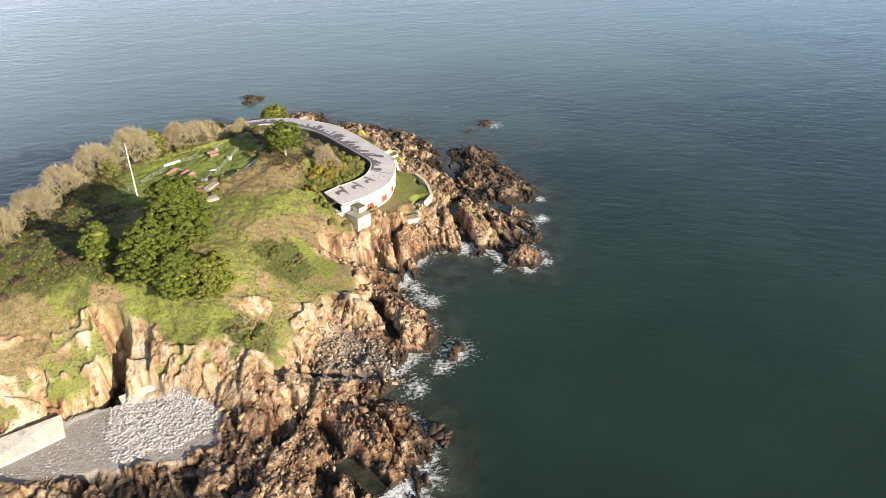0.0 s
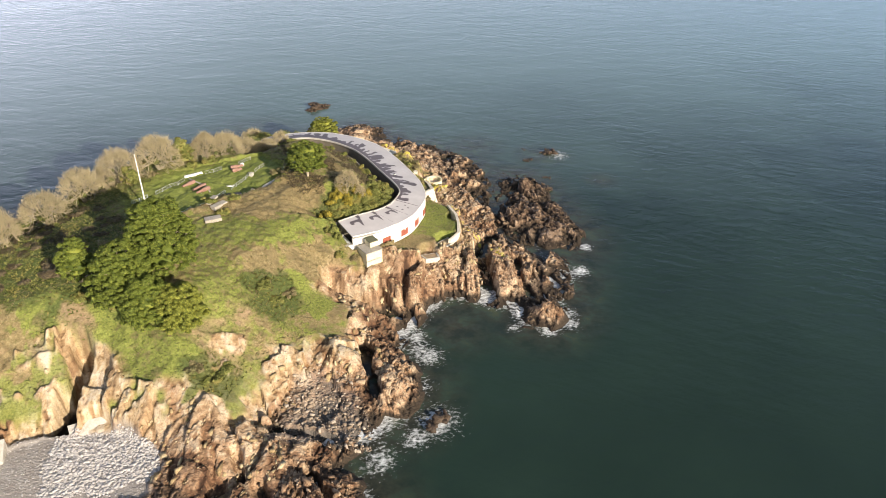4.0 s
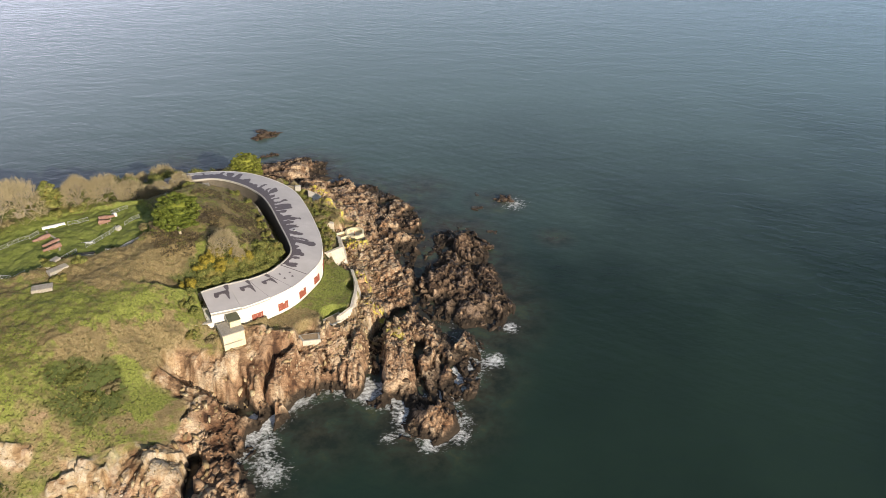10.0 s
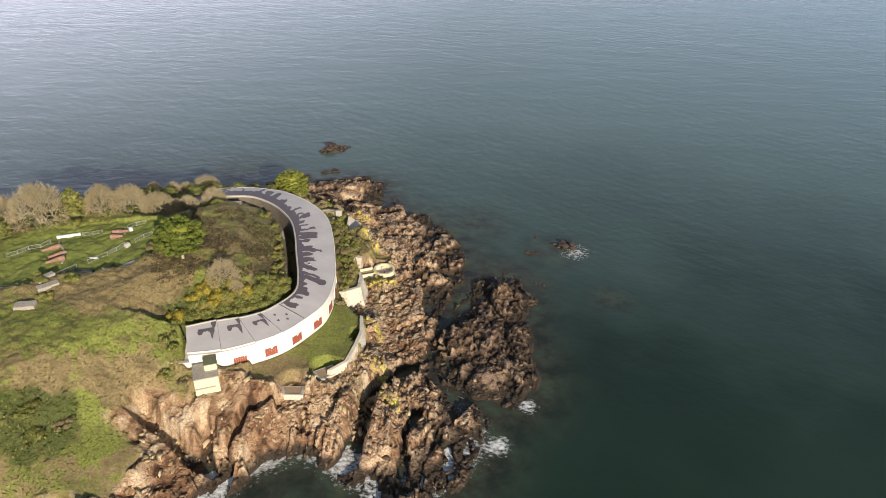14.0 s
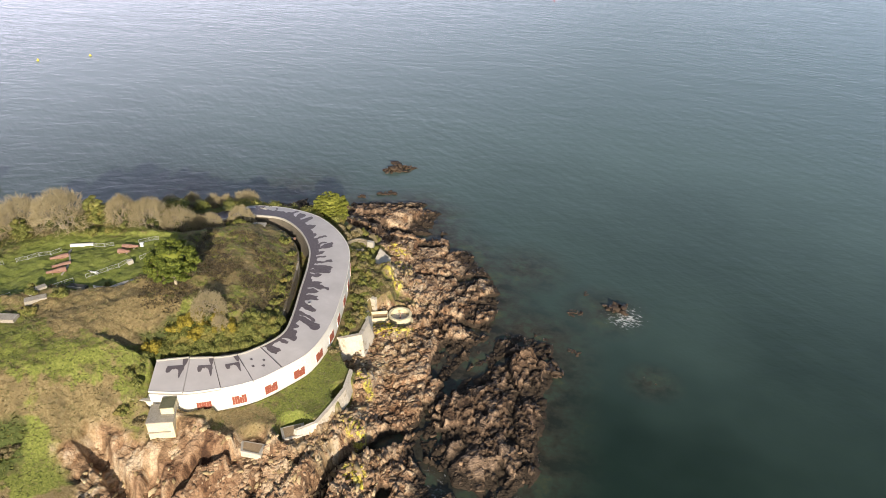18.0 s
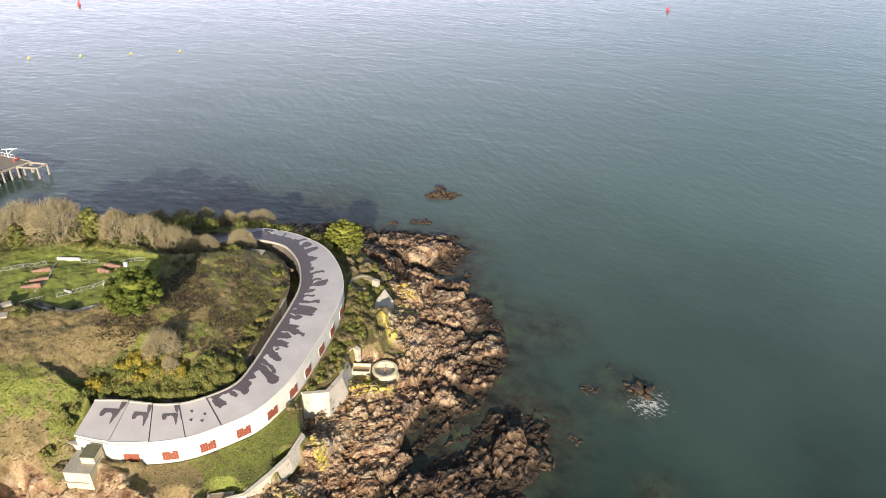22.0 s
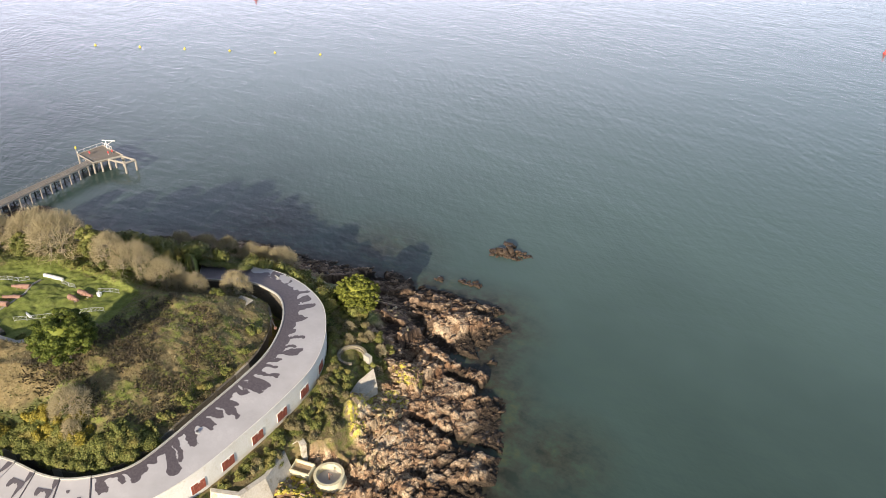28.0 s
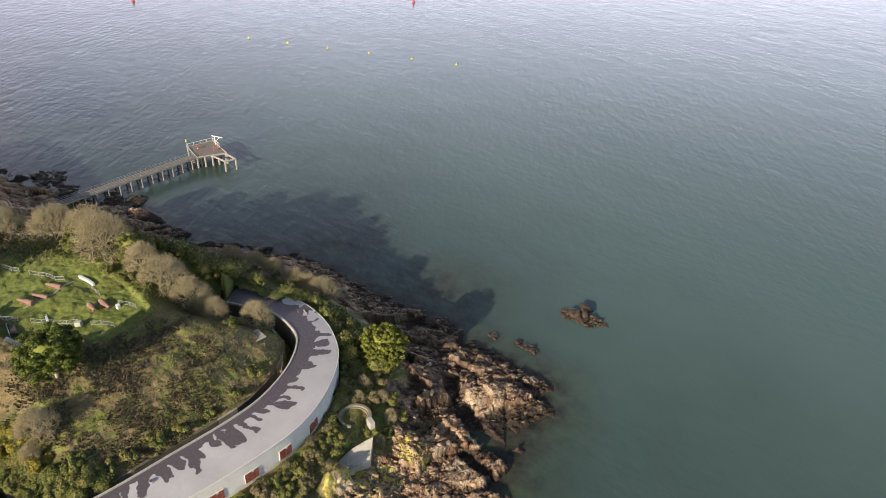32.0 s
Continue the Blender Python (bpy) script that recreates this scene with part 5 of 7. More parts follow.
store = tagged(new("ammunition_store"), "open-topped cream concrete box beside the gun pit", "concrete box")
STP = pose(19.9, 44.2, 0, 0, 0, 24)
for nm, dims, mt in (("front_wall", (-2.0, -1.3, 1.5, 2.0, -1.0, 6.1), YELLOWED), ("rear_wall", (-2.0, 1.0, 1.5, 2.0, 1.3, 6.4), YELLOWED), ("side_wall", (-2.0, -1.0, 1.5, -1.75, 1.0, 6.2), YELLOWED), ("side_wall", (1.75, -1.0, 1.5, 2.0, 1.0, 6.2), YELLOWED), ("floor", (-1.75, -1.0, 3.5, 1.75, 1.0, 5.7), EARTH)):
    bm = bmesh.new()
    box(bm, *dims, 0.03)
    bm.transform(STP)
    part(nm, bm, mt, store)
# horseshoe gun pit among the bushes
RX, RY = 5.0, 69.0
RZ = at(RX, RY) + 0.6
pit = tagged(new("ring_emplacement"), "horseshoe concrete gun ring among bushes", "gun pit")
part("ring_wall", ring_wall(RX, RY, 2.75, 3.25, 6.0, RZ, 40, 320), MOSSY, pit)
part("step", ring_wall(RX, RY, 2.45, 2.75, 6.0, RZ - 0.45, 60, 300), MOSSY, pit, "inner step")
bm = bmesh.new()
box(bm, RX + 2.0, RY + 1.5, 6.2, RX + 3.8, RY + 2.5, RZ + 0.2, 0.05)
part("end_block", bm, COPING, pit, "pale concrete end block")
ramp_slab = tagged(new("concrete_apron"), "sloping pale concrete slab above the yellow rocks", "slab")
bm = bmesh.new()
prism(bm, [(12.7, 60.4), (14.5, 60.6), (15.0, 67.3), (11.0, 69.9), (11.2, 65.3)], 2.0, [7.0, 6.8, 7.9, 8.7, 8.1])
part("slab", bm, PALEWALL, ramp_slab)
# beach walls
for nm, ring, z0, z1, lab in (("sea_wall", [(-100, -57.2), (-82.2, -51.6), (-82.4, -47.6), (-100, -51.0)], 0.5, [3.6, 3.4, 5.4, 5.4], "sloping white concrete sea wall at the beach head"), ("sea_wall", [(-71.2, -48.0), (-63.2, -46.0), (-63.8, -44.2), (-71.9, -45.6)], 0.5, [3.0, 3.2, 4.6, 4.4], "short white concrete revetment under the cliff")):
    w = tagged(new(nm), lab, "sea wall")
    bm = bmesh.new()
    prism(bm, ring, z0, z1)
    part("facing", bm, SEAWALL, w)

# ---- trees and bushes ----
def leaf_cloud(rs, blobs, count, size, up=0.5, flat=1.0):
    """Small leaf sprays over the lumpy skins of several ellipsoids: verts and quads."""
    weight = np.array([b[3] * b[4] for b in blobs])
    pick = rs.choice(len(blobs), count, p=weight / weight.sum())
    B = np.array(blobs)[pick]
    d = rs.normal(size=(count, 3))
    d[:, 2] = np.where(d[:, 2] < -0.35, -d[:, 2] * 0.6, d[:, 2])
    d /= np.linalg.norm(d, axis=1)[:, None]
    lump = 0.80 + 0.30 * fractal(d[:, 0] * 3 + B[:, 0], d[:, 1] * 3 + d[:, 2] * 2.3 + B[:, 1], 7, 3)
    r = lump * rs.uniform(0.55, 1.18, count) ** 0.7
    c = B[:, :3] + d * B[:, 3:6] * r[:, None]
    nrm = d * (1 - up) + np.array([0, 0, up]) + rs.normal(scale=0.42, size=(count, 3))
    nrm /= np.linalg.norm(nrm, axis=1)[:, None]
    t = np.cross(nrm, rs.normal(size=(count, 3)))
    t /= np.linalg.norm(t, axis=1)[:, None]
    b = np.cross(nrm, t)
    s = size * rs.uniform(0.6, 1.35, count)[:, None]
    quad = np.stack([c - t * s, c - b * s * 0.55 * flat + nrm * s * 0.15, c + t * s, c + b * s * 0.55 * flat + nrm * s * 0.15], 1)
    return quad.reshape(-1, 3), np.arange(count * 4).reshape(-1, 4)


def lumpy_core(blobs, shrink=0.72):
    """Dark heart of a crown: low lumpy balls, so that gaps show depth and not sky."""
    vs, fs, base = [], [], 0
    for x, y, z, rx, ry, rz in blobs:
        a, b = np.meshgrid(np.linspace(0, 2 * np.pi, 9)[:-1], np.linspace(0.25, np.pi - 0.25, 6))
        w = shrink * (0.85 + 0.3 * hash2(np.floor(a * 3), np.floor(b * 3), int(abs(x * 7))))
        v = np.stack([x + rx * w * np.cos(a) * np.sin(b), y + ry * w * np.sin(a) * np.sin(b), z + rz * w * np.cos(b)], -1).reshape(-1, 3)
        idx = np.arange(48).reshape(6, 8)
        f = np.stack([idx[:-1], np.roll(idx, -1, 1)[:-1], np.roll(idx, -1, 1)[1:], idx[1:]], -1).reshape(-1, 4) + base
        vs.append(v), fs.append(f)
        base += 48
    return np.vstack(vs), np.vstack(fs)


def crown_mesh(name, rs, blobs, count, size, material, up=0.5, core=0.72):
    v, f = leaf_cloud(rs, blobs, count, size, up)
    if core:
        cv, cf = lumpy_core(blobs, core)
        f = np.vstack([f, cf + len(v)])
        v = np.vstack([v, cv])
    return mesh_np(name, v, f, material)


def limbs(segments, sides=5):
    """Tapered branches from rows (a, b, r0, r1): verts and quads."""
    s = np.array(segments, float)
    a, b, r0, r1 = s[:, 0:3], s[:, 3:6], s[:, 6], s[:, 7]
    d = b - a
    d /= np.linalg.norm(d, axis=1)[:, None] + 1e-9
    ref = np.where(np.abs(d[:, 2:3]) > 0.9, [[1.0, 0, 0]], [[0, 0, 1.0]])
    t = np.cross(d, ref)
    t /= np.linalg.norm(t, axis=1)[:, None]
    u = np.cross(d, t)
    ang = np.arange(sides) * 2 * np.pi / sides
    ring = t[:, None] * np.cos(ang)[None, :, None] + u[:, None] * np.sin(ang)[None, :, None]
    v = np.concatenate([a[:, None] + ring * r0[:, None, None], b[:, None] + ring * r1[:, None, None]], 1)
    k = np.arange(sides)
    f = np.stack([k, (k + 1) % sides, (k + 1) % sides + sides, k + sides], -1)
    return v.reshape(-1, 3), (f[None] + (np.arange(len(s)) * 2 * sides)[:, None, None]).reshape(-1, 4)


def bare_tree(seed, height, spread):
    """A many-stemmed winter tree, at the origin."""
    rs = np.random.default_rng(seed)
    stems, twigs = [], []
    heart = np.array([0, 0, 0.10 * height])
    reach = np.array([0.66 * spread, 0.66 * spread, 0.86]) * height

    def rim(u, share):
        u = u / np.linalg.norm(u)
        return heart + u * reach * share

    for k in range(15):
        a = k * 2.39996 + rs.uniform(-0.3, 0.3)
        up = 1.0 - 0.86 * (k + 0.4) / 15
        u = np.array([math.cos(a) * math.sqrt(1 - up * up), math.sin(a) * math.sqrt(1 - up * up), up])
        swell = rs.uniform(0.86, 1.06)
        foot = np.array([math.cos(a) * 0.3, math.sin(a) * 0.3, -0.6])
        knee = rim(u + [0, 0, 0.35], 0.26) + rs.normal(scale=0.12, size=3)
        fork = rim(u + [0, 0, 0.12], 0.50 * swell) + rs.normal(scale=0.15, size=3)
        stems += [(*foot, *knee, 0.17, 0.13), (*knee, *fork, 0.13, 0.085)]
        for _ in range(8):
            w = u + rs.normal(scale=0.30, size=3)
            w[2] = max(w[2], 0.02)
            bend = rim(w, 0.74 * swell * rs.uniform(0.92, 1.06))
            stems.append((*fork, *bend, 0.07, 0.045))
            for _ in range(9):
                e = w + rs.normal(scale=0.19, size=3) + [0, 0, 0.04]
                e[2] = max(e[2], 0.0)
                tip = rim(e, swell * rs.uniform(0.92, 1.05))
                mid = bend * 0.45 + tip * 0.55 + rs.normal(scale=0.13, size=3)
                twigs += [(*bend, *mid, 0.036, 0.028), (*mid, *tip, 0.028, 0.014)]
                twigs.append((*mid, *(tip + rs.normal(scale=0.26, size=3)), 0.024, 0.012))
    ob = new("bare_tree")
    v, f = limbs(stems, 5)
    st = new("trunk", mesh_np("trunk", v, f, BARK))
    v, f = limbs(twigs, 3)
    tw = new("crown", mesh_np("crown", v, f, TWIG))
    blobs = [(rs.normal(scale=0.16) * height, rs.normal(scale=0.16) * height, height * rs.uniform(0.12, 0.42), height * rs.uniform(0.06, 0.11), height * rs.uniform(0.06, 0.11), height * rs.uniform(0.07, 0.14)) for _ in range(10)]
    v, f = leaf_cloud(rs, blobs, 1500, 0.2, 0.2)
    iv = new("ivy", mesh_np("ivy", v, f, IVY))
    tagged(iv, "dark green ivy among the stems")
    st.parent = tw.parent = iv.parent = ob
    return ob


tree_kinds = [bare_tree(3, 8.9, 0.98), bare_tree(8, 8.4, 0.82), bare_tree(15, 7.5, 0.9)]
BARE = [(-58.8, 36.6, 0, 1.25), (-46.4, 42.5, 1, 1.0), (-41.2, 45.6, 0, 0.98), (-35.6, 49.4, 2, 1.08), (-31.6, 51.4, 1, 0.72), (-28.6, 52.6, 2, 0.75), (-24.4, 60.0, 2, 0.85), (-33.8, 78.8, 0, 0.85), (-39.5, 77.5, 1, 0.7), (-69.5, 34.5, 0, 1.2), (-74.5, 36.5, 2, 1.0), (-78.0, 28.0, 0, 1.2), (-85.0, 16.5, 0, 1.15), (-91.5, 4.0, 1, 1.15), (-8.0, 17.6, 2, 0.85), (-4.6, 15.8, 1, 0.45), (-2.5, 74.5, 2, 0.35), (-47.0, 71.5, 1, 0.75), (-42.5, 75.5, 2, 0.8), (-52.0, 68.0, 0, 0.68), (-57.5, 64.0, 2, 0.8), (2.0, 76.5, 1, 0.34), (0.5, 71.8, 2, 0.3), (10.5, 71.5, 2, 0.3), (6.5, 76.0, 1, 0.36)]
for k, (x, y, kind, s) in enumerate(BARE):
    src = tree_kinds[kind]
    src.scale = (s, s, s)
    dark = "rounded bare grey-brown winter tree with fanning twigs" if s > 0.6 else "low bare winter shrub with pale dry twigs"
    tagged(copy_thing(src, pose(x, y, at(x, y) - 0.2, 0, 0, 67 * k)), dark, "tree" if s > 0.5 else "shrub", "bare trees of the headland")
for src in tree_kinds:
    for o in [*src.children_recursive, src]:
        bpy.data.objects.remove(o)


def needle_tufts(rs, blobs, count, size):
    """Close tufts of needles over the skins of rounded clumps: verts and quads."""
    B = np.array(blobs)
    weight = B[:, 3] * B[:, 4]
    B = B[rs.choice(len(B), count, p=weight / weight.sum())]
    d = rs.normal(size=(count, 3))
    d[:, 2] = np.where(d[:, 2] < -0.3, -d[:, 2], d[:, 2])
    d /= np.linalg.norm(d, axis=1)[:, None]
    knob = 0.86 + 0.26 * value_noise(d[:, 0] * 2.6 + B[:, 0] * 3, d[:, 1] * 2.6 + d[:, 2] * 2.1 + B[:, 1] * 3, 9)
    c = B[:, :3] + d * B[:, 3:6] * (knob * rs.uniform(0.86, 1.08, count))[:, None]
    nrm = d * 0.8 + [0, 0, 0.2] + rs.normal(scale=0.45, size=(count, 3))
    nrm /= np.linalg.norm(nrm, axis=1)[:, None]
    t = np.cross(nrm, rs.normal(size=(count, 3)))
    t /= np.linalg.norm(t, axis=1)[:, None]
    b = np.cross(nrm, t)
    s_ = size * rs.uniform(0.6, 1.4, count)[:, None]
    quad = np.stack([c - t * s_, c - b * s_ * 0.6 + nrm * s_ * 0.25, c + t * s_, c + b * s_ * 0.6 + nrm * s_ * 0.25], 1)
    return quad.reshape(-1, 3), np.arange(count * 4).reshape(-1, 4)


def pine(seed, x, y, height, radius, material, label, layers=4, base=0.28, clump=1.1, count=5200):
    """A pine: trunk, boughs and a tiered dome of rounded clumps of needles."""
    rs = np.random.default_rng(seed)
    z = at(x, y) - 0.3
    ob = tagged(new("pine_tree"), label, "tree", "pines of the headland")
    segs = []
    top = np.array([x + rs.uniform(-0.5, 0.5), y + rs.uniform(-0.5, 0.5), z + height * 0.9])
    foot = np.array([x, y, z])
    for k in range(5):
        a, b = foot + (top - foot) * k / 5, foot + (top - foot) * (k + 1) / 5
        segs.append((*a, *b, 0.38 * (1 - k * 0.17), 0.38 * (1 - (k + 1) * 0.17)))
    blobs, heart = [], []
    clumps = int(1.9 * radius * (radius + height * (1 - base)) / clump**2 * layers / 5)
    for k in range(clumps):
        g = (k + 0.5) / clumps
        zz = base + (1 - base) * g**0.85
        a = k * 2.39996 + rs.uniform(-0.3, 0.3)
        bough = float(hash2(np.array(float(int(a * 1.3) % 8)), np.array(float(int(g * layers * 1.3))), seed))
        rr = radius * math.sqrt(max(0.01, 1 - ((zz - base) / (1.02 - base)) ** 2.1)) * rs.uniform(0.90, 1.0) * (0.70 + 0.34 * bough)
        c = np.array([x + rr * math.cos(a), y + rr * math.sin(a), z + height * zz - 0.5 + 1.6 * (bough - 0.5)])
        w = clump * rs.uniform(0.5, 1.15)
        blobs.append((*c, w, w, w * rs.uniform(0.45, 0.66)))
        if k % 7 == 0:
            m = foot + (top - foot) * max(0.12, zz - 0.2)
            segs.append((*m, *(c - [0, 0, 0.3]), 0.12, 0.04))
    for k in range(5):
        zz = base + 0.05 + (0.72 - base) * k / 4
        w = radius * 0.74 * math.sqrt(max(0.05, 1 - ((zz - base) / (1.05 - base)) ** 2))
        heart.append((x, y, z + height * zz, w, w, height * 0.14))
    v, f = limbs(segs, 6)
    t = new("trunk", mesh_np("trunk", v, f, BARK))
    v, f = needle_tufts(rs, blobs, int(count * 4.2), 0.15)
    cv, cf = lumpy_core(blobs, 0.70)
    hv, hf = lumpy_core(heart, 0.80)
    c = new("crown", mesh_np("crown", np.vstack([v, cv, hv]), np.vstack([f, cf + len(v), hf + len(v) + len(cv)]), material))
    t.parent = c.parent = ob
    return ob


pine(1, -18.2, 22.0, 10.4, 5.7, PINE, "spreading dark green pine on the mound", 5, 0.40, 0.72, 9500)
pine(2, -52.5, -19.0, 17.0, 7.9, PINE, "tall dense green pine of the clifftop group", 6, 0.16, 0.78, 23000)
pine(3, -60.0, -26.0, 13.0, 7.2, PINE, "broad green pine of the clifftop group", 5, 0.12, 0.76, 19000)
pine(4, -48.8, -33.0, 9.0, 5.4, PINE2, "low bright green pine at the cliff edge", 5, 0.10, 0.72, 12000)
pine(5, -70.0, -19.5, 10.5, 4.0, PINE, "narrow green pine with bare lower boughs", 4, 0.30, 0.70, 7000)
pine(6, -55.5, -31.5, 10.0, 5.8, PINE, "rounded green pine of the clifftop group", 5, 0.10, 0.74, 13000)
pine(7, -8.6, 82.2, 8.6, 6.0, PINE2, "open yellow-green pine beyond the roof", 3.2, 0.30, 0.44, 11000)
pine(8, -52.6, 41.2, 7.2, 3.2, SCRUB, "ivy-green bush between the bare trees", 4, 0.12, 0.8, 3200)
pine(9, -66.0, 31.0, 5.0, 2.6, SCRUB, "green thicket at the foot of bare trees", 4, 0.10, 0.7, 2600)


def bush(seed, x, y, r, h, material, label, category="bush", name="bush", count=900, size=0.165):
    rs = np.random.default_rng(seed)
    z = at(x, y)
    blobs = [(x + rs.uniform(-0.75, 0.75) * r, y + rs.uniform(-0.75, 0.75) * r, z + h * rs.uniform(0.15, 0.6), r * rs.uniform(0.26, 0.52), r * rs.uniform(0.26, 0.52), h * rs.uniform(0.3, 0.55)) for _ in range(9)]
    ob = tagged(new(name), label, category, "bushes")
    c = new("foliage", crown_mesh("foliage", rs, blobs, int(count * 2.4), size, material, 0.2, 0.74))
    v, f = limbs([(x, y, z - 0.3, x + rs.uniform(-0.3, 0.3), y, z + h * 0.5, 0.09, 0.04), (x, y, z - 0.2, x + 0.3 * r, y + 0.3 * r, z + h * 0.55, 0.07, 0.03)], 5)
    s = new("stem", mesh_np("stem", v, f, BARK))
    c.parent = s.parent = ob
    return ob


rng = random.Random(11)
k = 100
for x, y, r, h in [(-15.2, 6.9, 1.7, 1.9), (-11.5, 14.0, 1.6, 1.6), (-9.8, 16.0, 1.7, 1.7), (-7.6, 14.2, 1.6, 1.5), (-6.2, 17.4, 1.5, 1.5), (-4.6, 15.0, 1.5, 1.4), (-3.0, 17.0, 1.4, 1.4), (-12.8, 12.4, 1.3, 1.4), (-8.8, 12.2, 1.3, 1.3)]:
    bush(k, x, y, r * 1.2, h * 1.45, GORSE, "gorse bush in yellow bloom", "gorse bush", "gorse_bush", 900)
    k += 1
for x, y, r, h in [(-13.4, 8.6, 2.0, 1.6), (-10.6, 9.4, 2.1, 1.7), (-7.6, 10.2, 2.1, 1.7), (-4.6, 11.6, 2.1, 1.8), (-1.8, 13.0, 2.1, 1.8), (0.6, 15.4, 2.1, 1.9), (2.2, 18.4, 2.0, 1.9), (2.6, 21.8, 1.9, 1.8), (1.8, 25.4, 1.6, 1.5), (-15.4, 4.0, 1.9, 1.9), (-14.6, 0.6, 1.6, 1.6), (-13.2, -0.8, 1.3, 1.4), (-0.6, 18.6, 1.8, 1.6), (-0.4, 22.2, 1.6, 1.4), (0.8, 29.6, 1.3, 1.1), (-0.4, 34.0, 1.3, 1.1), (-1.4, 38.6, 1.3, 1.1), (-3.0, 43.6, 1.3, 1.1), (-5.4, 49.4, 1.4, 1.2), (-9.2, 54.6, 1.4, 1.3)]:
    bush(k, x, y, r, h, SCRUB, "dense evergreen bush on the ditch bank", "bush", "bush", 1100)
    k += 1
for x, y, r, h in [(16.6, 24.0, 1.2, 1.1), (16.6, 30.6, 1.1, 1.1), (16.8, 33.4, 1.2, 1.3), (16.8, 36.6, 1.4, 1.4), (16.2, 39.8, 1.4, 1.5), (14.8, 43.2, 1.5, 1.5), (14.2, 47.2, 1.6, 1.7), (13.4, 50.8, 1.6, 1.7), (12.2, 54.4, 1.6, 1.8), (10.4, 57.6, 1.6, 1.8), (9.4, 60.8, 1.5, 1.6), (16.2, 50.6, 1.7, 1.6), (15.6, 54.6, 1.7, 1.7), (8.2, 63.6, 1.4, 1.3), (5.2, 72.2, 1.6, 1.6), (1.8, 74.2, 1.7, 1.8), (8.6, 70.4, 1.5, 1.6), (9.6, 73.8, 1.6, 1.5), (-2.6, 77.4, 1.8, 1.8), (2.6, 78.6, 1.8, 1.6), (6.4, 78.0, 1.6, 1.5), (18.8, 52.6, 1.4, 1.3)]:
    bush(k, x, y, r, h, SCRUB if k % 3 else BRACKEN, "tangled green scrub below the battery wall" if k % 3 else "dry brown bramble scrub below the wall", "bush", "bush", 900)
    k += 1
for x, y, r, h in [(-44.2, 10.2, 2.0, 1.2), (-41.8, 13.4, 1.8, 1.3), (-40.8, 4.6, 1.6, 1.1), (-38.4, 10.8, 1.9, 1.1), (-32.4, 18.2, 1.2, 0.9), (-26.8, 26.6, 1.6, 1.1), (-21.0, 53.4, 1.5, 1.3), (-24.4, 55.2, 1.4, 1.4), (-43.5, -44.5, 2.2, 1.3), (-47.0, -42.8, 1.9, 1.2), (-41.2, -42.0, 1.8, 1.1), (-29.6, -22.4, 2.4, 0.9), (-32.6, -20.6, 2.2, 0.9), (-27.0, -20.0, 2.0, 0.8), (-62.4, -27.6, 1.7, 1.5), (-69.4, -25.0, 2.0, 1.6), (-13.4, -6.0, 1.3, 1.2), (-9.4, -6.4, 1.3, 1.0), (-50.0, 35.4, 1.6, 1.6), (-45.4, 38.4, 1.8, 1.4), (-55.5, 38.0, 1.8, 1.7), (-60.5, 32.8, 1.5, 1.3)]:
    bush(k, x, y, r, h, SCRUB if k % 4 else BRACKEN, "low dark green clifftop bush" if k % 4 else "brown bramble patch on rough turf", "bush", "bush", 900)
    k += 1
blobs = []
for _ in range(110):
    g = rng.random()
    x, y = np.array(along(in_line, np.array([0.02 + 0.36 * g]))[0]) + np.array([-0.5, 0.85]) * rng.uniform(3.4, 8.5)
    z = at(x, y)
    if z > 12:
        blobs.append((x, y, z + 0.35, rng.uniform(0.8, 1.7), rng.uniform(0.8, 1.7), rng.uniform(0.7, 1.2)))
tagged(new("thicket", crown_mesh("thicket", np.random.default_rng(78), blobs, 46000, 0.16, SCRUB, 0.2, 0.74)), "olive-green scrub belt above the ditch", "thicket", kind="stuff")
for tone, seed, label in ((SCRUB, 81, "tangled green scrub below the battery wall"), (BRACKEN, 82, "dry brown bramble below the battery wall")):
    blobs = []
    for _ in range(90):
        g = rng.uniform(0.36, 0.86)
        a, b = along(out_line, np.array([g, g + 0.004]))
        d = (b - a) / np.hypot(*(b - a))
        x, y = a + np.array([d[1], -d[0]]) * rng.uniform(1.2, 7.5)
        z = at(x, y)
        if 5.5 < z < 13 and np.hypot(x - RX, y - RY) > 4.2 and np.hypot(x - 14, y - 65) > 3.6 and np.hypot(x - 19.4, y - 44.6) > 3.5 and np.hypot(x - 19.5, y - 28.5) > 4.2 and np.hypot(x - 20.5, y - 34) > 3.0:
            blobs.append((x, y, z + 0.2, rng.uniform(0.7, 1.5), rng.uniform(0.7, 1.5), rng.uniform(0.5, 1.1)))
    tagged(new("thicket", crown_mesh("thicket", np.random.default_rng(seed), blobs, 28000, 0.16, tone, 0.2, 0.74)), label, "thicket", kind="stuff")
blobs = []
for k in range(26):
    f = k / 25
    x, y = -41.0 + 9.0 * f + rng.uniform(-0.7, 0.7), 61.6 + 6.2 * f + rng.uniform(-1.2, 0.5)
    blobs.append((x, y, 15.9, 1.1, 1.1, 0.35))
tagged(new("turf", crown_mesh("turf", np.random.default_rng(83), blobs, 5000, 0.16, GRASSM, 0.5, 0.8)), "green grass grown over the roof end", "grass", kind="stuff")
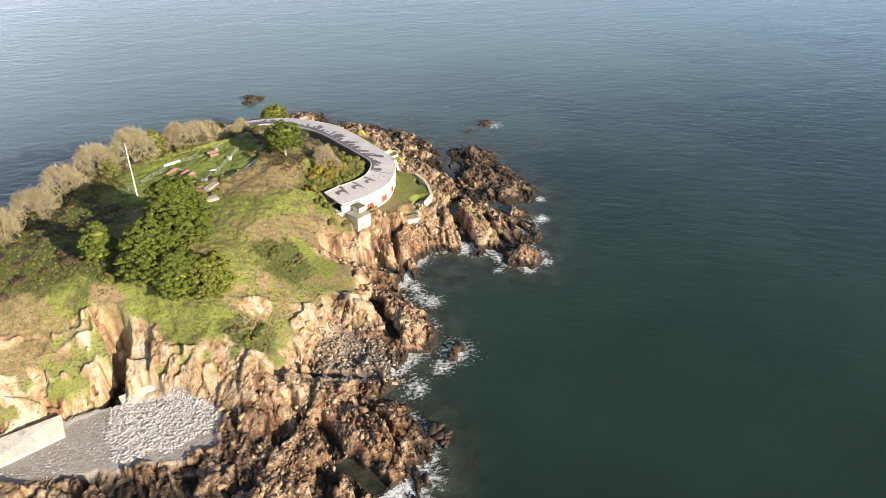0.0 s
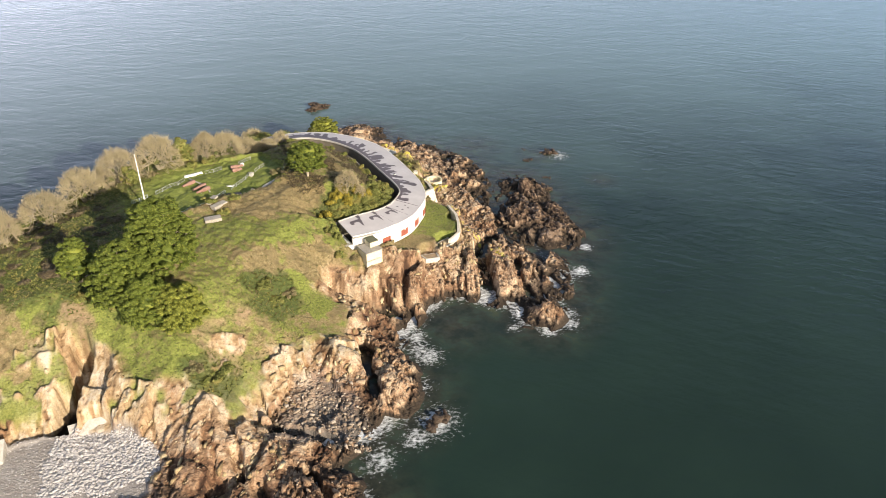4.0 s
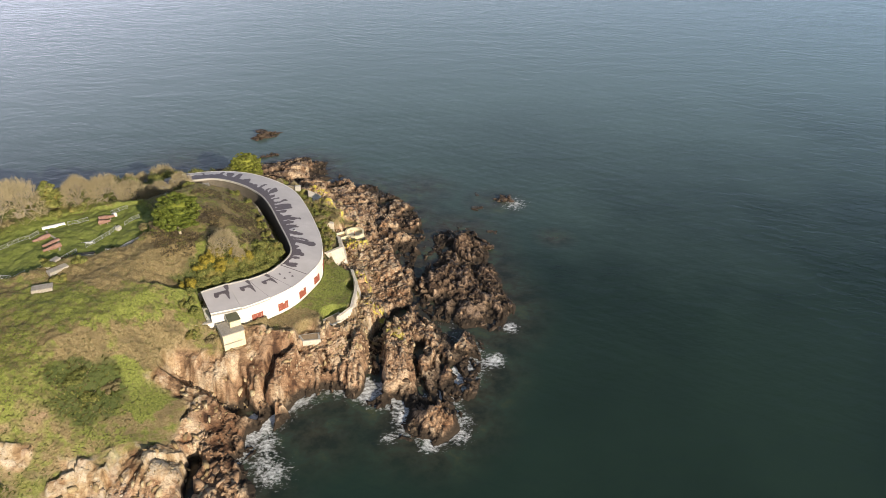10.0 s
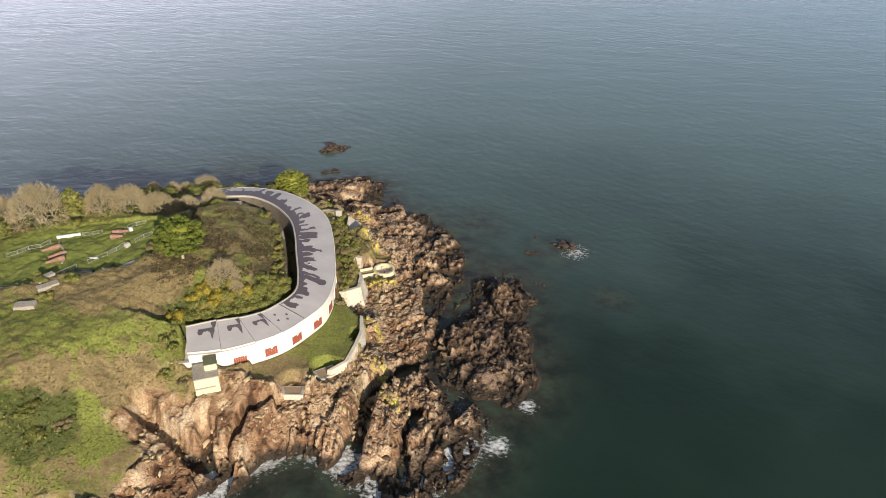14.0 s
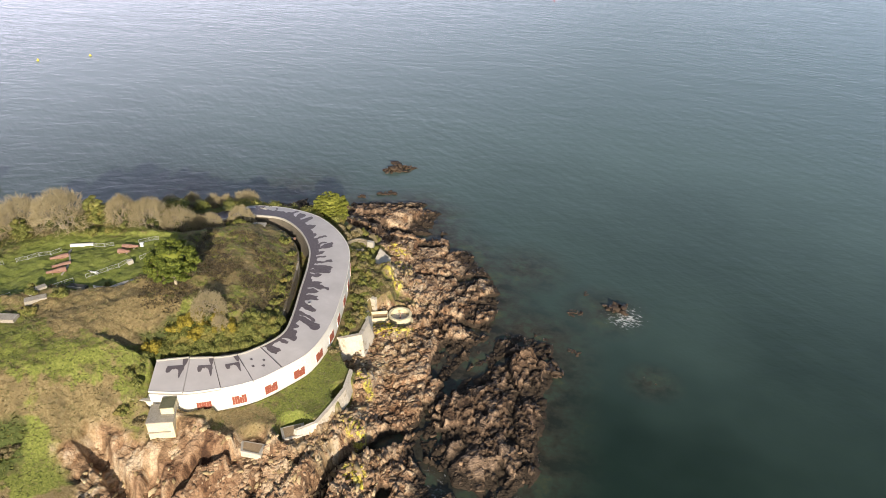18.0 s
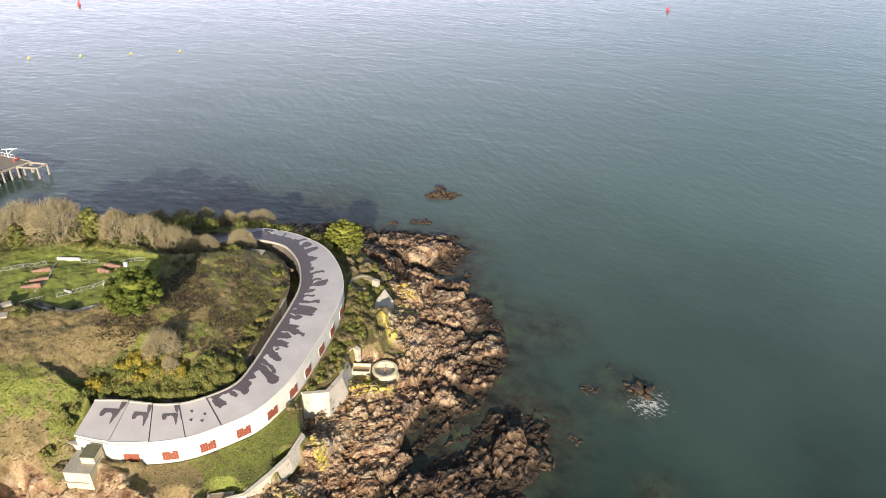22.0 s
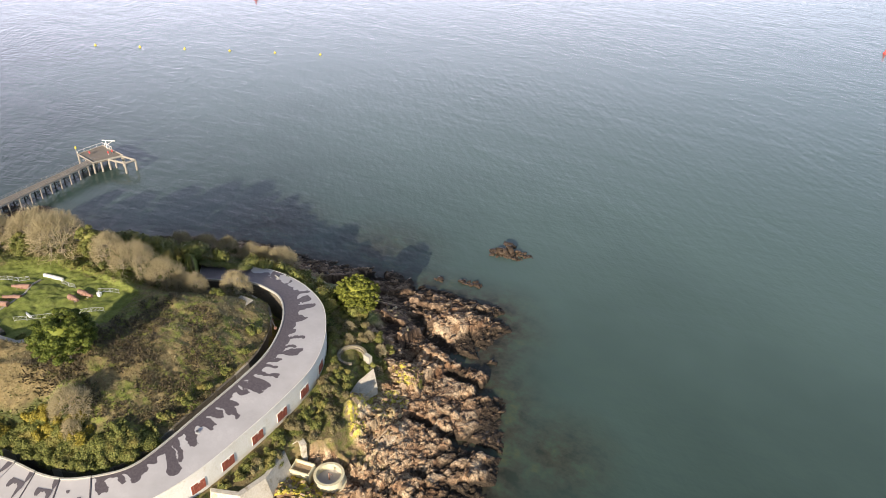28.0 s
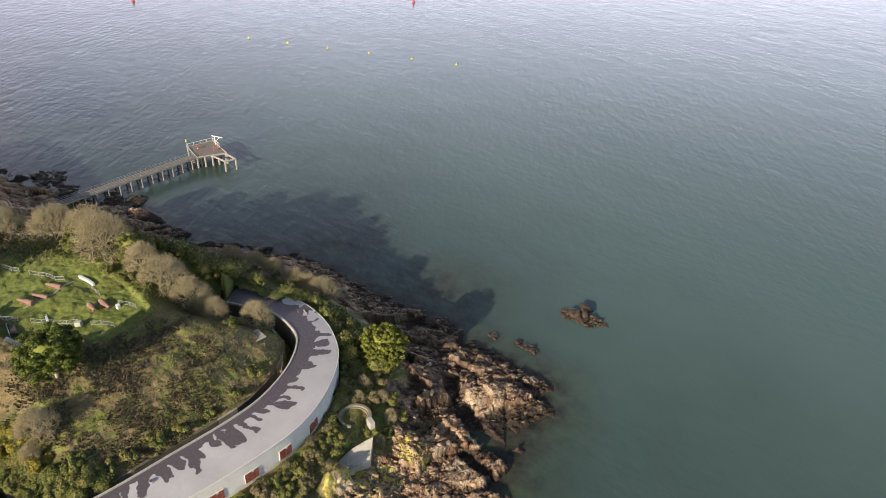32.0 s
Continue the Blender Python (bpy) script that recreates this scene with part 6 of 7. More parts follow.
# dark thicket along the north shore, too dense to count
rs = np.random.default_rng(77)
blobs = []
for _ in range(150):
    s = rs.uniform(0, 1)
    x, y = -96 + 92 * s + rs.uniform(-4, 4), 30 + 55 * s + rs.uniform(-5, 6) - 14 * (s - 0.5) ** 2
    z = at(x, y)
    if 2.5 < z < 19:
        blobs.append((x, y, z + 1.4, rs.uniform(1.2, 2.4), rs.uniform(1.2, 2.4), rs.uniform(1.2, 2.8)))
thick = tagged(new("thicket", crown_mesh("thicket", rs, blobs, 44000, 0.24, SCRUB, 0.2, 0.74)), "dark green and brown thicket along the wooded shore", "thicket", kind="stuff")
# low heath clumps whose dark tone also paints in the western slope's shade
blobs = []
for _ in range(90):
    x, y = rs.uniform(-112, -66), rs.uniform(-24, 18)
    if x + 0.6 * y < -62:
        blobs.append((x, y, at(x, y) + 0.1, rs.uniform(1.0, 2.2), rs.uniform(1.0, 2.2), rs.uniform(0.3, 0.7)))
tagged(new("thicket", crown_mesh("thicket", rs, blobs, 16000, 0.26, HEATH, 0.4, 0.78)), "low brown heath on the western slope, slope shade kept in its colour", "thicket", kind="stuff")


# ---- turf: tufts of grass and dead bracken ----
def tufts(name, count, seed, mask, size, material, label, tall):
    rs = np.random.default_rng(seed)
    jj, ii = np.nonzero(mask > 0.5)
    pick = rs.integers(0, len(jj), count)
    x = gx[jj[pick], ii[pick]] + rs.uniform(-0.3, 0.3, count)
    y = gy[jj[pick], ii[pick]] + rs.uniform(-0.3, 0.3, count)
    z = gzz[jj[pick], ii[pick]] - 0.03
    c = np.stack([x, y, z], -1)
    quads_v = []
    s = size * rs.uniform(0.6, 1.5, count)
    for b in range(3):
        a = rs.uniform(0, 2 * np.pi, count)
        d = np.stack([np.cos(a), np.sin(a), 0 * a], -1)
        lean = rs.uniform(0.3, 0.9, count)[:, None]
        side = np.stack([-np.sin(a), np.cos(a), 0 * a], -1) * (s * 0.28)[:, None]
        tip = c + d * s[:, None] * lean + np.array([0, 0, 1]) * (s * tall * rs.uniform(0.6, 1.1, count))[:, None]
        quads_v.append(np.stack([c - side, c + side, tip + side * 0.35, tip - side * 0.35], 1))
    v = np.stack(quads_v, 1).reshape(-1, 3)
    return tagged(new(name, mesh_np(name, v, np.arange(len(v)).reshape(-1, 4), material)), label, "grass", kind="stuff")


vis = (gx > -110) & (gy > -60) & (gz > 7.5) & (grock < 0.4) & (gdf < -0.8) & (lawn_map < 0.35)
tufts("grass", 34000, 201, vis & (straw_map < 0.50), 0.34, GRASSM, "rough green clifftop grass", 0.35)
tufts("grass", 30000, 202, vis & (straw_map > 0.40), 0.36, BRACKEN, "dry straw-coloured grass and dead bracken", 0.35)
mound = vis & (spots(gx, gy, [(-12, 40, 15), (-8, 29, 12), (-20, 22, 9)]) * fractal(gx / 4, gy / 4, 207, 3) > 0.42)
tufts("heather", 7000, 204, mound, 0.46, HEATH, "low brown heather and rough grass on the mound", 0.5)
tufts("grass", 9000, 203, vis & (shrub_map > 0.4), 0.6, SCRUB, "dark low heath", 0.45)

# ---- loose rocks ----
def hull(seed, flat=0.7):
    """An angular slab of unit size with chipped corners: verts and triangles."""
    rs = np.random.default_rng(seed)
    c = np.array([(i, j, k) for i in (-1, 1) for j in (-1, 1) for k in (-1, 1)], float)
    c = c * rs.uniform(0.55, 1.0, (8, 3)) + [[0.25 * k, 0, 0] for _, _, k in c]
    extra = rs.normal(size=(4, 3))
    p = np.vstack([c, extra / np.linalg.norm(extra, axis=1)[:, None] * rs.uniform(0.9, 1.15, 4)[:, None]])
    p *= [1.05, rs.uniform(0.45, 0.8), flat]
    bm = bmesh.new()
    for q in p:
        bm.verts.new(q)
    r = bmesh.ops.convex_hull(bm, input=bm.verts)
    bmesh.ops.delete(bm, geom=list({g for g in r["geom_interior"] if isinstance(g, bmesh.types.BMVert)}), context="VERTS")
    bm.verts.index_update()
    v = np.array([q.co[:] for q in bm.verts])
    f = np.array([[q.index for q in t.verts] for t in bm.faces])
    bm.free()
    return v, f


HULLS = [hull(300 + k, 0.45 + 0.06 * k) for k in range(8)]


def rubble(name, places, seed, material, label, category="rocks"):
    """Many stones as one mesh: places are rows (x, y, z, size)."""
    rs = np.random.default_rng(seed)
    vs, fs, base = [], [], 0
    for x, y, z, s in places:
        v, f = HULLS[rs.integers(0, 8)]
        a, b = rs.uniform(0, 6.28), rs.normal(scale=0.35)
        ca, sa, cb, sb = math.cos(a), math.sin(a), math.cos(b), math.sin(b)
        w = v * s * rs.uniform(0.8, 1.25, 3)
        w = w @ np.array([[1, 0, 0], [0, cb, -sb], [0, sb, cb]]).T @ np.array([[ca, -sa, 0], [sa, ca, 0], [0, 0, 1]]).T
        vs.append(w + [x, y, z])
        fs.append(f + base)
        base += len(v)
    return tagged(new(name, mesh_np(name, np.vstack(vs), np.vstack(fs), material)), label, category, kind="stuff")


def scatter(count, seed, mask, small, big, sink=0.25):
    rs = np.random.default_rng(seed)
    jj, ii = np.nonzero(mask)
    pick = rs.integers(0, len(jj), count)
    s = small * (big / small) ** (rs.random(count) ** 2.2)
    x, y = gx[jj[pick], ii[pick]] + rs.uniform(-0.25, 0.25, count), gy[jj[pick], ii[pick]] + rs.uniform(-0.25, 0.25, count)
    return np.stack([x, y, gzz[jj[pick], ii[pick]] + s * (0.3 - sink), s], -1)


def beds(name, places, seed, material, label, strike=1.35, dip=0.4):
    """Jointed slabs that lie along the bedding, as one mesh: places are rows (x, y, z, size)."""
    rs = np.random.default_rng(seed)
    p = np.asarray(places)
    n = len(p)
    turn = strike + (fractal(p[:, 0] / 14, p[:, 1] / 14, 501, 2) - 0.5) * 2.4 + rs.normal(scale=0.45, size=n)
    lean = dip + (fractal(p[:, 0] / 9, p[:, 1] / 9, 511, 2) - 0.5) * 1.2 + rs.normal(scale=0.30, size=n)
    ca, sa, cb, sb = np.cos(turn), np.sin(turn), np.cos(lean), np.sin(lean)
    long, wide, high = p[:, 3] * rs.uniform(0.75, 1.35, n), p[:, 3] * rs.uniform(0.6, 1.05, n), p[:, 3] * rs.uniform(0.35, 0.85, n)
    kind = rs.integers(0, 8, n)
    vs, fs, base = [], [], 0
    for k in range(8):
        q = np.nonzero(kind == k)[0]
        v, f = SLABS[k]
        w = v[None] * np.stack([long[q], wide[q], high[q]], -1)[:, None]
        x, y, z = w[..., 0], w[..., 1], w[..., 2]
        y, z = y * cb[q, None] - z * sb[q, None], y * sb[q, None] + z * cb[q, None]
        x, y = x * ca[q, None] - y * sa[q, None], x * sa[q, None] + y * ca[q, None]
        vs.append((np.stack([x, y, z], -1) + p[q, None, :3]).reshape(-1, 3))
        fs.append((f[None] + (np.arange(len(q)) * len(v))[:, None, None]).reshape(-1, 3) + base)
        base += len(q) * len(v)
    return tagged(new(name, mesh_np(name, np.vstack(vs), np.vstack(fs), material)), label, "rocks", kind="stuff")


SLABS = [hull(340 + k, 0.9) for k in range(8)]
near = (gx > -100) & (gx < 66) & (gy < 118)
shore_m = near & (grock > 0.6) & (gz < 3.2) & (gd0 > -1.5) & (gbeach < 0.2) & (gx > -60)
mid_m = near & (grock > 0.6) & (gz > 1.2) & (gz < 7) & (gbeach < 0.2) & (gx > -60)
outer = shore_m & (tang_map > 0.5) | shore_m & (gd0 < 9 + 8 * fractal(gx / 8, gy / 8, 521, 2)) & (gzz < 2.6) & (gzz > -0.8)
inner_m = (shore_m | mid_m) & ~outer & (gzz > 0)
beds("shore_rock", scatter(4200, 401, inner_m & (gx > 4), 0.14, 0.75, 0.45), 402, SLAB, "brown jointed rock slabs of the shore")
beds("shore_rock", scatter(1100, 415, inner_m & (gx <= 4) & (gz < 2.4), 0.16, 0.9, 0.45), 416, SLAB, "brown jointed rock slabs below the cliff")
beds("cliff_rock", scatter(500, 419, inner_m & (gx <= 4) & (gz > 2.0) & (gz < 5), 0.16, 1.1, 0.5), 420, BUFF, "tawny jointed rock slabs at the cliff foot")
beds("shore_rock", scatter(3800, 403, outer, 0.14, 0.75, 0.45), 404, WEEDY, "dark weedy rock slabs near the waterline")
cliff_m = near & (grock > 0.6) & (gz > 4.0) & (gz < 12) & (gy < 12)
beds("cliff_rock", scatter(420, 405, cliff_m, 0.16, 0.9, 0.55), 406, BUFF, "ochre and buff jointed cliff stone", 1.4, 0.4)
high_e = near & (grock > 0.6) & (gz > 3.0) & (gz < 9) & (gx > 14) & (gy > -8) & (gy < 90)
beds("cliff_rock", scatter(700, 417, high_e, 0.2, 0.8, 0.45), 418, BUFF, "pale buff rock slabs under the retaining walls")
beach_m = near & (gsand > 0.5)
cobble_m = beach_m & (gx + (fractal(gx / 4, gy / 4, 531, 3) - 0.5) * 9 > -75) & (gy + (fractal(gx / 4, gy / 4, 535, 3) - 0.5) * 6 > -62)
rubble("beach_stones", scatter(5200, 407, cobble_m, 0.14, 0.46, 0.5), 408, PALEROCK, "pale grey boulders and cobbles on the beach")
rubble("beach_stones", scatter(2600, 409, beach_m & (gx > -100), 0.05, 0.22), 410, PALEROCK, "pale shingle on the beach")
cove = near & (shore(gx, gy, COVE) > -1) & (gz < 4.5)
rubble("beach_stones", scatter(1100, 411, cove, 0.10, 0.6), 412, SCREE, "grey-brown scree in the small cove")
pad = near & (np.hypot(gx - 22, gy - 41.5) < 5.0) & (np.hypot(gx - 23.7, gy - 47.2) > 3.2) & (gz < 6)
for px, py, r in ((31.6, -2.6, 1.6),):
    pad |= (np.hypot(gx - px, gy - py) < r) & (gzz > 0.9)
beds("lichened_rock", scatter(260, 413, pad, 0.2, 0.7, 0.5), 414, LICHEN, "yellow lichened blocks among the works")

# single great boulders and blocks
big_meshes = []
for k in range(8):
    v, f = HULLS[k]
    for mt in (SLAB, WEEDY, BUFF, LICHEN):
        big_meshes.append(mesh_np("boulder", v, f, mt))
rs = np.random.default_rng(55)
slab_meshes = [mesh_np("rock", *SLABS[k], mt) for k in range(8) for mt in (SLAB, WEEDY, BUFF, LICHEN)]


def boulder(x, y, size, kind, label, z=None, group="shore boulders"):
    ob = new("boulder", big_meshes[int(rs.integers(0, 8)) * 4 + kind])
    ob.matrix_basis = Matrix.Translation((x, y, (at(x, y) if z is None else z) - size * 0.05)) @ Euler((rs.normal(scale=0.3), rs.normal(scale=0.3), rs.uniform(0, 6.28))).to_matrix().to_4x4() @ Matrix.Diagonal((size * rs.uniform(0.9, 1.4), size, size * rs.uniform(0.7, 1.1), 1))
    return tagged(ob, label, "boulder", group)


LAB = ("large brown angular boulder on the shore", "large dark weedy boulder at the waterline", "large ochre block fallen from the cliff")
for x, y, s, z_, _ in [(*p, 0) for p in scatter(40, 421, shore_m & (gx > 8) & (gzz > 0), 0.45, 0.95, 0.6)[:, [0, 1, 3, 2]]]:
    boulder(x, y, s, 0 if at(x, y) > 1.0 else 1, LAB[0 if at(x, y) > 1.0 else 1])
for p in scatter(30, 423, shore_m & (gx < 8) & (gzz > 0), 0.5, 1.1, 0.6):
    boulder(p[0], p[1], p[3], 0, LAB[0])
for p in scatter(26, 425, cliff_m & (gz < 8), 0.5, 1.0, 0.6):
    boulder(p[0], p[1], p[3], 2, LAB[2])

# rocks that stand in the sea
def sea_rock(x, y, parts, label, kind=1):
    ob = tagged(new("sea_rock"), label, "rock", "rocks in the sea")
    pieces = []
    for dx, dy, s, z in parts:
        pieces.append((dx, dy, s * 0.5, z))
        pieces += [(dx + s * rs.uniform(-0.9, 0.9), dy + s * rs.uniform(-0.9, 0.9), s * rs.uniform(0.22, 0.45), z + s * rs.uniform(-0.1, 0.3)) for _ in range(8)]
    for dx, dy, s, z in pieces:
        c = new("rock", slab_meshes[int(rs.integers(0, 8)) * 4 + kind])
        c.matrix_basis = Matrix.Translation((x + dx, y + dy, z)) @ Euler((rs.normal(scale=0.25), rs.normal(scale=0.25), rs.uniform(0, 6.28))).to_matrix().to_4x4() @ Matrix.Diagonal((s * rs.uniform(1, 1.4), s, s * 0.65, 1))
        c.parent = ob
    return ob


def cluster(n, rx, ry, s0, s1, z=-0.2):
    return [(rs.uniform(-rx, rx), rs.uniform(-ry, ry), rs.uniform(s0, s1), z) for _ in range(n)]


sea_rock(75.3, 71.8, [(0, 0, 2.6, 0.1), (1.6, 0.8, 1.8, 0.0), (-1.4, -0.6, 1.5, 0)], "dark sea rock washed by white surf")
sea_rock(66.0, 68.0, cluster(4, 1.8, 1.6, 0.8, 1.3), "low dark skerry off the point")
sea_rock(67.8, 77.2, cluster(2, 0.8, 0.8, 0.7, 1.0), "small dark skerry off the point")
sea_rock(-6.0, 139.0, [(-3.2, -1.0, 2.6, 0.2), (-1.4, 0.2, 3.0, 0.4), (0.4, 0.4, 2.4, 0.2), (-0.6, -1.6, 2.0, 0.0), (2.0, 1.6, 1.7, 0.1), (3.6, 2.4, 1.4, 0.0), (4.8, 3.4, 1.0, -0.1), (1.8, -0.8, 1.5, -0.1), (3.4, -0.2, 1.2, -0.2)], "broad dark brown rock islet beyond the headland")
sea_rock(-4.2, 118.8, [(-1.6, -0.6, 1.5, 0.0), (0.2, 0.2, 1.2, -0.1), (1.6, 0.8, 1.6, 0.0), (2.8, 1.2, 0.9, -0.1)], "small dark brown rock off the north shore")
sea_rock(-11.6, 114.2, cluster(3, 1.0, 0.9, 0.9, 1.3), "small dark brown rock off the north shore")
sea_rock(62.6, 42.6, [(0, 0, 2.2, 0.4), (1.4, -1.2, 1.3, 0.1), (-1.3, 1.2, 1.2, 0.1)], "rounded brown rock at the eastern edge")
sea_rock(66.5, 50.5, cluster(2, 1.0, 0.8, 0.8, 1.2), "small awash rock at the eastern edge")
sea_rock(0.6, -56.5, [(0, 0, 2.6, 0.2), (1.4, 1.0, 1.8, 0.0), (-1.2, -1.2, 1.7, 0)], "dark rock in the breaking surf")
sea_rock(-14.6, -79.4, [(0, 0, 2.4, 0.2), (0.8, -1.4, 1.6, 0)], "dark rock beside the southern point")
sea_rock(44.6, -16.5, cluster(7, 2.6, 2.2, 1.2, 2.0, 0.2), "small brown outcrop at the tip of the point")
sea_rock(84.5, 46.0, cluster(4, 2.4, 1.4, 0.6, 0.9, -0.45), "dark rock awash off the eastern shore")
sea_rock(10.0, -23.0, cluster(3, 2.5, 1.6, 0.7, 1.0, -0.5), "brown stones awash in the cove", 1)

# ---- lawn of old guns, fences, flagpole ----
def gun_barrel(x0, y0, x1, y1, label):
    """An old muzzle-loading barrel lying on the turf, from breech to muzzle."""
    ob = tagged(new("gun_barrel"), label, "cannon", "old gun barrels")
    z = at((x0 + x1) / 2, (y0 + y1) / 2)
    d = Vector((x1 - x0, y1 - y0, 0))
    L = d.length * 0.88
    d.normalize()
    m = Matrix.Translation((x0, y0, z)) @ d.to_track_quat("X", "Z").to_matrix().to_4x4()
    prof = [(0.0, 0.10), (0.05, 0.34), (0.12, 0.58), (0.45 * L, 0.58), (0.46 * L, 0.50), (0.62 * L, 0.46), (0.63 * L, 0.38), (0.95 * L, 0.29), (0.97 * L, 0.33), (L, 0.32), (L, 0.13), (0.8 * L, 0.12)]
    bm = bmesh.new()
    rows = []
    for px, r in prof:
        rows.append([bm.verts.new((px, r * math.cos(a * math.pi / 8), 0.52 + r * math.sin(a * math.pi / 8))) for a in range(16)])
    for a, b in zip(rows, rows[1:]):
        for k in range(16):
            bm.faces.new((a[k], a[(k + 1) % 16], b[(k + 1) % 16], b[k]))
    bm.faces.new(rows[0][::-1])
    bmesh.ops.recalc_face_normals(bm, faces=bm.faces)
    bm.transform(m)
    part("barrel", bm, RUST, ob)
    bm = bmesh.new()
    tube(bm, (0.40 * L, -0.78, 0.5), (0.40 * L, 0.78, 0.5), 0.13, None, 10)
    bm.transform(m)
    part("trunnion", bm, RUST, ob)
    for f in (0.15, 0.72):
        bm = bmesh.new()
        box(bm, f * L - 0.12, -0.5, -0.2, f * L + 0.12, 0.5, 0.1, 0.02)
        bm.transform(m)
        part("bearer", bm, CONCRETE, ob, "concrete bearer")
    return ob


gun_barrel(-48.9, 26.2, -52.4, 23.2, "rust-orange gun barrel lying on the lawn")
gun_barrel(-45.9, 23.4, -49.4, 20.4, "rust-orange gun barrel lying on the lawn")
gun_barrel(-44.7, 20.5, -48.3, 17.5, "rust-orange gun barrel lying on the lawn")
gun_barrel(-39.4, 32.4, -35.3, 33.8, "pale rusted gun barrel beside a broken one")
gun_barrel(-38.9, 30.2, -35.8, 31.0, "short red-rusted gun barrel beside the path")
pole = tagged(new("flagpole"), "tall white painted flagpole on the lawn", "flagpole")
PX, PY = -60.4, 14.3
PZ = at(PX, PY)
bm = bmesh.new()
tube(bm, (PX, PY, PZ - 0.3), (PX, PY, 35.6), 0.16, 0.08, 12)
part("mast", bm, PAINTW, pole)
bm = bmesh.new()
bmesh.ops.create_uvsphere(bm, u_segments=10, v_segments=6, radius=0.16, matrix=Matrix.Translation((PX, PY, 35.7)))
part("truck", bm, PAINTW, pole, "white ball on top")
bm = bmesh.new()
box(bm, PX - 0.5, PY - 0.5, PZ - 0.4, PX + 0.5, PY + 0.5, PZ + 0.15, 0.04)
part("footing", bm, CONCRETE, pole, "concrete footing")
bm = bmesh.new()
tube(bm, (PX + 0.2, PY, PZ + 1.2), (PX + 0.12, PY, 35.3), 0.02, None, 5)
part("halyard", bm, PAINTW, pole)


def barrier(ax, ay, bx, by):
    """A steel crowd barrier panel between two feet."""
    ob = tagged(new("fence_panel"), "galvanised steel barrier panel on the lawn", "fence", "fence round the lawn")
    za, zb = at(ax, ay), at(bx, by)
    a, b = Vector((ax, ay, za)), Vector((bx, by, zb))
    up = Vector((0, 0, 1))
    for nm, h0 in (("top_rail", 1.05), ("bottom_rail", 0.22)):
        bm = bmesh.new()
        tube(bm, a + up * h0, b + up * h0, 0.04, None, 5)
        part(nm, bm, STEEL, ob)
    for t in (0, 1):
        p = a.lerp(b, t)
        bm = bmesh.new()
        tube(bm, p - up * 0.1, p + up * 1.07, 0.045, None, 5)
        part("post", bm, STEEL, ob)
    for t in range(1, 9):
        p = a.lerp(b, t / 9)
        bm = bmesh.new()
        tube(bm, p + up * 0.22, p + up * 1.05, 0.018, None, 4)
        part("bar", bm, STEEL, ob)
    return ob


for line, step in (([(-52.5, 6.0), (-46.5, 10.6), (-43.0, 13.8), (-39.7, 18.6), (-37.1, 22.2), (-33.8, 28.1), (-30.6, 32.3), (-29.0, 35.0)], 2.4), ([(-64.0, 16.0), (-59.4, 19.8), (-56.3, 23.2), (-53.1, 25.4), (-50.4, 28.4)], 2.4), ([(-46.4, 31.6), (-43.2, 32.4), (-40.2, 33.0)], 2.4), ([(-37.1, 35.5), (-34.9, 38.2), (-32.4, 38.6)], 2.4)):
    ln = np.array(line)
    d = np.r_[0, np.cumsum(np.hypot(*np.diff(ln, axis=0).T))]
    n = int(d[-1] / step)
    pts = [(float(np.interp(k * step, d, ln[:, 0])), float(np.interp(k * step, d, ln[:, 1]))) for k in range(n + 1)]
    for k, (p, q) in enumerate(zip(pts, pts[1:])):
        if (k * 7) % 5 != 4:
            barrier(*p, p[0] + (q[0] - p[0]) * 0.94, p[1] + (q[1] - p[1]) * 0.94)


def low_wall(name, line, thick, height, material, label):
    ob = tagged(new(name), label, "wall")
    for (ax, ay), (bx, by) in zip(line, line[1:]):
        d = np.array([bx - ax, by - ay])
        n = np.array([-d[1], d[0]]) / np.hypot(*d) * thick / 2
        za, zb = at(ax, ay), at(bx, by)
        bm = bmesh.new()
        prism(bm, [(ax + n[0], ay + n[1]), (ax - n[0], ay - n[1]), (bx - n[0], by - n[1]), (bx + n[0], by + n[1])], min(za, zb) - 1.6, [za + height, za + height, zb + height, zb + height])
        part("masonry", bm, material, ob)
    return ob


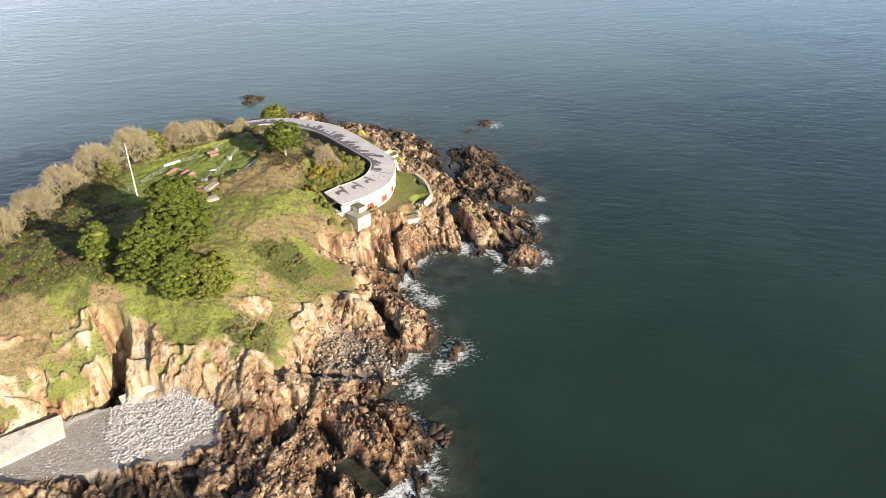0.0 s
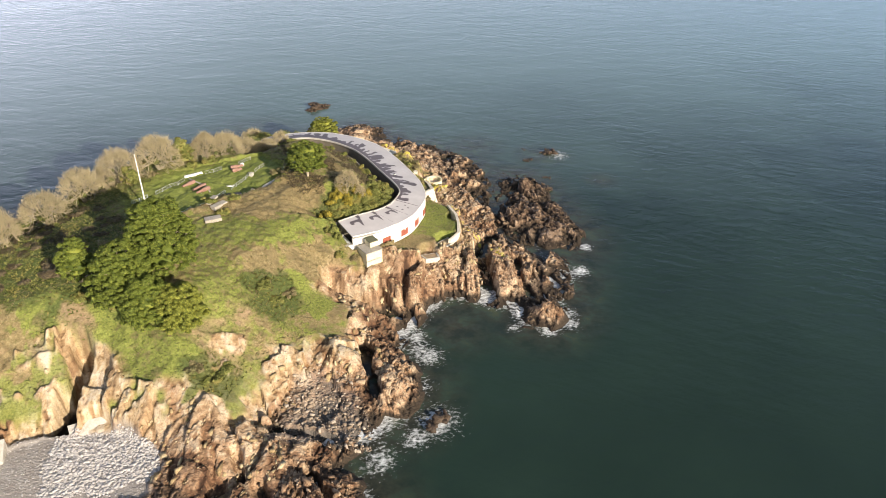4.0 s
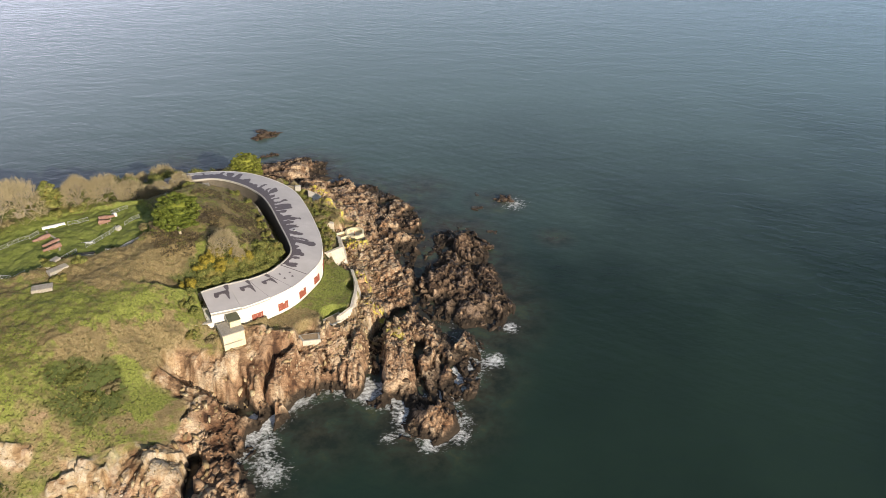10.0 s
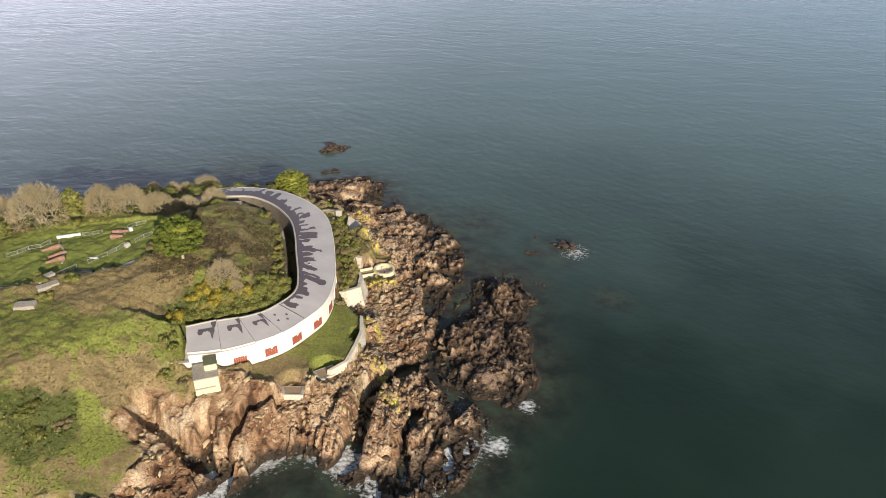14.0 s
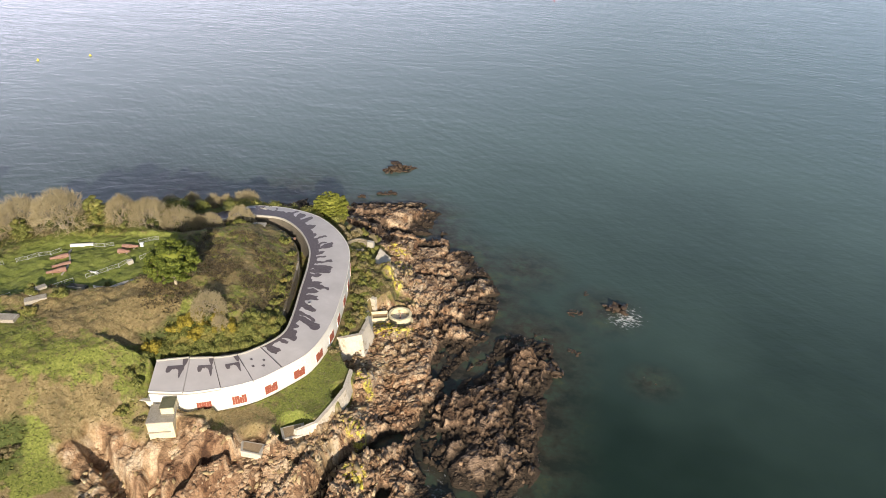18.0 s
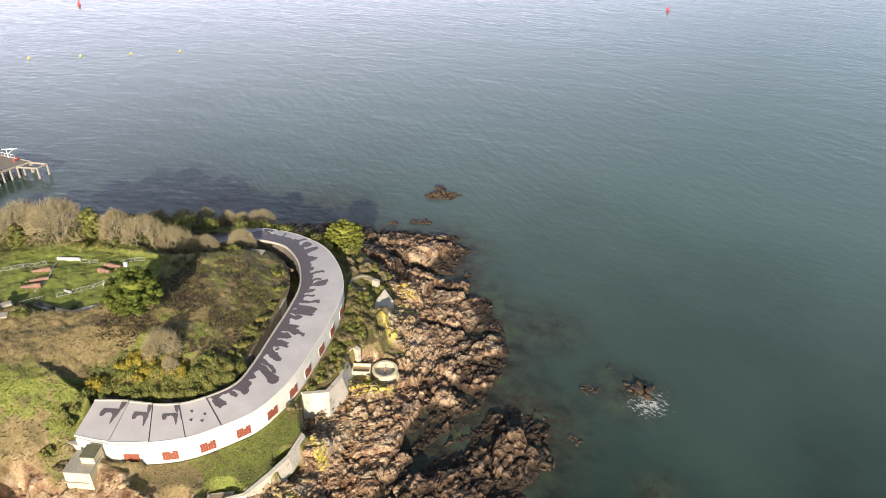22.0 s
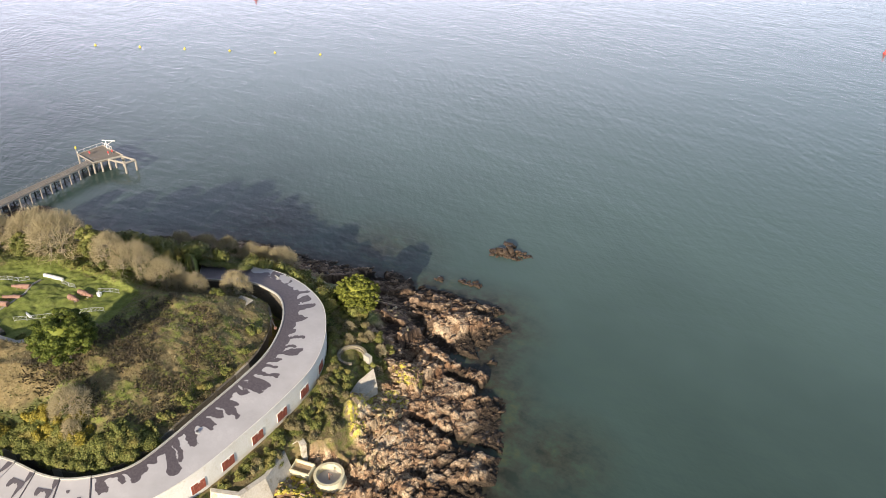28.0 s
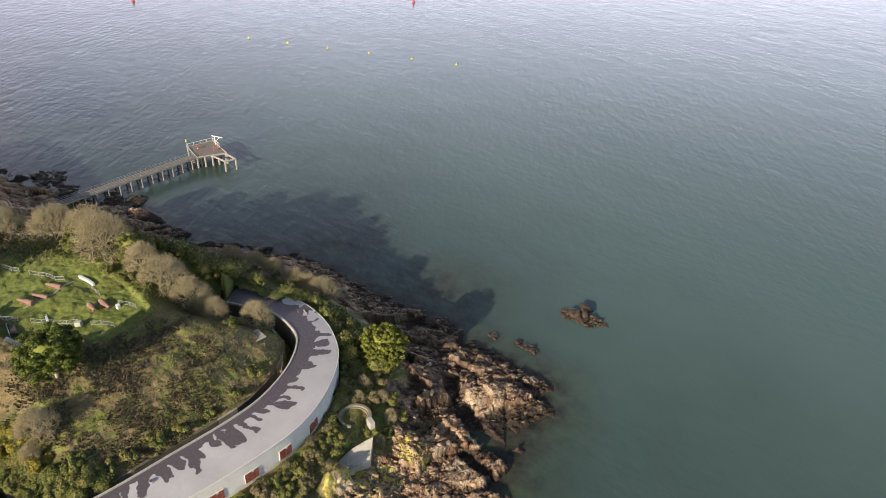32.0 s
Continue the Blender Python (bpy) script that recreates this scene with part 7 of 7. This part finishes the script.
low_wall("low_wall", [(-33.2, 15.0), (-31.6, 17.2), (-29.9, 19.5), (-28.2, 20.9), (-26.4, 22.2)], 1.0, 0.75, COPING, "low pale coping wall along the bank")
low_wall("white_wall", [(-51.9, 30.0), (-49.6, 31.4), (-47.2, 32.2)], 0.5, 0.6, PAINTW, "short bright white wall at the lawn's corner")
low_wall("low_wall", [(-50.6, 28.8), (-49.6, 26.9), (-47.2, 24.4), (-45.4, 21.4), (-44.6, 18.6)], 0.4, 0.2, CONCRETE, "low stone kerb behind the gun barrels")
for (x, y, a, l, w, h, mt, nm, lab) in ((-43.2, 1.8, 12, 4.0, 2.2, 0.7, CONCRETE, "concrete_block", "flat grey concrete block half buried in grass"), (-41.8, 8.2, 42, 4.2, 1.8, 0.6, CONCRETE, "concrete_block", "flat grey concrete block half buried in grass"), (-43.6, 10.8, 58, 3.6, 1.4, 0.7, CONCRETE, "concrete_block", "flat grey concrete block beside the fence"), (-38.4, 16.1, 5, 4.0, 1.3, 0.5, DARKPILE, "trough", "dark sunken trough in the shaded bank"), (-39.6, 22.2, 4, 2.6, 0.45, 0.3, PAINTW, "plank", "white painted plank lying on the grass"), (-33.6, 27.4, 60, 1.2, 0.9, 0.9, COPING, "stone_block", "small white block by the fence"), (-36.2, 35.2, 20, 0.9, 0.7, 0.9, PAINTW, "stone_block", "small white block by the fence"), (-49.0, -11.0, 30, 2.4, 1.2, 0.4, REDWOOD, "rusty_sheet", "rusty red metal sheet lying in the grass")):
    ob = tagged(new(nm), lab, nm.replace("_", " "))
    bm = bmesh.new()
    box(bm, -l / 2, -w / 2, -0.6, l / 2, w / 2, h, 0.05)
    bm.transform(pose(x, y, at(x, y), 0, 0, a))
    part("block", bm, mt, ob)
    if nm == "trough":
        bm = bmesh.new()
        box(bm, -l / 2 - 0.15, -w / 2 - 0.15, -0.5, l / 2 + 0.15, -w / 2, h + 0.1, 0.03)
        bm.transform(pose(x, y, at(x, y), 0, 0, a))
        part("kerb", bm, COPING, ob)
hut = tagged(new("hut"), "small stone hut with sloping concrete roof at the ditch end", "hut")
HP = pose(-18.0, 58.0, 0, 0, 0, 14)
for nm, dims, mt in (("wall", (-1.6, -1.1, 11, 1.6, 1.1, 17.6), STONE), ("roof", (-1.75, -1.25, 17.6, 1.75, 1.25, 17.8), CONCRETE), ("lower_block", (1.6, -0.9, 11, 3.0, 0.8, 16.4), STONE), ("lintel", (-0.6, -1.22, 16.6, 0.6, -1.1, 16.9), COPING)):
    bm = bmesh.new()
    box(bm, *dims, 0.04)
    bm.transform(HP)
    part(nm, bm, mt, hut)
strut = tagged(new("ditch_strut"), "thin iron strut across the ditch", "strut")
bm = bmesh.new()
tube(bm, (-12.6, 61.2, 13.6), (-9.0, 59.6, 14.2), 0.12, None, 8)
part("bar", bm, STEEL, strut)
for p in ((-12.6, 61.2, 13.6), (-9.0, 59.6, 14.2)):
    bm = bmesh.new()
    box(bm, p[0] - 0.25, p[1] - 0.25, p[2] - 0.3, p[0] + 0.25, p[1] + 0.25, p[2] + 0.3, 0.03)
    part("bracket", bm, RUST, strut)
# rear parapet piers on the ditch edge
for k in range(11):
    f = 0.24 + 0.05 * k
    c = along(in_line, np.array([f, f + 0.004]))
    t = (c[1] - c[0]) / np.hypot(*(c[1] - c[0]))
    n = np.array([-t[1], t[0]])
    p = c[0] + n * 3.3
    ob = tagged(new("ditch_pier"), "short pale masonry pier along the ditch edge", "pier", "piers along the ditch")
    bm = bmesh.new()
    box(bm, -1.0, -0.25, -3.0, 1.0, 0.25, 0.5, 0.04)
    bm.transform(pose(p[0], p[1], 13.4, 0, 0, math.degrees(math.atan2(t[1], t[0]))))
    part("masonry", bm, COPING, ob)
# a little roof furniture
for f, g, nm, lab in ((0.36, 0.30, "roof_vent", "small round roof vent"), (0.84, 0.62, "roof_hatch", "pale square roof hatch frame")):
    p = roof_point(f, f + 0.01, g, 0.0)
    ob = tagged(new(nm), lab, "roof fitting")
    bm = bmesh.new()
    if nm == "roof_vent":
        tube(bm, p, (p[0], p[1], p[2] + 0.35), 0.4, 0.38, 14)
        part("cowl", bm, STEEL, ob)
        bm = bmesh.new()
        tube(bm, (p[0], p[1], p[2] + 0.35), (p[0], p[1], p[2] + 0.42), 0.28, 0.28, 14)
        part("cap", bm, DAMP, ob)
    else:
        for dx, dy, l, w in ((0, 0.7, 1.0, 0.1), (0, -0.7, 1.0, 0.1), (0.95, 0, 0.1, 0.7)):
            bm = bmesh.new()
            box(bm, p[0] + dx - l, p[1] + dy - w, p[2] - 0.1, p[0] + dx + l, p[1] + dy + w, p[2] + 0.12, 0.02)
            part("kerb", bm, COPING, ob)

# ---- jetty ----
jetty = tagged(new("jetty"), "long timber jetty on concrete piles with a square head", "jetty")
J0, JU = np.array([-123.9, 17.1]), np.array([-0.351, 0.936])
JV = np.array([-0.936, -0.351])
DECK = 4.0


def jp(u, v, z):
    p = J0 + JU * u + JV * v
    return Vector((p[0], p[1], z))


JROT = math.degrees(math.atan2(JU[1], JU[0]))


def jbox(u0, v0, z0, u1, v1, z1, bev=0.02):
    bm = bmesh.new()
    box(bm, u0, v0, z0, u1, v1, z1, bev)
    bm.transform(pose(J0[0], J0[1], 0, 0, 0, JROT))
    return bm


part("kerb_beam", jbox(0, -1.7, DECK - 0.45, 66, -1.45, DECK + 0.1), PILE, jetty)
part("kerb_beam", jbox(0, 1.45, DECK - 0.45, 66, 1.7, DECK + 0.1), PILE, jetty)
plank_me = None
for k in range(165):
    if plank_me is None:
        ob = part("plank", jbox(0, -1.45, DECK - 0.15, 0.36, 1.45, DECK), TIMBER, jetty)
        plank_me = ob.data
    else:
        ob = new("plank", plank_me)
        ob.parent = jetty
        ob.location = (JU[0] * 0.4 * k, JU[1] * 0.4 * k, 0.01 * (k % 3))
for k in range(17):
    u = 2 + 3.95 * k
    bent = part("pile_bent", jbox(u - 0.25, -1.9, DECK - 0.95, u + 0.25, 1.9, DECK - 0.45), PILE, jetty, "concrete crosshead")
    for v in (-1.5, 1.5):
        bm = bmesh.new()
        tube(bm, jp(u, v * 1.15, -4), jp(u, v, DECK - 0.9), 0.24, 0.22, 8)
        # the v > 0 row takes the darker pile tone
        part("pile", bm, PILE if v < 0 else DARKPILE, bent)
    bm = bmesh.new()
    tube(bm, jp(u, -1.6, 0.3), jp(u, 1.5, DECK - 1.0), 0.1, None, 6)
    tube(bm, jp(u, 1.6, 0.3), jp(u, -1.5, DECK - 1.0), 0.1, None, 6)
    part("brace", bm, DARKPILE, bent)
    if k < 16:
        for v in (-1.55, 1.55):
            bm = bmesh.new()
            tube(bm, jp(u, v, 1.4), jp(u + 3.95, v, 1.4), 0.11, None, 6)
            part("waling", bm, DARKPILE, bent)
for v in (-1.6, 1.6):
    for k in range(34):
        u = 0.5 + 1.95 * k
        bm = bmesh.new()
        tube(bm, jp(u, v, DECK), jp(u, v, DECK + 1.1), 0.05, None, 5)
        part("rail_post", bm, PILE, jetty)
    for h in (0.6, 1.08):
        bm = bmesh.new()
        tube(bm, jp(0.5, v, DECK + h), jp(64.8, v, DECK + h), 0.035, None, 5)
        part("rail", bm, STEEL, jetty)
head = part("head_deck", jbox(0, 0, 0, 0.1, 0.1, 0.1), TIMBER, jetty)
bm = bmesh.new()
HEAD = [(-144.4, 77.2), (-155.4, 76.6), (-157.2, 86.4), (-143.4, 87.6)]
prism(bm, HEAD, DECK - 0.5, DECK)
bm.to_mesh(head.data)
bm.free()
for (ax, ay), (bx, by) in zip(HEAD, HEAD[1:] + HEAD[:1]):
    bm = bmesh.new()
    tube(bm, (ax, ay, DECK + 0.15), (bx, by, DECK + 0.15), 0.22, None, 6)
    part("fender_beam", bm, PILE, head)
for x, y in HEAD + [(-150, 76.9), (-150.4, 87), (-144, 79.8), (-143.8, 84.6), (-156.3, 81.6)]:
    bm = bmesh.new()
    tube(bm, (x, y, -4), (x, y, DECK - 0.2), 0.38, 0.34, 10)
    part("head_pile", bm, PILE, head)
ARM = [(-143.6, 87.2), (-137.0, 88.9), (-136.9, 85.0), (-143.8, 82.4)]
for (ax, ay), (bx, by) in zip(ARM, ARM[1:] + ARM[:1]):
    bm = bmesh.new()
    tube(bm, (ax, ay, DECK - 0.1), (bx, by, DECK - 0.1), 0.36, None, 8)
    part("arm_beam", bm, PILE, head)
for x, y in ARM:
    bm = bmesh.new()
    tube(bm, (x, y, -4), (x, y, DECK - 0.1), 0.40, 0.36, 10)
    part("head_pile", bm, PILE, head)
for (ax, ay), (bx, by), h in (((-155.4, 76.6), (-157.2, 86.4), 1.3), ((-157.2, 86.4), (-151.0, 87.0), 1.3)):
    for t in range(5):
        x, y = ax + (bx - ax) * t / 4, ay + (by - ay) * t / 4
        bm = bmesh.new()
        tube(bm, (x, y, DECK), (x, y, DECK + h), 0.07, None, 5)
        part("rail_post", bm, PAINTW, head)
    bm = bmesh.new()
    tube(bm, (ax, ay, DECK + h), (bx, by, DECK + h), 0.08, None, 5)
    part("rail", bm, PAINTW, head)
mast = tagged(new("jetty_light"), "yellow topped light post on the jetty head", "light post")
bm = bmesh.new()
tube(bm, (-155.6, 76.4, DECK - 0.2), (-155.6, 76.4, DECK + 2.2), 0.16, 0.14, 8)
part("post", bm, PILE, mast)
bm = bmesh.new()
tube(bm, (-155.6, 76.4, DECK + 2.2), (-155.6, 76.4, DECK + 3.1), 0.35, 0.2, 8)
part("lantern", bm, YELPAINT, mast, "yellow lantern")
davit = tagged(new("davit"), "white steel davit on the jetty head", "davit")
for nm, a, b, r in (("post", (-153.5, 86.4, DECK), (-153.5, 86.4, DECK + 3.0), 0.2), ("jib", (-155.0, 85.8, DECK + 3.0), (-150.2, 88.4, DECK + 3.4), 0.2), ("stay", (-153.5, 86.4, DECK + 1.2), (-151.4, 87.8, DECK + 3.2), 0.1)):
    bm = bmesh.new()
    tube(bm, a, b, r, None, 8)
    part(nm, bm, PAINTW, davit)
for k, (x, y) in enumerate([(-152.0, 79.4), (-148.0, 85.8), (-147.6, 84.2)]):
    ob = tagged(new("lifebuoy"), "red lifebuoy stand on the jetty head", "lifebuoy", "lifebuoys of the jetty")
    bm = bmesh.new()
    tube(bm, (x, y, DECK), (x, y, DECK + 0.7), 0.06, None, 6)
    part("post", bm, PAINTW, ob)
    bm = bmesh.new()
    box(bm, x - 0.4, y - 0.2, DECK + 0.6, x + 0.4, y + 0.2, DECK + 1.4, 0.12)
    part("housing", bm, REDPAINT, ob, "red housing")

# ---- buoys ----
def buoy_yellow(x, y):
    ob = tagged(new("mooring_buoy"), "small yellow mooring buoy on the water", "buoy", "line of yellow buoys")
    bm = bmesh.new()
    bmesh.ops.create_uvsphere(bm, u_segments=14, v_segments=8, radius=0.62, matrix=Matrix.Translation((x, y, 0.15)))
    part("float", bm, YELPAINT, ob)
    bm = bmesh.new()
    tube(bm, (x, y, 0.7), (x, y, 1.3), 0.10, 0.08, 6)
    part("stem", bm, YELPAINT, ob)


def buoy_red(x, y):
    ob = tagged(new("channel_buoy"), "squat red channel buoy far out", "buoy", "red channel buoys")
    bm = bmesh.new()
    tube(bm, (x, y, -0.8), (x, y, 0.9), 1.2, 1.1, 16)
    part("float", bm, REDPAINT, ob)
    bm = bmesh.new()
    tube(bm, (x, y, 0.9), (x, y, 2.3), 0.75, 0.32, 8)
    part("tower", bm, REDPAINT, ob)
    bm = bmesh.new()
    tube(bm, (x, y, 2.3), (x, y, 2.9), 0.35, 0.42, 8)
    part("topmark", bm, REDPAINT, ob)


for k in range(6):
    buoy_yellow(-309.0 + 19.45 * k, 149.6 + 16.2 * k)
for x, y in ((7.9, 481.7), (-355.3, 285.5), (-435.5, 110.0)):
    buoy_red(x, y)
# low rocks and a weedy beach beyond the jetty
for x, y, n, rx, ry in ((-158, 30, 22, 9, 5), (-146, 34, 12, 6, 4), (-133, 46, 10, 4, 3), (-128, 52, 6, 3, 2)):
    sea_rock(x, y, cluster(n, rx, ry, 1.2, 2.4, -0.3), "low black weedy rocks beside the jetty")
